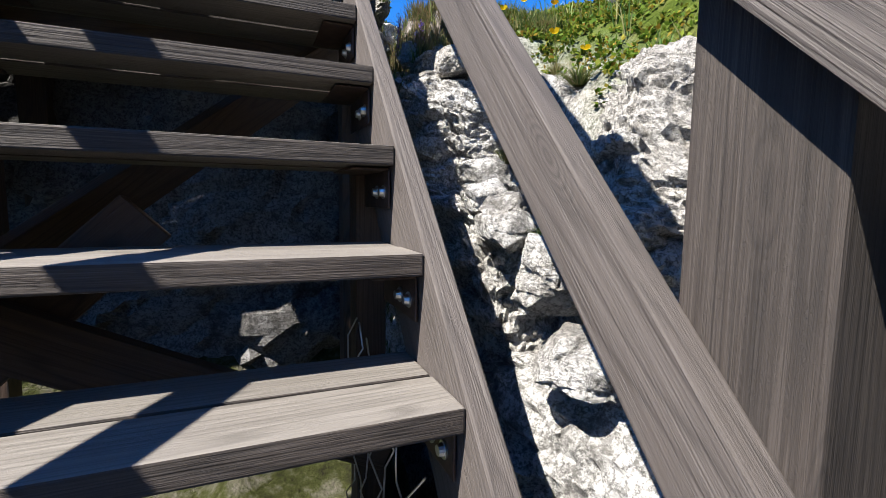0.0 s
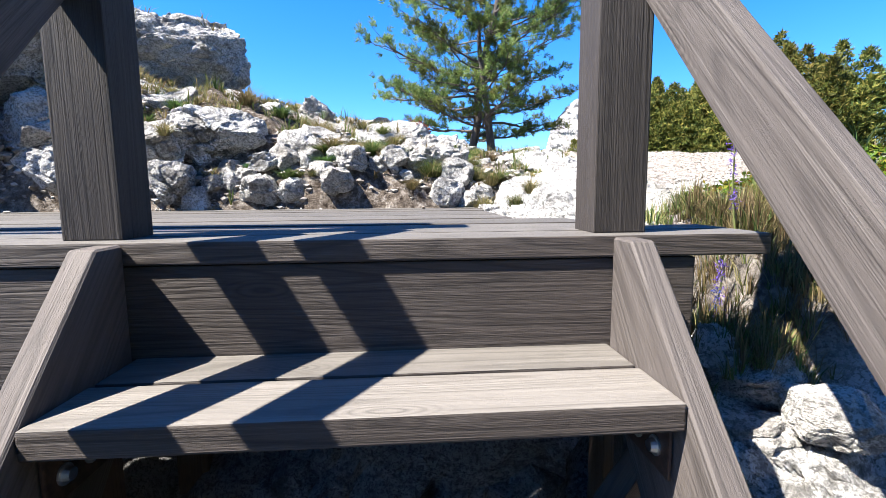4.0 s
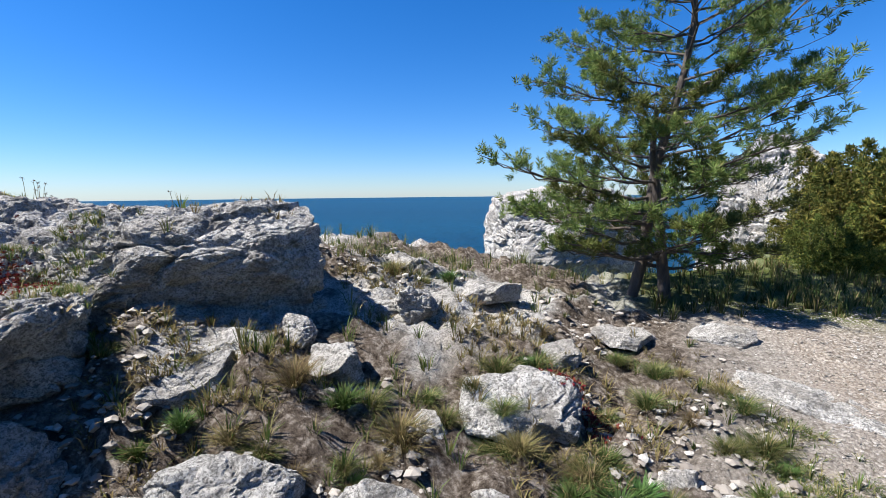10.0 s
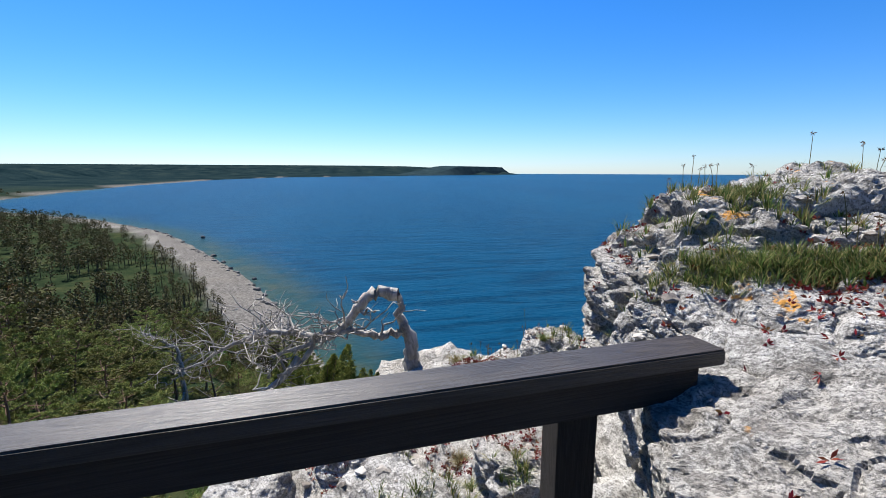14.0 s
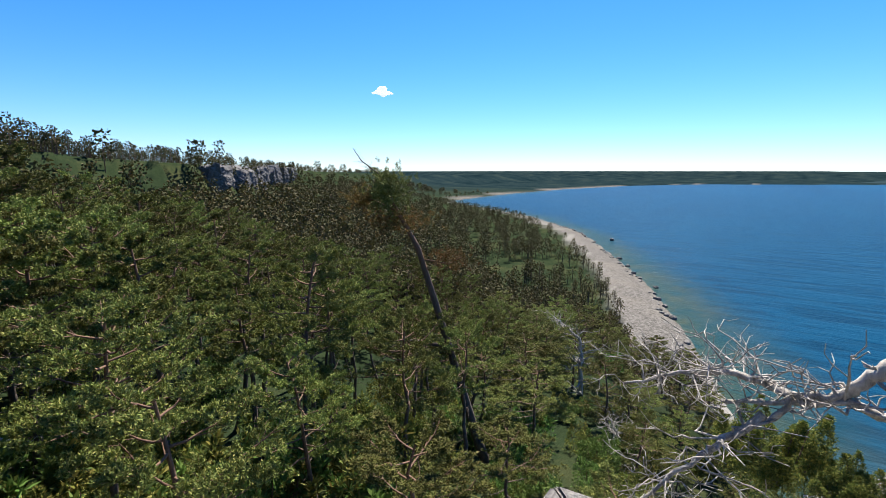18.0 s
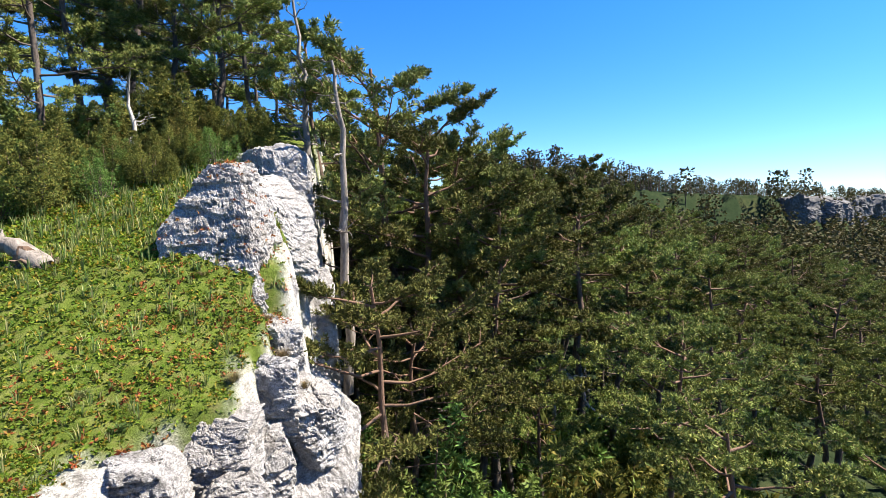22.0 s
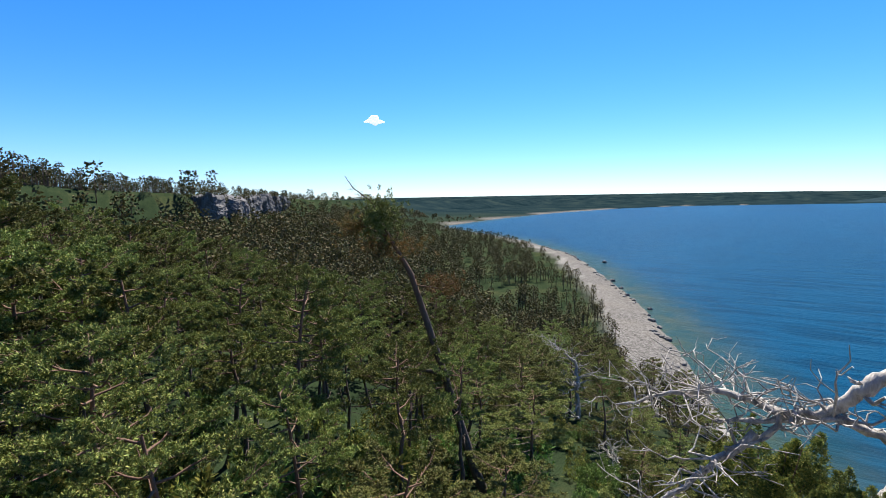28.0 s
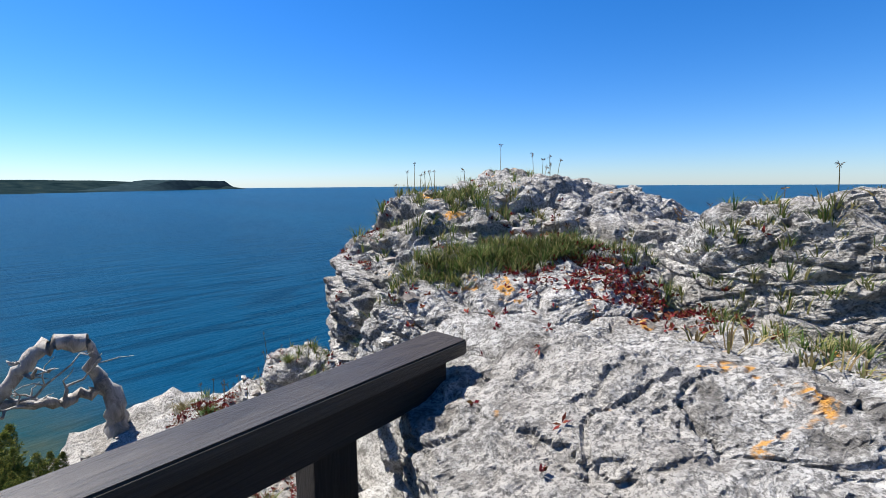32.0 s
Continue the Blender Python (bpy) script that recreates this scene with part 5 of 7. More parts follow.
for spread_c, mid_c, count_c, mat_c in (((0.42, 0.42, 0.50), (-17.95, -13.6, 0.75), 330, NEEDLE), ((0.75, 0.75, 0.28), (-18.3, -13.3, -0.5), 210, RUSTY), ((0.30, 0.30, 0.25), (-17.3, -14.6, 0.4), 90, RUSTY),
                                        ((0.55, 0.55, 0.30), (-19.6, -11.5, -2.3), 110, RUSTY)):
    foot = np.array(mid_c) + rngl.normal(0, 1, (count_c, 3)) * spread_c
    way = rngl.normal(0, 0.6, (count_c, 3)) + np.array([0, 0, 0.7])
    v, f = brush(foot, way / np.linalg.norm(way, axis=1)[:, None], 0.26, 26, 0.15, 0.032, rngl)
    attach("crown", mesh_np("crown", v, f, mat_c, False), leaning)

# dead trees of the wood
for pts, r, seed, tw, rc, lab in (([(-36.7, -10.1, -19), (-36.6, -10.5, -13), (-36.5, -10.6, -10.7), (-35.9, -12.5, -9.3)], 0.22, 21, 46, 3.0, "grey dead tree with many bare branches in the wood"),
                                  ([(-3.8, -17.5, -9.5), (-3.7, -17.5, -6.7), (-3.6, -17.5, -4.6)], 0.13, 22, 12, 1.6, "pale dead tree with twisted bare limbs in the wood"),
                                  ([(-3.6, -17.5, -4.6), (-4.1, -17.45, -4.75), (-4.68, -17.35, -5.3), (-5.0, -17.3, -6.0), (-5.79, -17.14, -6.4)], 0.10, 23, 14, 1.0, "fallen pale dead limb in the wood"),
                                  ([(4.22, -13.33, 1.6), (4.22, -13.3, 4.0), (4.26, -13.31, 5.6), (4.49, -13.21, 8.3)], 0.13, 24, 26, 1.6, "tall bare dead pine behind the crag"),
                                  ([(2.0, -10.44, -3.0), (2.0, -10.44, 0.6), (2.05, -10.43, 3.4), (2.22, -10.36, 5.0)], 0.13, 25, 16, 1.0, "broken dead pine trunk beside the crag"),
                                  ([(-27, -4.5, -16), (-26.8, -5, -12.5), (-26.2, -5.6, -11.0)], 0.14, 26, 40, 2.0, "grey dead tree with bare branches below the cliff"),
                                  ([(7.4, -10.2, 2.6), (7.3, -10.2, 3.6), (7.5, -10.3, 4.3), (7.2, -10.1, 5.0)], 0.06, 27, 8, 0.7, "thin pale dead stem on the crag")):
    dead = thing("dead_tree", lab, "dead tree", Matrix.Identity(4), group="dead trees")
    attach("stem", bare_tree(pts, r, seed, tw, rc, DEADBARK if seed in (24, 25) else DEADWOOD), dead)

# the fallen trunk in the meadow
log = thing("fallen_tree", "bleached fallen tree trunk with torn roots lying in the meadow", "log", Matrix.Identity(4))
attach("bole", bare_tree([(4.1, -4.95, 0.78), (4.75, -5.08, 1.08), (5.6, -5.06, 1.32), (6.6, -5.03, 1.58)], 0.15, 31, 6, 0.6, DEADBARK), log)
attach("root_plate", bare_tree([(4.45, -5.02, 0.95), (4.2, -4.95, 0.82), (4.0, -4.9, 0.72)], 0.16, 32, 46, 0.38, BARK, droop=0.2), log)
attach("limb", bare_tree([(6.3, -5.04, 1.5), (6.8, -5.0, 1.7), (7.3, -4.9, 2.1)], 0.09, 33, 60, 1.3), log)
branch = thing("fallen_branch", "bleached bare branch lying in the meadow", "branch", Matrix.Identity(4))
attach("stem", bare_tree([(2.7, -1.9, 0.12), (3.3, -1.8, 0.32), (3.9, -1.65, 0.48)], 0.018, 34, 5, 0.4), branch)

# gnarled pines by the crag and the wood's edge
for kind, x, y, h, turn, z in ((2, -1.7, -18.6, 12.5, 40, -8.5), (0, 1.2, -23.3, 13.8, 10, -7.0), (3, 3.4, -21.5, 13.5, 80, -5.0), (1, -4.6, -29.5, 13.7, 130, -8.5), (4, -0.6, -12.5, 9.5, 200, -9.0),
                               (5, 0.6, -10.6, 8.0, 20, -8.5), (1, -2.2, -14.0, 9.0, 300, -9.5), (4, 2.6, -14.5, 9.5, 60, -7.0), (0, -3.4, -12.0, 7.0, 220, -9.5), (3, 5.2, -17.5, 12, 140, -4.0)):
    t, c = KINDS[kind]
    plant_tree("pine_tree", "gnarled old pine with dark flat branches below the crag", "tree", t, c,
               Matrix.Translation((x, y, min(z, ground_at(x, y)) - 0.1)) @ pose(0, 0, 0, 0, 0, turn) @ Matrix.Diagonal((h / 11, h / 11, h / 11, 1)), "pines of the wood")
for x, y, h, turn in ((11.0, -5.3, 6.5, 0), (12.6, -8.0, 8.5, 30), (9.2, -9.6, 7.5, 90), (14.2, -11.0, 9.5, 150), (8.6, -13.2, 8.0, 210), (6.4, -14.5, 7.0, 250), (10.6, -12.2, 8.5, 300), (13.0, -3.6, 7.5, 45)):
    stand(int(turn / 30) % 6, x, y, h, turn, "pine with a gnarled crown on the plateau", "pines on the plateau")


# ---- junipers and shrubs ----
def bush_mesh(w, h, seed, n=900, size=0.11, per=8, mat=None, up=0.9, lumps=9):
    rng = np.random.default_rng(seed)
    cents, k = [], max(1, n // lumps)
    twigs = []
    for i in range(lumps):
        a, rr = rng.uniform(0, 6.28), w * 0.5 * math.sqrt(rng.uniform(0, 1)) * 0.75
        top = h * rng.uniform(0.5, 1.0) * (1 - 0.35 * (rr / (w * 0.5)) ** 2)
        cx, cy = rr * math.cos(a), rr * math.sin(a)
        u = rng.uniform(0.03, 1, k) ** 0.7
        ang = rng.uniform(0, 6.28, k)
        fat = w * 0.22 * np.clip(1.05 - u ** 1.9, 0, 1) * np.sqrt(rng.uniform(0.3, 1, k))
        cents.append(np.stack([cx * (1 + 0.5 * u) + fat * np.cos(ang), cy * (1 + 0.5 * u) + fat * np.sin(ang), u * top], 1))
        twigs.append(tube([(cx * 0.2, cy * 0.2, -0.05), (cx * 0.8, cy * 0.8, top * 0.4), (cx, cy, top * 0.85)], [0.03, 0.02, 0.006], 5, 0.1, i))
    c = np.concatenate(cents)
    return merged(twigs), spray(c, size, per, rng, 0.7, 1.0, up)


def bush(label, x, y, z, meshes, s, turn, name="juniper_bush", group="junipers"):
    ob = thing(name, label, "bush", Matrix.Translation((x, y, z)) @ pose(0, 0, 0, 0, 0, turn) @ Matrix.Diagonal((s, s, s, 1)), None, group)
    attach("stem", meshes[0], ob)
    attach("foliage", meshes[1], ob)
    return ob


def bush_kind(mat, **kw):
    (tv, tf), (cv, cf) = bush_mesh(**kw)
    return mesh_np("stems", tv, tf, BARK), mesh_np("foliage", cv, cf, mat, False)


BUSHES = [bush_kind(JUNIPER, w=2.2, h=2.1, seed=51 + i, n=6400, size=0.085, per=8, lumps=22) for i in range(3)]
FAR_BUSHES = [bush_kind((JUNIPER, BROADLEAF)[i % 2], w=2.2, h=2.3, seed=71 + i, n=520, size=0.21, per=5, lumps=13) for i in range(4)]
GREEN = [bush_kind(BROADLEAF, w=2.2, h=2.6, seed=61 + i, n=1800, size=0.10, per=6, up=0.2, lumps=14) for i in range(2)]
for k, (x, y, s, kind) in enumerate(((4.0, 8.1, 0.65, 0), (4.8, 8.0, 0.9, 1), (5.6, 7.4, 1.0, 2), (6.6, 7.2, 1.1, 0), (5.2, 9.0, 1.05, 1), (6.6, 8.6, 1.15, 2), (7.8, 7.4, 1.15, 1), (3.6, 7.4, 0.45, 2), (7.2, 10.6, 1.0, 0),
                                     (9.0, 9.6, 1.1, 2), (8.4, 12.0, 1.1, 1), (10.6, 11.4, 1.2, 0), (12.4, 13.2, 1.3, 2))):
    bush("dense yellow-green juniper bush beside the gravel path", x, y, ground_at(x, y) - 0.03, BUSHES[kind], s, 70 * k)
for k, (x, y, s, kind) in enumerate(((7.1, -7.6, 0.8, 0), (9.3, -6.2, 1.2, 1), (10.8, -5.0, 1.1, 2), (8.4, -7.5, 0.7, 1), (7.4, -9.9, 0.7, 2), (8.2, -9.0, 0.9, 0), (10.2, -7.0, 1.0, 2), (6.6, -10.6, 0.6, 1),
                                     (9.9, -3.4, 0.8, 0), (11.6, -2.6, 1.0, 1), (8.9, -10.6, 1.0, 1), (6.2, -9.3, 0.55, 2), (7.0, -11.4, 0.8, 0), (9.6, -8.3, 1.3, 1), (11.4, -6.6, 1.4, 0), (12.4, -4.4, 1.3, 2), (10.4, -9.4, 1.4, 2), (5.6, -12.2, 0.8, 1), (8.0, -12.0, 1.2, 0), (13.4, -2.0, 1.2, 1), (12.2, -0.6, 0.9, 0))):
    bush("yellow-green juniper bush at the upper edge of the meadow", x, y, ground_at(x, y) - 0.03, BUSHES[kind], s, 50 * k)
for k, (x, y, s, kind) in enumerate(((7.8, -6.9, 0.5, 0), (8.8, -8.3, 0.6, 1), (6.9, -9.0, 0.5, 0), (9.8, -5.6, 0.6, 1), (8.0, -10.2, 0.7, 0), (6.4, -8.2, 0.4, 1), (7.4, -7.0, 0.45, 0), (9.2, -4.4, 0.5, 1), (10.6, -3.9, 0.6, 0), (5.4, -10.6, 0.45, 1), (11.0, -8.0, 0.9, 0), (9.0, -9.6, 0.8, 1))):
    bush("leafy green shrub at the upper edge of the meadow", x, y, ground_at(x, y) - 0.03, GREEN[kind], s, 80 * k, "leafy_shrub", "leafy shrubs")
bush("bright green leafy sapling below the crag", 0.1, -8.0, -7.0, GREEN[0], 2.0, 20, "leafy_shrub", "leafy shrubs")
bush("bright green leafy sapling below the crag", -0.9, -8.6, -7.4, GREEN[1], 1.8, 70, "leafy_shrub", "leafy shrubs")
bush("yellow-green juniper below the crag", -5.2, -14.2, -9.6, BUSHES[1], 1.9, 10)
bush("yellow-green juniper below the crag", -3.4, -13.4, -9.6, BUSHES[2], 1.6, 100)
bush("small dark juniper on the ledge behind the dead tree", -5.75, 0.95, -0.40, BUSHES[0], 0.19, 40)
bush("small dark juniper at the edge of the ledge", -6.7, 0.6, -0.9, BUSHES[2], 0.35, 10)
for k in range(105):
    a = rng.uniform(87, 205)
    d = rng.uniform(11, 62)
    x, y = -2 - d * math.sin(radians(a)), d * math.cos(radians(a))
    if float(edge_dist(np.array([x]), np.array([y]))[0]) > -1.5 or float(shore_dist(np.array([x]), np.array([y]))[0]) < 3:
        continue
    z = ground_at(x, y)
    if k % 3:
        bush("juniper in the undergrowth of the wood", x, y, z - 0.1, FAR_BUSHES[k % 2 * 2], rng.uniform(0.9, 1.6), 40 * k)
    else:
        bush("leafy green shrub in the undergrowth of the wood", x, y, z - 0.1, FAR_BUSHES[k % 2 * 2 + 1], rng.uniform(0.8, 1.4), 40 * k, "leafy_shrub", "leafy shrubs")

for k in range(60):
    x, y = rng.uniform(-13, 4), rng.uniform(-24, -7)
    if float(edge_dist(np.array([x]), np.array([y]))[0]) < -1.8 and math.hypot(x + 2, y) > 8.5:
        bush(("tall juniper", "bright leafy shrub")[k % 2] + " in the wood below the crag", x, y, ground_at(x, y) - 0.1, FAR_BUSHES[k % 4], rng.uniform(1.2, 2.3), 50 * k, ("juniper_bush", "leafy_shrub")[k % 2], ("junipers", "leafy shrubs")[k % 2])
for k in range(110):
    x, y = rng.uniform(-32, -6), rng.uniform(-19, -3)
    if float(edge_dist(np.array([x]), np.array([y]))[0]) < -3:
        bush(("low juniper", "low leafy shrub")[k % 2] + " in a clearing of the wood", x, y, ground_at(x, y) - 0.1, FAR_BUSHES[k % 4], rng.uniform(0.45, 0.95), 50 * k, ("juniper_bush", "leafy_shrub")[k % 2], ("junipers", "leafy shrubs")[k % 2])

# ---- far woods ----
rngw = np.random.default_rng(9)
N = 30000
ang_w = np.radians(rngw.uniform(92, 205, N))
dist_w = 50 * (rngw.uniform(1, 14, N) ** 1.0)
wx, wy = -2 - dist_w * np.sin(ang_w), dist_w * np.cos(ang_w)
we, ws = edge_dist(wx, wy), shore_dist(wx, wy)
open_glade = fbm(np.stack([wx, wy, wx * 0], 1) / 26.0, 2)
keep = (ws > np.where(wx > -74, 3, 10.5)) & ((we < -1) | (we > 0.5)) & (dist_w > 58) & (rngw.uniform(0, 1, N) < np.clip(60 / dist_w, 0.10, 1) * 1.0) & ((open_glade < 0.75) | (dist_w > 140))
wx, wy, ws, dist_w, we = wx[keep], wy[keep], ws[keep], dist_w[keep], we[keep]
wz = ground_z(wx, wy, False)
hh = np.where(we > 0, 3.7, np.interp(ws, [3, 12, 30, 80, 200], [2.6, 3.0, 5.0, 7.5, 9.0])) * rngw.uniform(0.75, 1.25, len(wx))
pieces = []
per_tree = 112
M = len(wx)
grow = np.interp(dist_w, [58, 200, 700], [1.0, 1.25, 2.2])
u = rngw.uniform(0.30, 1.0, (M, per_tree))
a = rngw.uniform(0, 6.283, (M, per_tree))
r = (0.30 * np.sqrt(rngw.uniform(0.1, 1, (M, per_tree))) * (1.15 - u * 0.75)) * hh[:, None] * grow[:, None]
cx = wx[:, None] + r * np.cos(a)
cy = wy[:, None] + r * np.sin(a)
cz = wz[:, None] + u * hh[:, None]
cents = np.stack([cx, cy, cz], 2).reshape(-1, 3)
big = np.repeat(hh * grow, per_tree) * 0.056
d = rngw.normal(size=(len(cents), 3))
d[:, 2] = d[:, 2] * 0.5 + 0.3
d /= np.linalg.norm(d, axis=1)[:, None]
w = np.cross(d, rngw.normal(size=(len(cents), 3)))
w /= np.linalg.norm(w, axis=1)[:, None]
fv = np.stack([cents - w * big[:, None] * 0.5, cents + d * big[:, None] * 0.9, cents + w * big[:, None] * 0.5, cents - d * big[:, None] * 0.4], 1).reshape(-1, 3)
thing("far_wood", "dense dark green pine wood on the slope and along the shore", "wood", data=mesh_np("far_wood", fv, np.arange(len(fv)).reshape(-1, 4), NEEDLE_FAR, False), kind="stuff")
tv = np.stack([np.stack([wx - 0.10, wy, wz], 1), np.stack([wx + 0.10, wy, wz], 1), np.stack([wx + 0.05, wy, wz + hh * 0.8], 1), np.stack([wx - 0.05, wy, wz + hh * 0.8], 1),
               np.stack([wx, wy - 0.10, wz], 1), np.stack([wx, wy + 0.10, wz], 1), np.stack([wx, wy + 0.05, wz + hh * 0.8], 1), np.stack([wx, wy - 0.05, wz + hh * 0.8], 1)], 1)[dist_w < 160].reshape(-1, 3)
thing("far_trunks", "dark trunks of the pine wood", "wood", data=mesh_np("far_trunks", tv, np.arange(len(tv)).reshape(-1, 4), BARK, False), kind="stuff")

# grey cliffs in the wood, their shade put into a darker stone colour
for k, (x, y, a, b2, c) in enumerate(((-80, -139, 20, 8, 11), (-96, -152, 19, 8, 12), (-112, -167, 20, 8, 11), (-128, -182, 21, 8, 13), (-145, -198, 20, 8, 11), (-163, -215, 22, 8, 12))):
    rock(x, y, -0.8, (a, b2, c), 120 + k, turn=43, detail=30, square=9, layers=0.9, bed=1.3, mat=STONE_FAR, label="grey limestone cliff, darkened for its shade, standing out of the wood", name="far_cliff")

# the headland across the bay
hx = np.linspace(-2850, -3790, 120)
hy = np.interp(hx, [-3790, -3700, -2250], [1440, 1350, -20])
grow = sstep(-2850, -3300, hx)
top = 52 * grow + 2.5 * grow * fbm(np.stack([hx / 40, hy / 40, hx * 0], 1), 3)
top *= np.where(hx < -3770, 0.72, 1.0)
rows_h = [np.stack([hx, hy, np.full(120, SEA)], 1), np.stack([hx - 10, hy - 25, SEA + (top) * 0.55], 1), np.stack([hx - 20, hy - 60, SEA + top + 8 * grow], 1), np.stack([hx - 60, hy - 220, SEA + top + 12 * grow], 1), np.stack([hx - 80, hy - 400, np.full(120, SEA)], 1)]
hv = np.concatenate(rows_h)
hf = [(i * 120 + k, i * 120 + k + 1, (i + 1) * 120 + k + 1, (i + 1) * 120 + k) for i in range(4) for k in range(119)]
# Blue-green base colour: haze over the bay is put into the headland.
mat, n, l, b = material("hazed_wood")
g = noise_node(n, l, coords(n), 0.02, 6, 0.7)
l.new(ramp(n, l, g, [(0.35, (0.012, 0.024, 0.030)), (0.65, (0.026, 0.044, 0.050))]), b.inputs["Base Color"])
b.inputs["Roughness"].default_value, b.inputs["Specular IOR Level"].default_value = 1.0, 0.0
thing("headland", "long low wooded headland with a steep end across the bay", "headland", data=mesh_np("headland", hv, np.array(hf), mat, False), kind="structure")

# boulders along the shore
for k in range(110):
    x = -70 - 190 * rngw.uniform(0, 1) ** 1.3
    off = rngw.normal(1.2, 1.0) if k > 2 else rngw.uniform(-2, 0)
    y = float(np.interp(x, SHORE_X, SHORE_Y)) - off
    s = rngw.uniform(0.4, 1.5)
    rock(x, y, SEA + 0.1, (s * 1.3, s, s * 0.9), 200 + k, turn=40 * k, detail=6, mat=STONE_DARK, label="dark wet boulder at the water's edge", name="shore_boulder")
rock(-209.5, -54.5, SEA + 0.3, (2.2, 1.7, 1.6), 260, detail=8, mat=STONE_DARK, label="dark boulder standing in the shallow sea", name="shore_boulder")

# the small cloud
mat, n, l, b = material("cloud_white")
b.inputs["Base Color"].default_value = (0.9, 0.92, 0.95, 1)
b.inputs["Roughness"].default_value = 1.0
# Faint emission stands in for sunlight scattered inside the cloud.
b.inputs["Emission Color"].default_value, b.inputs["Emission Strength"].default_value = (0.85, 0.93, 1.0, 1), 0.32
rngc = np.random.default_rng(4)
puffs = []
for k in range(34):
    along = rngc.uniform(-1, 1)
    s = 34 * (1 - 0.75 * abs(along)) * rngc.uniform(0.5, 1.1)
    d, f = cube_sphere(6)
    puffs.append((d * s * (1, 1, 0.7) * (1 + 0.25 * fbm(d * 2 + k, 2))[:, None] + np.array([-0.68 * 95 * along, 0.73 * 95 * along, rngc.uniform(-10, 42) * (1 - abs(along))]), f))
v, f = merged(puffs)
thing("cloud", "small white fair-weather cloud above the land", "cloud", pose(-3240, -2940, 730), mesh_np("cloud", v, f, mat), kind="structure")


# ---- small plants and stones ----
from mathutils.bvhtree import BVHTree

rock_v, rock_f, base_n = [], [], 0
for ob in scene.objects:
    if ob.type == "MESH" and ob.data.name.startswith("rock") and abs(ob.location.x) < 12 and abs(ob.location.y) < 16:
        ob_m = np.array(ob.matrix_basis)
        co = np.empty(len(ob.data.vertices) * 3, np.float32)
        ob.data.vertices.foreach_get("co", co)
        co = co.reshape(-1, 3) @ ob_m[:3, :3].T + ob_m[:3, 3]
        fi = np.empty(len(ob.data.loops), np.int32)
        ob.data.loops.foreach_get("vertex_index", fi)
        rock_v.append(co)
        rock_f.append(fi.reshape(-1, 4) + base_n)
        base_n += len(co)
tree = BVHTree.FromPolygons(np.concatenate(rock_v).tolist(), np.concatenate(rock_f).tolist())


def surface(x, y):
    """Height of the ground or of the rock that lies on it, point by point."""
    z = ground_z(x, y)
    on = np.zeros(len(z), bool)
    for i in range(len(z)):
        hit = tree.ray_cast(Vector((x[i], y[i], 6.0)), Vector((0, 0, -1)))
        if hit[0] is not None and hit[0].z > z[i]:
            z[i], on[i] = hit[0].z, True
    return z, on


def blades(px, py, pz, height, spread, per, width, rng, bend=0.5):
    """Curved grass blades: per blades round each foot."""
    n = len(px) * per
    x0 = np.repeat(np.stack([px, py, pz], 1), per, axis=0)
    h = np.repeat(height, per) * rng.uniform(0.5, 1.15, n)
    a = rng.uniform(0, 6.283, n)
    out = np.stack([np.cos(a), np.sin(a), np.zeros(n)], 1)
    side = np.stack([-np.sin(a), np.cos(a), np.zeros(n)], 1)
    lean = np.repeat(spread, per) * rng.uniform(0.1, 1.0, n)
    foot = x0 + out * (lean * 0.25)[:, None]
    up = np.array([0, 0, 1.0])
    w = np.repeat(width, per) * rng.uniform(0.6, 1.3, n)
    m1 = foot + up * (h * 0.55)[:, None] + out * (lean * 0.35)[:, None]
    m2 = foot + up * (h * (1.0 - 0.35 * bend * rng.uniform(0, 1, n)))[:, None] + out * lean[:, None]
    v = np.stack([foot - side * w[:, None] * 0.5, foot + side * w[:, None] * 0.5, m1 + side * w[:, None] * 0.45, m1 - side * w[:, None] * 0.45, m2], 1).reshape(-1, 3)
    k = np.arange(n)[:, None] * 5
    return v, np.concatenate([k + np.array([0, 1, 2]), k + np.array([0, 2, 3]), k + np.array([3, 2, 4])])


def stuff(name, label, category, v, f, mat, smooth=False):
    return thing(name, label, category, data=mesh_np(name, v, f, mat, smooth), kind="stuff")


rngp = np.random.default_rng(21)
# strap-leaved green plants on the rocky slope
pv, pf = blades(np.zeros(1), np.zeros(1), np.zeros(1), np.array([0.11]), np.array([0.11]), 300, np.array([0.0062]), rngp, 0.8)
PLANT = mesh_np("leaves", pv, pf, leaf("plantain_leaves", [(0.06, 0.11, 0.03), (0.10, 0.17, 0.05), (0.14, 0.20, 0.07)], 0.5, 0.25), False)
pv, pf = blades(np.zeros(1), np.zeros(1), np.zeros(1), np.array([0.105]), np.array([0.12]), 460, np.array([0.0026]), rngp, 0.9)
TUFT = mesh_np("blades", pv, pf, GRASS, False)
pv, pf = blades(np.zeros(1), np.zeros(1), np.zeros(1), np.array([0.115]), np.array([0.13]), 400, np.array([0.0024]), rngp, 1.0)
DRYTUFT = mesh_np("blades", pv, pf, DRYGRASS, False)
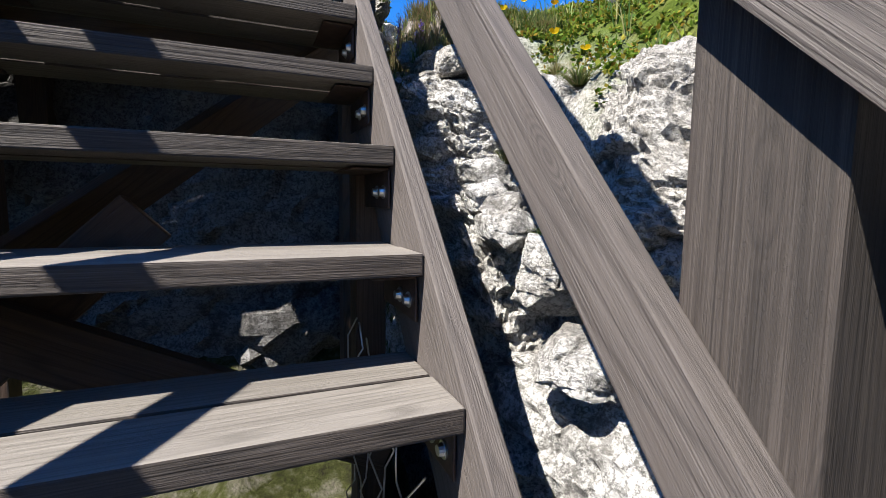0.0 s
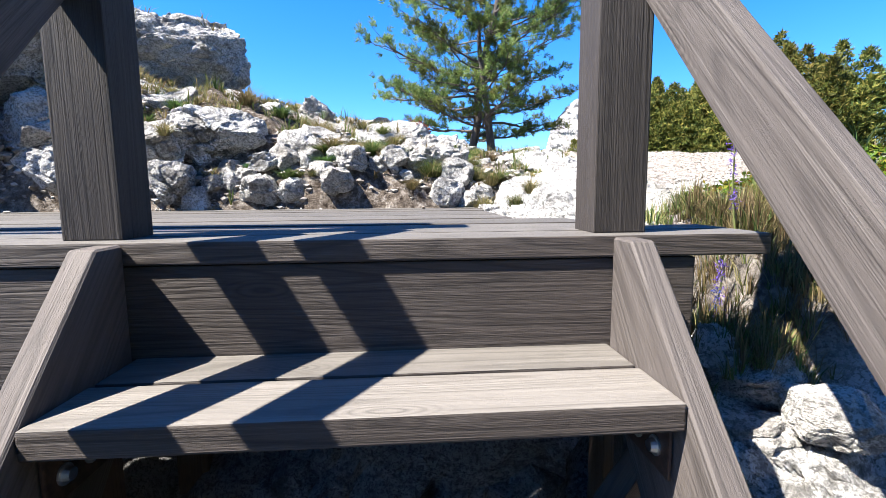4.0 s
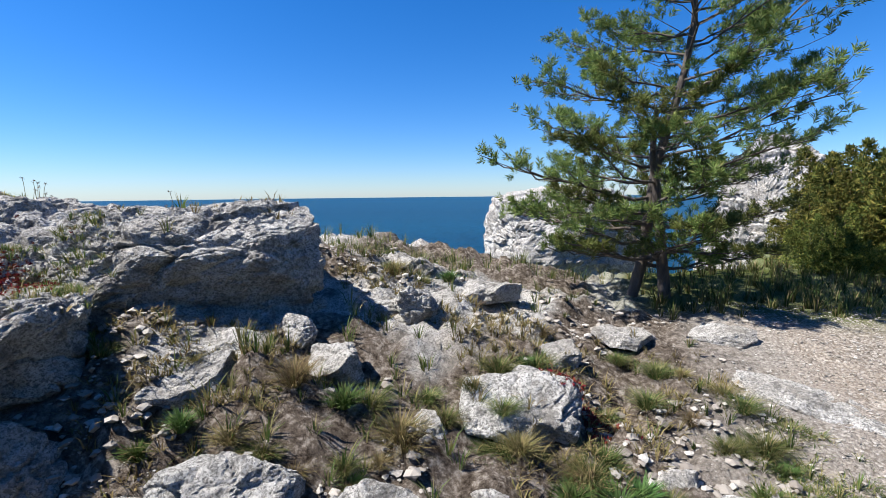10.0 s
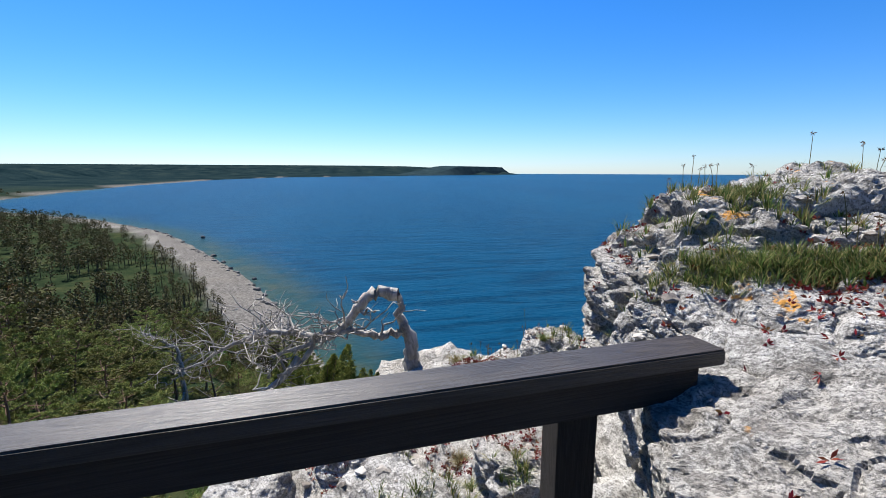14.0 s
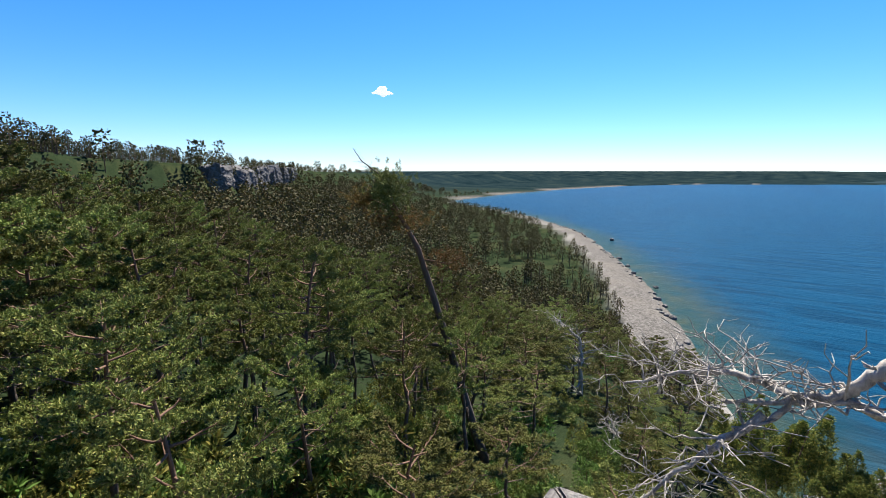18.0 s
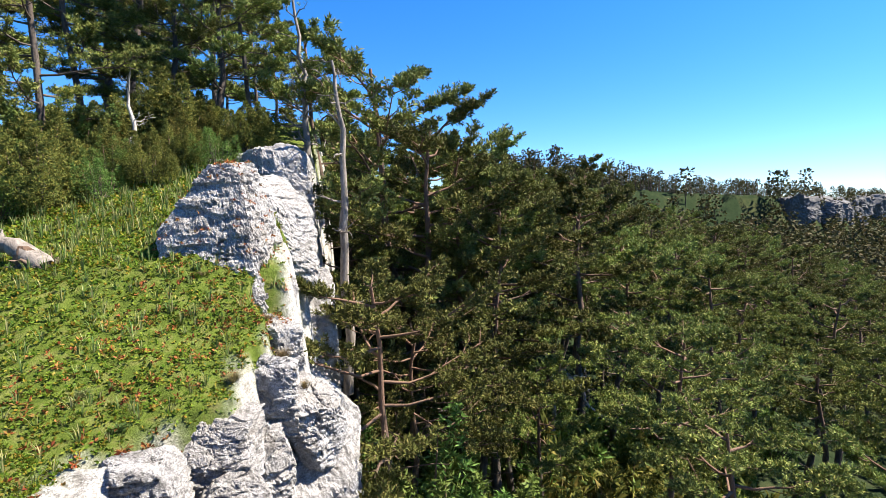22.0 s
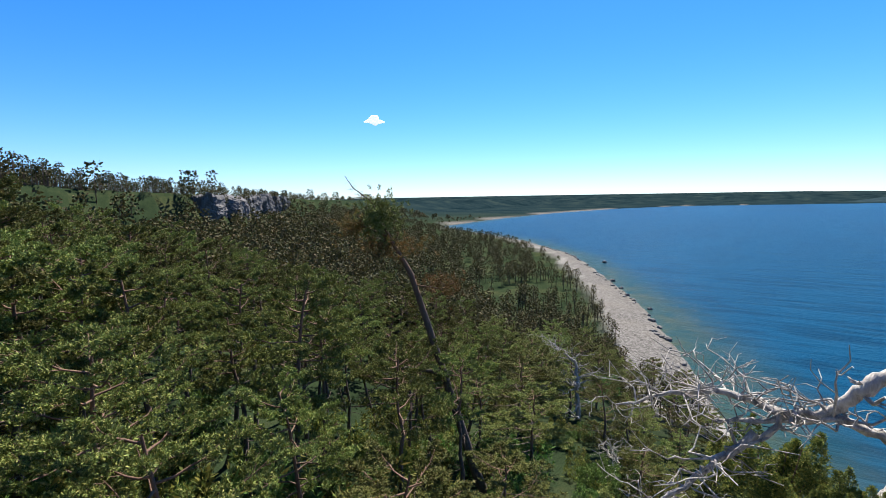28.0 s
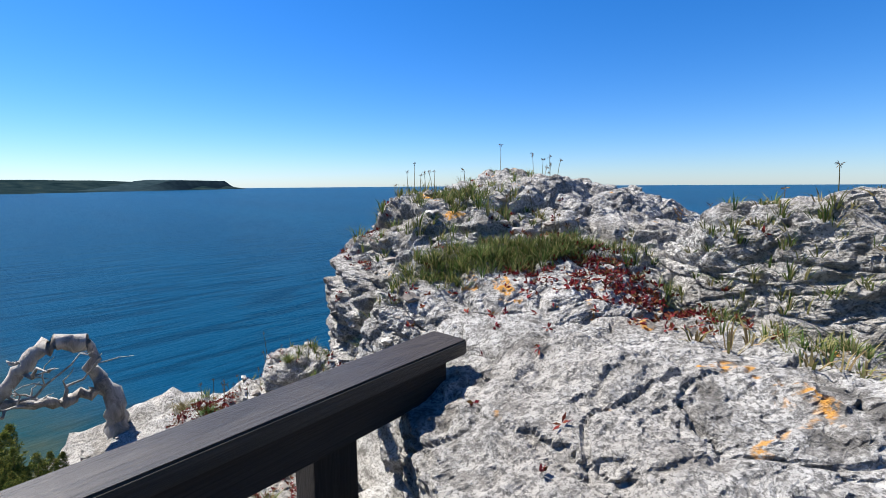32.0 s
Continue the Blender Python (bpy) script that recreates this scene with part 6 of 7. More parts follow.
spots_p = [(-0.82, 2.52, 0, 1.0), (-1.40, 2.22, 0, 0.8), (-0.72, 4.4, 0, 0.9), (-1.55, 2.15, 0, 0.9), (-0.62, 1.83, 0, 1.0), (-0.42, 1.86, 0, 0.9), (-0.85, 1.88, 0, 0.5),
           (1.34, 2.55, 0, 0.7), (1.5, 2.75, 0, 0.6), (1.62, 2.5, 0, 0.5), (1.12, 2.92, 0, 0.8), (-0.4, 2.71, 1, 1.1), (-0.13, 2.76, 1, 1.0), (0.50, 2.45, 1, 0.9), (0.45, 1.98, 1, 1.0), (0.62, 2.1, 1, 0.8),
           (0.05, 2.72, 1, 0.8), (-0.3, 2.9, 1, 0.9), (0.18, 2.6, 2, 0.9), (0.55, 1.85, 2, 1.1), (0.48, 1.70, 2, 1.0), (-0.05, 2.15, 2, 1.0), (-0.3, 2.05, 2, 1.0), (-0.88, 2.2, 2, 0.8), (-0.25, 1.85, 2, 0.9), (0.08, 1.78, 2, 0.8),
           (0.60, 1.40, 1, 0.8), (0.62, 1.2, 2, 0.7), (-1.25, 1.75, 2, 0.8), (-1.55, 1.75, 2, 0.9), (-1.7, 2.35, 2, 0.7), (-1.55, 2.5, 2, 0.6), (-1.85, 2.62, 2, 0.5),
           (-3.7, 4.1, 1, 0.5), (-3.5, 4.3, 1, 0.45), (-2.9, 4.2, 1, 0.35), (-2.35, 3.5, 1, 0.35), (-4.3, 3.0, 1, 0.4),
           (-4.6, 1.6, 2, 0.9), (-5.2, 1.5, 1, 0.9), (-4.2, 0.7, 2, 0.9), (-5.5, 1.2, 2, 1.0), (-4.8, 2.2, 1, 0.7), (-5.1, 0.6, 1, 0.8), (-3.6, 1.5, 2, 1.0), (-3.45, 1.1, 2, 0.8), (-3.4, 0.6, 1, 1.0), (-5.9, 1.9, 2, 1.0),
           (0.9, 0.55, 1, 1.2), (1.0, 0.35, 2, 1.3), (1.15, 0.5, 1, 1.4), (1.3, 0.3, 2, 1.3), (1.45, 0.55, 1, 1.4), (0.82, 0.75, 2, 1.1), (0.95, 0.15, 1, 0.9), (1.2, 0.05, 2, 1.0), (1.6, 0.2, 1, 1.1), (1.4, -0.2, 2, 0.9),
           (0.85, -0.75, 1, 0.5), (0.95, -0.62, 2, 0.5), (0.78, -1.05, 1, 0.6), (1.25, -0.55, 1, 0.9), (-0.2, -0.7, 1, 1.4), (0.15, -0.5, 1, 1.4), (0.35, -0.9, 0, 1.2), (-0.45, -0.9, 1, 1.3), (-0.1, -1.2, 0, 1.2), (0.3, -0.25, 1, 1.2),
           (1.35, -3.05, 0, 0.9), (1.9, -3.25, 1, 0.9), (0.85, -3.9, 2, 1.1), (0.65, -4.55, 2, 1.2), (0.5, -4.75, 2, 1.0), (1.3, -5.4, 2, 1.2), (2.1, -5.2, 2, 1.1),
           (-5.37, 1.92, 0, 0.75), (-5.50, 2.56, 1, 0.7), (-5.38, 2.87, 1, 0.6), (-5.25, 1.62, 1, 0.55), (-5.15, 2.55, 1, 0.5), (-4.85, 2.75, 2, 0.6), (-5.65, 2.15, 2, 0.6)]
sx_, sy_ = np.array([p[0] for p in spots_p]), np.array([p[1] for p in spots_p])
sz_, _ = surface(sx_, sy_)
for k, (x, y, kind, s) in enumerate(spots_p):
    s *= 0.95
    if x > 0.75 and -0.3 < y < 0.8:
        s, kind = s * 0.6, (2, 1, 2)[k % 3]
    nm, me, lab, part_name = (("green_plant", PLANT, "clump of dark green strap-leaved plants between the rocks", "leaves"), ("grass_tuft", TUFT, "tuft of green grass between the rocks", "blades"),
                              ("dry_grass_tuft", DRYTUFT, "tuft of straw-coloured dry grass between the rocks", "blades"))[kind]
    thing(nm, lab, "plant", Matrix.Translation((x, y, sz_[k] - 0.015)) @ pose(0, 0, 0, 0, 0, 47 * k) @ Matrix.Diagonal((s, s, s * (0.9 + 0.25 * math.sin(k)), 1)), me, "plants on the rocks")

# more tufts over the slope
n = 170
x, y = rngp.uniform(-2.4, 1.1, n), 1.84 + 2.6 * rngp.uniform(0, 1, n) ** 1.3
z, on = surface(x, y)
open_spot = ~on & (fbm(np.stack([x, y, x * 0 + 2], 1) * 1.3, 2) > -0.15)
for k in np.nonzero(open_spot)[0]:
    nm, me, lab = (("grass_tuft", TUFT, "tuft of green grass between the rocks"), ("green_plant", PLANT, "clump of dark green strap-leaved plants between the rocks"), ("dry_grass_tuft", DRYTUFT, "tuft of straw-coloured dry grass between the rocks"))[(0, 0, 1, 2)[k % 4]]
    s = rngp.uniform(0.5, 1.25)
    thing(nm, lab, "plant", Matrix.Translation((x[k], y[k], z[k] - 0.015)) @ pose(0, 0, 0, 0, 0, 47 * int(k)) @ Matrix.Diagonal((s * 1.1, s * 1.1, s * 0.9, 1)), me, "plants on the rocks")

# plants and rubble along the bank behind the deck
x, y = rngp.uniform(-1.3, 0.85, 60), rngp.uniform(1.78, 2.25, 60)
z, on = surface(x, y)
for k in np.nonzero(~on)[0]:
    nm, me, lab = (("grass_tuft", TUFT, "tuft of green grass between the rocks"), ("dry_grass_tuft", DRYTUFT, "tuft of straw-coloured dry grass between the rocks"), ("green_plant", PLANT, "clump of dark green strap-leaved plants between the rocks"))[(0, 1, 0, 2)[k % 4]]
    s = rngp.uniform(0.4, 0.95)
    thing(nm, lab, "plant", Matrix.Translation((x[k], y[k], z[k] - 0.02)) @ pose(0, 0, 0, 0, 0, 61 * int(k)) @ Matrix.Diagonal((s * 1.2, s * 1.2, s * 0.8, 1)), me, "plants on the rocks")

# low weeds along the edge of the path and dry grass above the rock face
x = np.concatenate([rngp.normal(a, 0.10, 70) for a in (1.02, 1.20, 1.34, 1.12, 0.80, 0.62, 1.45, 1.25)])
y = np.concatenate([rngp.normal(a, 0.07, 70) for a in (2.62, 2.75, 2.50, 2.95, 2.10, 2.02, 2.72, 3.20)])
z, _ = surface(x, y)
v, f = blades(x, y, z - 0.008, rngp.uniform(0.015, 0.05, len(x)), rngp.uniform(0.04, 0.09, len(x)), 12, np.full(len(x), 0.004), rngp)
stuff("weeds", "low green weeds along the edge of the gravel path", "plant", v, f, GRASS)
x, y = rngp.uniform(0.90, 1.30, 420), rngp.uniform(0.12, 0.85, 420)
z, _ = surface(x, y)
v, f = blades(x, y, z - 0.01, rngp.uniform(0.05, 0.16, len(x)), rngp.uniform(0.04, 0.10, len(x)), 14, np.full(len(x), 0.003), rngp)
stuff("dry_grass", "straw-coloured dry grass above the rock face", "grass", v, f, DRYGRASS)

# low grass cushions on the outcrop
x = np.concatenate([rngp.normal(-3.32, 0.17, 700), rngp.normal(-3.9, 0.14, 90), rngp.normal(-2.55, 0.16, 80), rngp.normal(-2.3, 0.10, 50), rngp.normal(-4.0, 0.12, 40)])
y = np.concatenate([2.50 + 0.85 * (x[:700] + 3.32) + rngp.normal(0, 0.07, 700), 2.78 + rngp.normal(0, 0.05, 90) - 0.3 * (x[700:790] + 3.9), rngp.normal(2.72, 0.06, 80), rngp.normal(2.55, 0.10, 50), rngp.normal(3.1, 0.2, 40)])
z, _ = surface(x, y)
v, f = blades(x, y, z - 0.01, rngp.uniform(0.03, 0.075, len(x)), rngp.uniform(0.04, 0.09, len(x)), 14, np.full(len(x), 0.004), rngp)
stuff("grass", "low grey-green grass cushions on the limestone outcrop", "grass", v, f, GRASS)

# thin scattered grass and herbs
n = 1500
x, y = rngp.uniform(-2.6, 3.2, n), rngp.uniform(1.78, 6.6, n)
w_ = fbm(np.stack([x, y, x * 0], 1) * 1.1, 3) + 0.25 - 0.9 * sstep(0.8, 1.4, x - 0.1 * y) * sstep(5.6, 4.6, y)
ok = (rngp.uniform(-0.15, 0.8, n) < w_) & (edge_dist(x, y) > 0.1)
x, y = x[ok], y[ok]
z, on = surface(x, y)
clear = ~on | (rngp.uniform(0, 1, len(x)) < 0.06)
x, y, z = x[clear], y[clear], z[clear]
hgt = rngp.uniform(0.05, 0.14, len(x)) + 0.08 * sstep(4.8, 5.6, y)
v, f = blades(x, y, z - 0.01, hgt, hgt * 0.8, 12, np.full(len(x), 0.006), rngp)
stuff("grass", "thin green and straw-coloured grass over rubble", "grass", v, f, GRASS)
n = 3200
x, y = rngp.uniform(-2.6, 1.2, n), rngp.uniform(1.78, 4.4, n)
ok = fbm(np.stack([x, y, x * 0 + 8], 1) * 1.6, 3) > 0.0
x, y = x[ok], y[ok]
z, on = surface(x, y)
clear = ~on | (rngp.uniform(0, 1, len(x)) < 0.06)
x, y, z = x[clear], y[clear], z[clear]
v, f = blades(x, y, z - 0.01, rngp.uniform(0.03, 0.09, len(x)), rngp.uniform(0.05, 0.12, len(x)), 10, np.full(len(x), 0.006), rngp, 1.0)
stuff("withered_herbs", "brown and straw-coloured withered herbs over rubble", "herbs", v, f, DRYGRASS)
# tall grass at the corner of the deck
n = 1000
x, y = rngp.uniform(0.64, 1.75, n), rngp.uniform(0.12, 0.85, n)
ok = (x - 0.64 > 0.25 * rngp.uniform(0, 1, n)) & ((y < 0.9) | (x < 0.95))
x, y = x[ok], y[ok]
z, _ = surface(x, y)
hgt = rngp.uniform(0.03, 0.10, len(x))
v, f = blades(x, y, z - 0.01, hgt, hgt * 0.8, 14, np.full(len(x), 0.0032), rngp)
stuff("grass", "tall green and straw-coloured grass at the corner of the deck", "grass", v, f, GRASS)

# grass at the edge of the path, below the junipers
n = 1500
x, y = rngp.uniform(1.0, 9.5, n), rngp.uniform(3.6, 9.5, n)
ok = (y > 4.9 + 0.10 * x + 0.3 * fbm(np.stack([x, y, x * 0], 1), 2)) | ((x > 3.6) & (y < 4.4) & (rngp.uniform(0, 1, n) < 0.4))
x, y = x[ok], y[ok]
z = ground_z(x, y)
hgt = rngp.uniform(0.07, 0.22, len(x))
v, f = blades(x, y, z - 0.01, hgt, hgt * 0.7, 16, np.full(len(x), 0.009), rngp)
stuff("grass", "yellow-green grass along the path under the junipers", "grass", v, f, GRASS)

# rubble: small angular stones
def stones(x, y, z, size, rng, mat, name, label):
    base = np.array([(1, 0, 0), (-1, 0, 0), (0, 1, 0), (0, -1, 0), (0, 0, 1), (0, 0, -1), (0.7, 0.7, 0.5), (-0.7, 0.6, 0.5), (0.6, -0.7, 0.45), (-0.6, -0.7, 0.5)], float)
    tri = np.array([(4, 6, 7), (4, 8, 6), (4, 9, 8), (4, 7, 9), (6, 0, 2), (6, 2, 7), (7, 2, 1), (7, 1, 9), (9, 1, 3), (9, 3, 8), (8, 3, 0), (8, 0, 6), (5, 2, 0), (5, 1, 2), (5, 3, 1), (5, 0, 3)])
    m = len(x)
    jit = base[None] * rng.uniform(0.65, 1.2, (m, len(base), 1)) * np.stack([size, size * rng.uniform(0.6, 1, m), size * rng.uniform(0.4, 0.8, m)], 1)[:, None, :]
    a = rng.uniform(0, 6.283, m)
    ca, sa = np.cos(a)[:, None], np.sin(a)[:, None]
    v = np.stack([jit[..., 0] * ca - jit[..., 1] * sa, jit[..., 0] * sa + jit[..., 1] * ca, jit[..., 2]], 2)
    v = v + np.stack([x, y, z], 1)[:, None, :]
    f = (np.arange(m)[:, None, None] * len(base) + tri[None]).reshape(-1, 3)
    return stuff(name, label, "stones", v.reshape(-1, 3), f, mat)


mat, n_, l_, b_ = material("loose_limestone")
isle = n_.new("ShaderNodeNewGeometry").outputs["Random Per Island"]
col = ramp(n_, l_, isle, [(0.0, (0.15, 0.13, 0.112)), (0.4, (0.26, 0.235, 0.208)), (0.75, (0.36, 0.335, 0.302)), (1.0, (0.50, 0.478, 0.445))])
g = noise_node(n_, l_, coords(n_), 45, 5, 0.7)
l_.new(mix(n_, l_, ramp(n_, l_, g, [(0.35, (0.55, 0.55, 0.55)), (0.55, (0, 0, 0))]), col, (0.2, 0.18, 0.16)), b_.inputs["Base Color"])
b_.inputs["Roughness"].default_value = 0.95
bump(n_, l_, b_, g, 0.8, 0.01)
LOOSE = mat
n = 10000
x, y = rngp.uniform(-2.7, 1.2, n), 1.74 + 3.0 * rngp.uniform(0, 1, n) ** 1.4
keepm = fbm(np.stack([x, y, x * 0 + 3], 1) * 1.4, 3) > -0.35
x, y = x[keepm], y[keepm]
z = ground_z(x, y)
stones(x, y, z + 0.004, 0.005 + 0.034 * rngp.uniform(0, 1, len(x)) ** 3.2, rngp, LOOSE, "rubble", "loose angular limestone rubble on brown soil")
n = 22000
x, y = rngp.uniform(0.5, 4.6, n), rngp.uniform(1.2, 5.4, n)
on = sstep(0.5, 1.3, x - 0.10 * (y - 2)) > rngp.uniform(0, 1, n)
x, y = x[on], y[on]
stones(x, y, ground_z(x, y) + 0.002, 0.004 + 0.010 * rngp.uniform(0, 1, len(x)) ** 4, rngp, LOOSE, "path_gravel", "pale loose limestone gravel of the path")
n = 500
x, y = rngp.uniform(-6.0, -3.2, n), rngp.uniform(-0.1, 3.0, n)
z, _ = surface(x, y)
stones(x, y, z + 0.003, 0.010 + 0.04 * rngp.uniform(0, 1, n) ** 3, rngp, LOOSE, "rubble", "loose limestone rubble on the ledge")
x, y = rngp.uniform(-2.6, 0.4, 14), rngp.uniform(1.5, 1.72, 14)
stones(x, y, np.full(14, 0.006), rngp.uniform(0.006, 0.018, 14), rngp, LOOSE, "rubble", "a few loose stones on the deck planks")

x, y = rngp.uniform(-1.5, 0.9, 900), rngp.uniform(1.75, 2.2, 900)
z = ground_z(x, y)
stones(x, y, z + 0.004, 0.005 + 0.026 * rngp.uniform(0, 1, 900) ** 3, rngp, LOOSE, "rubble", "loose angular limestone rubble on the bank behind the deck")

# red stonecrop on the outcrop
cx_, cy_ = [-2.95, -3.0, -2.75, -3.1, -2.85, -2.65, -3.3], [2.55, 2.68, 2.60, 2.45, 2.62, 2.58, 2.7]
x = np.concatenate([rngp.normal(a, 0.11, 60) for a in cx_] + [rngp.normal(-4.6, 0.6, 3000), rngp.normal(0.25, 0.08, 300)] + [rngp.normal(a, 0.09, 170) for a in (-5.34, -5.22, -5.22, -5.05, -5.45, -4.95)])
y = np.concatenate([rngp.normal(a, 0.07, 60) for a in cy_] + [rngp.normal(1.6, 0.6, 3000), rngp.normal(3.05, 0.06, 300)] + [rngp.normal(a, 0.08, 170) for a in (2.52, 2.28, 1.76, 2.05, 1.95, 2.45)])
grown = (x > -3.6) | (fbm(np.stack([x, y, x * 0 + 11], 1) * 2.6, 2) > 0.12)
x, y = x[grown], y[grown]
z, _ = surface(x, y)
v, f = spray(np.stack([x, y, z + 0.006], 1), 0.024, 6, rngp, 0.8, 1.0, 0.4, 1.6)
stuff("stonecrop", "red and green stonecrop cushions on bare rock", "plant", v, f, SEDUM)

# green and red cover on the ledge
x, y = rngp.uniform(-6.2, -3.4, 1700), rngp.uniform(-0.2, 3.0, 1700)
ok = fbm(np.stack([x, y, x * 0 + 5], 1) * 1.5, 3) > 0.05
x, y = x[ok], y[ok]
z, _ = surface(x, y)
v, f = blades(x, y, z - 0.01, rngp.uniform(0.03, 0.10, len(x)), rngp.uniform(0.04, 0.10, len(x)), 14, np.full(len(x), 0.005), rngp)
stuff("grass", "green and straw-coloured grass between the stones of the ledge", "grass", v, f, GRASS)

# seed heads and tall stalks
def stalks(x, y, height, rng, mat_s, head, name, label, mat_h):
    z, _ = surface(x, y)
    pieces, tops = [], []
    for i in range(len(x)):
        d = rng.normal(0, 0.06, 2)
        p = [(x[i], y[i], z[i] - 0.02), (x[i] + d[0] * height[i], y[i] + d[1] * height[i], z[i] + height[i] * 0.6), (x[i] + d[0] * 2 * height[i], y[i] + d[1] * 2 * height[i], z[i] + height[i])]
        pieces.append(tube(p, [0.0022, 0.0018, 0.0014], 4))
        tops.append(p[-1])
    v, f = merged(pieces)
    ob = thing(name, label, "plant", data=mesh_np(name, v, f, mat_s), kind="stuff")
    hv, hf = spray(np.array(tops), head, 14, rng, 1.0, 1.0, 0.1)
    stuff(name + "_heads", label, "plant", hv, hf, mat_h)
    return ob


x = np.concatenate([rngp.normal(-3.9, 0.12, 9), rngp.normal(-4.4, 0.1, 7), rngp.normal(-3.3, 0.15, 8), rngp.normal(-2.4, 0.3, 6), rngp.normal(-5.7, 0.15, 16), rngp.normal(-5.2, 0.3, 10)])
y = np.concatenate([rngp.normal(3.6, 0.1, 9), rngp.normal(3.0, 0.1, 7), rngp.normal(2.75, 0.12, 8), rngp.normal(3.6, 0.15, 6), rngp.normal(2.1, 0.2, 16), rngp.normal(2.5, 0.25, 10)])
stalks(x, y, rngp.uniform(0.08, 0.20, len(x)), rngp, DRYGRASS, 0.018, "thrift_stalks", "withered brown flower heads on thin stalks", BROWN_HEAD)

# poppies and blue spires beside the stairs
def poppy_mesh():
    pieces = [tube([(0, 0, 0), (0.01, 0.0, 0.10), (0.02, 0.01, 0.20)], [0.0022, 0.002, 0.0018], 5)]
    stem = merged(pieces)
    vs, fs = [], []
    for k in range(5):
        a = k * 2 * math.pi / 5
        c, s = math.cos(a), math.sin(a)
        n0 = len(vs)
        for r, h, wdt in ((0.004, 0.0, 0.004), (0.018, 0.008, 0.015), (0.027, 0.020, 0.012)):
            for e in (-1, 1):
                vs.append((0.02 + c * r - s * e * wdt, 0.01 + s * r + c * e * wdt, 0.20 + h))
        fs += [(n0, n0 + 1, n0 + 3, n0 + 2), (n0 + 2, n0 + 3, n0 + 5, n0 + 4)]
    return mesh_np("stem", *stem, GRASS), mesh_np("petals", np.array(vs), np.array(fs), YELLOW)


P_STEM, P_PET = poppy_mesh()
px_ = np.array([0.92, 0.96, 1.25, 1.32, 1.45, 1.75, 1.95, 2.1, 2.3, 1.6, 1.5, 1.85, 2.2, 2.5, 1.35, 1.7, 2.6, 2.05])
py_ = np.array([-0.66, -0.60, -0.42, -0.5, 0.25, 0.35, 0.2, 0.45, 0.3, 0.1, 0.5, 0.05, 0.1, 0.5, 0.15, 0.55, 0.2, -0.1])
pz_, _ = surface(px_, py_)
for k in range(len(px_)):
    fl = thing("poppy", "yellow-orange poppy beside the stairs", "flower", Matrix.Translation((px_[k], py_[k], pz_[k] - 0.01)) @ pose(0, 0, 0, 0, 0, 61 * k) @ Matrix.Diagonal((0.72, 0.72, 0.6 + 0.3 * ((k * 7) % 5) / 5, 1)), None, "poppies")
    attach("stem", P_STEM, fl)
    attach("petals", P_PET, fl)
x, y = rngp.normal(1.02, 0.10, 7), rngp.normal(0.42, 0.10, 7)
z, _ = surface(x, y)
for k in range(7):
    h = 0.22 + 0.03 * k
    sp = thing("blue_spire", "tall blue-flowered bugloss stalk beside the deck", "flower", pose(x[k], y[k], z[k] - 0.01, 4 * math.sin(k), 4 * math.cos(k * 2), 0), None, "blue spires")
    attach("stem", mesh_np("stem", *tube([(0, 0, 0), (0.0, 0.01, h * 0.5), (0.01, 0.0, h)], [0.004, 0.003, 0.002], 5), GRASS), sp)
    c = np.stack([rngp.normal(0, 0.007, 60), rngp.normal(0, 0.007, 60), rngp.uniform(h * 0.35, h, 60)], 1)
    attach("flower_spike", mesh_np("flower_spike", *spray(c, 0.012, 5, rngp), BLUE, False), sp)

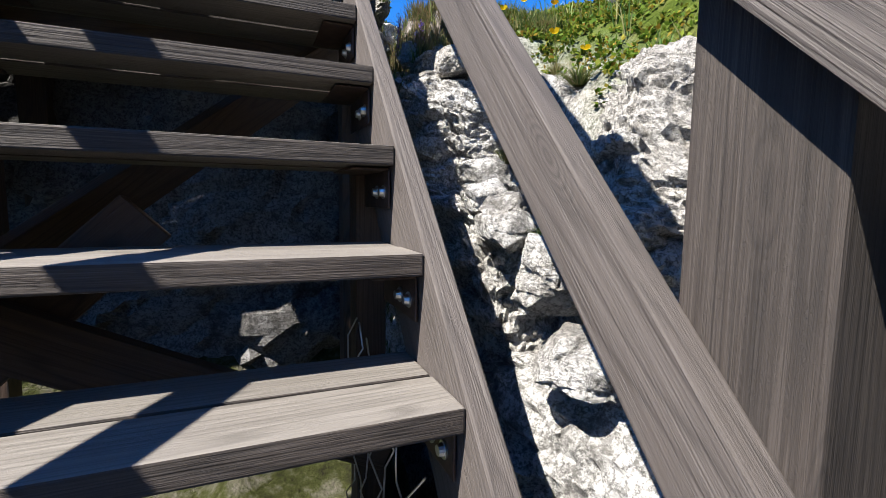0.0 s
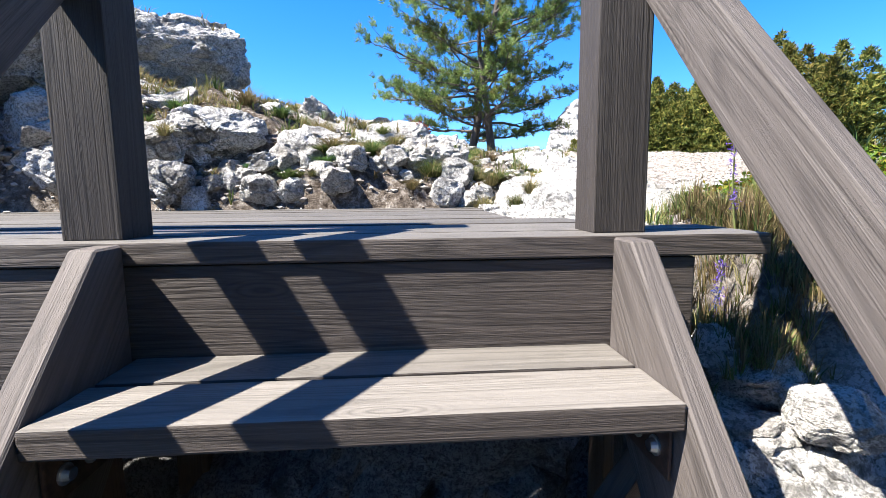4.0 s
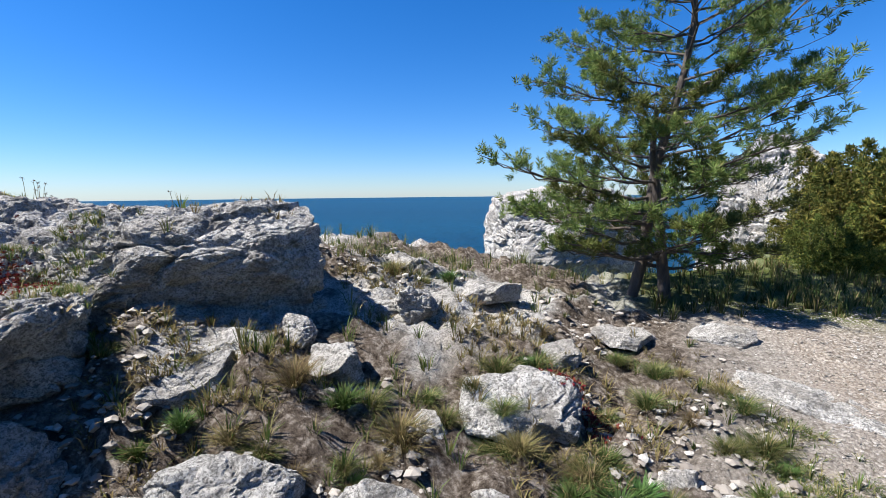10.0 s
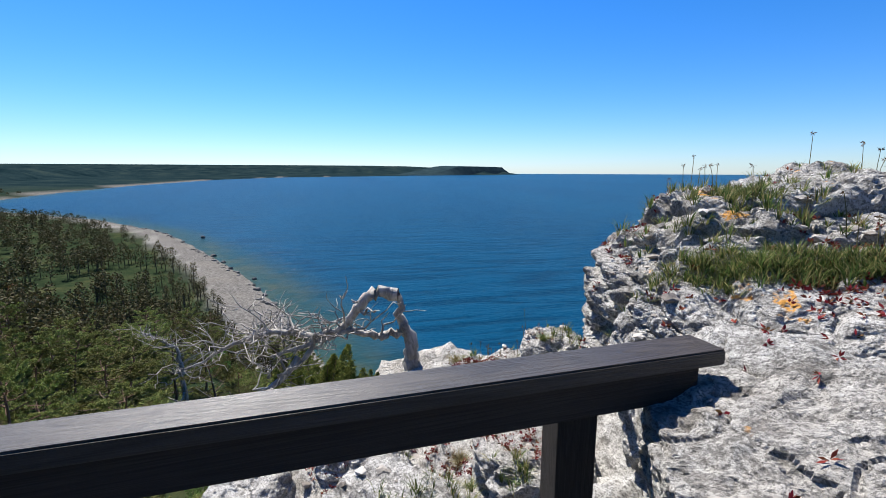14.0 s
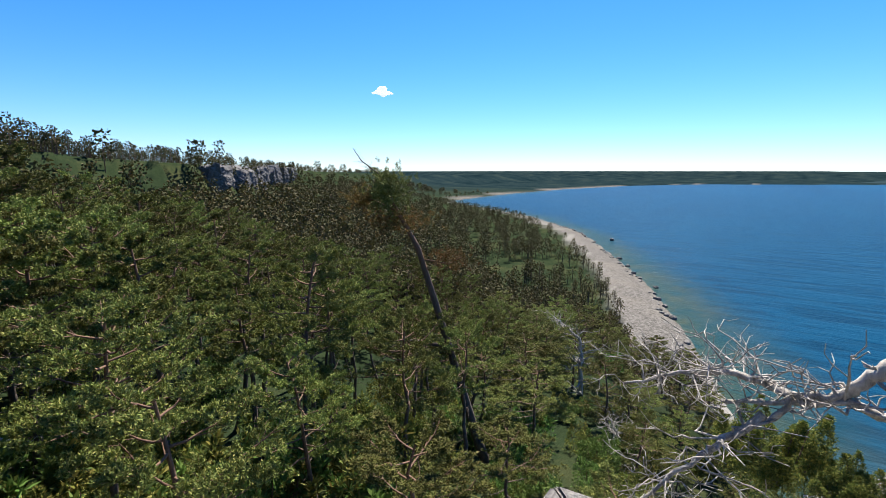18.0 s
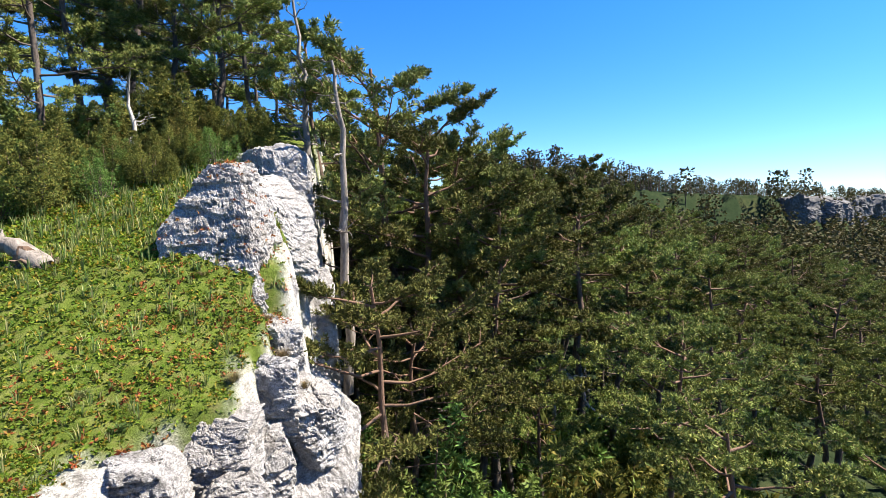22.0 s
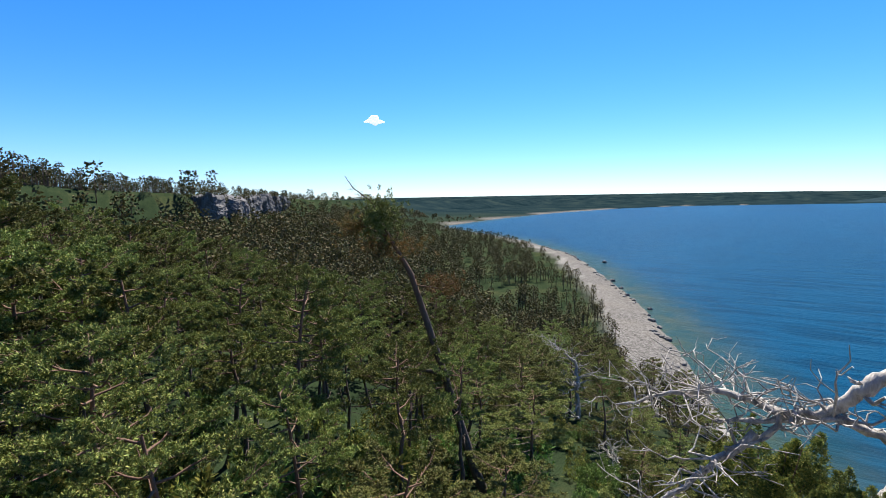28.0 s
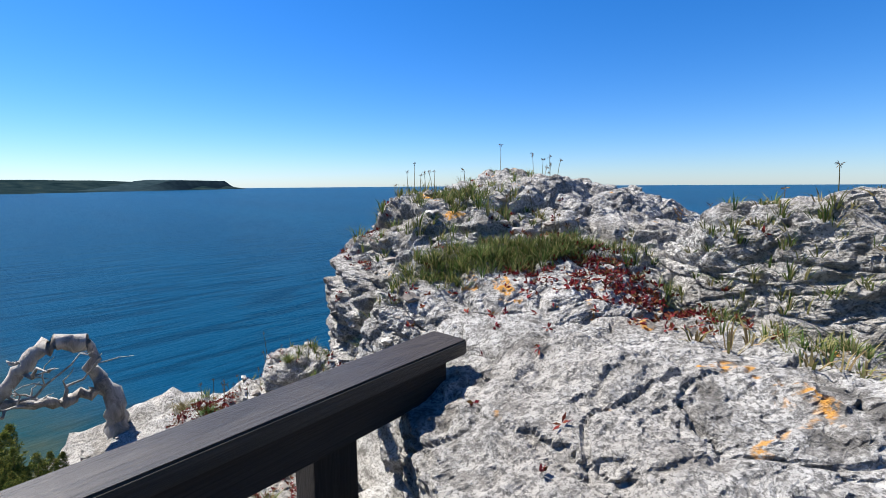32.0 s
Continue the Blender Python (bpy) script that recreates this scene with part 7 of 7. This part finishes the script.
# the meadow: bearberry, grass and flowers
n = 46000
x, y = rngp.uniform(0.6, 10.5, n), rngp.uniform(-11.5, 1.3, n)
near_w = np.clip(9.0 / np.hypot(x + 1.8, y - 0.4) ** 1.3, 0.25, 1)
ok = (turf_mask(x, y) > 0.45) & (rngp.uniform(0, 1, n) < near_w)
x, y = x[ok], y[ok]
z = ground_z(x, y)
d = np.hypot(x + 1.8, y - 0.4)
c = np.stack([x, y, z + 0.015], 1)
v, f = spray(c, 1.0, 5, rngp, 0.6, 1.0, 0.35)
sz = np.repeat(np.interp(d, [2, 6, 13], [0.022, 0.042, 0.085]), 20)
v = np.repeat(c, 20, axis=0) + (v - np.repeat(c, 20, axis=0)) * sz[:, None] * np.array([1.1, 1.1, 1.1])
# broaden each leaf about its middle line
q = v.reshape(-1, 4, 3)
mid = (q[:, 1] + q[:, 3]) / 2
q[:, 1] = mid + (q[:, 1] - mid) * 2.2
q[:, 3] = mid + (q[:, 3] - mid) * 2.2
stuff("bearberry", "low yellow-green bearberry carpet of the meadow", "ground cover", q.reshape(-1, 3), f, COVER)
n = 16000
x, y = rngp.uniform(0.95, 3.6, n), rngp.uniform(-2.6, 1.35, n)
ok = turf_mask(x, y) > 0.3
x, y = x[ok], y[ok]
z, _ = surface(x, y)
v, f = spray(np.stack([x, y, z + 0.012], 1), 0.026, 5, rngp, 0.6, 1.0, 0.4, 2.6)
stuff("bearberry", "fine bright green bearberry leaves beside the stairs", "ground cover", v, f, COVER)
n = 2600
x, y = rngp.uniform(1.0, 10.5, n), rngp.uniform(-11.5, 1.4, n)
ok = turf_mask(x, y) > 0.4
x, y = x[ok], y[ok]
z = ground_z(x, y)
d = np.hypot(x + 1.8, y - 0.4)
v, f = blades(x, y, z, np.interp(d, [2, 12], [0.10, 0.28]) * rngp.uniform(0.6, 1.3, len(x)), np.full(len(x), 0.10), 9, np.interp(d, [2, 12], [0.005, 0.014]), rngp)
stuff("grass", "sparse green grass standing in the meadow", "grass", v, f, GRASS)
n = 700
x, y = rngp.uniform(0.9, 3.4, n), rngp.uniform(-6.5, -1.6, n)
ok = (turf_mask(x, y) > 0.15) & (edge_dist(x, y) < 1.6)
x, y = x[ok], y[ok]
z, _ = surface(x, y)
v, f = spray(np.stack([x, y, z + 0.02], 1), 0.05, 8, rngp, 0.8, 1.0, 0.3, 1.6)
stuff("red_leaves", "reddish autumn-tinted leaves at the rim of the meadow", "plant", v, f, SEDUM)
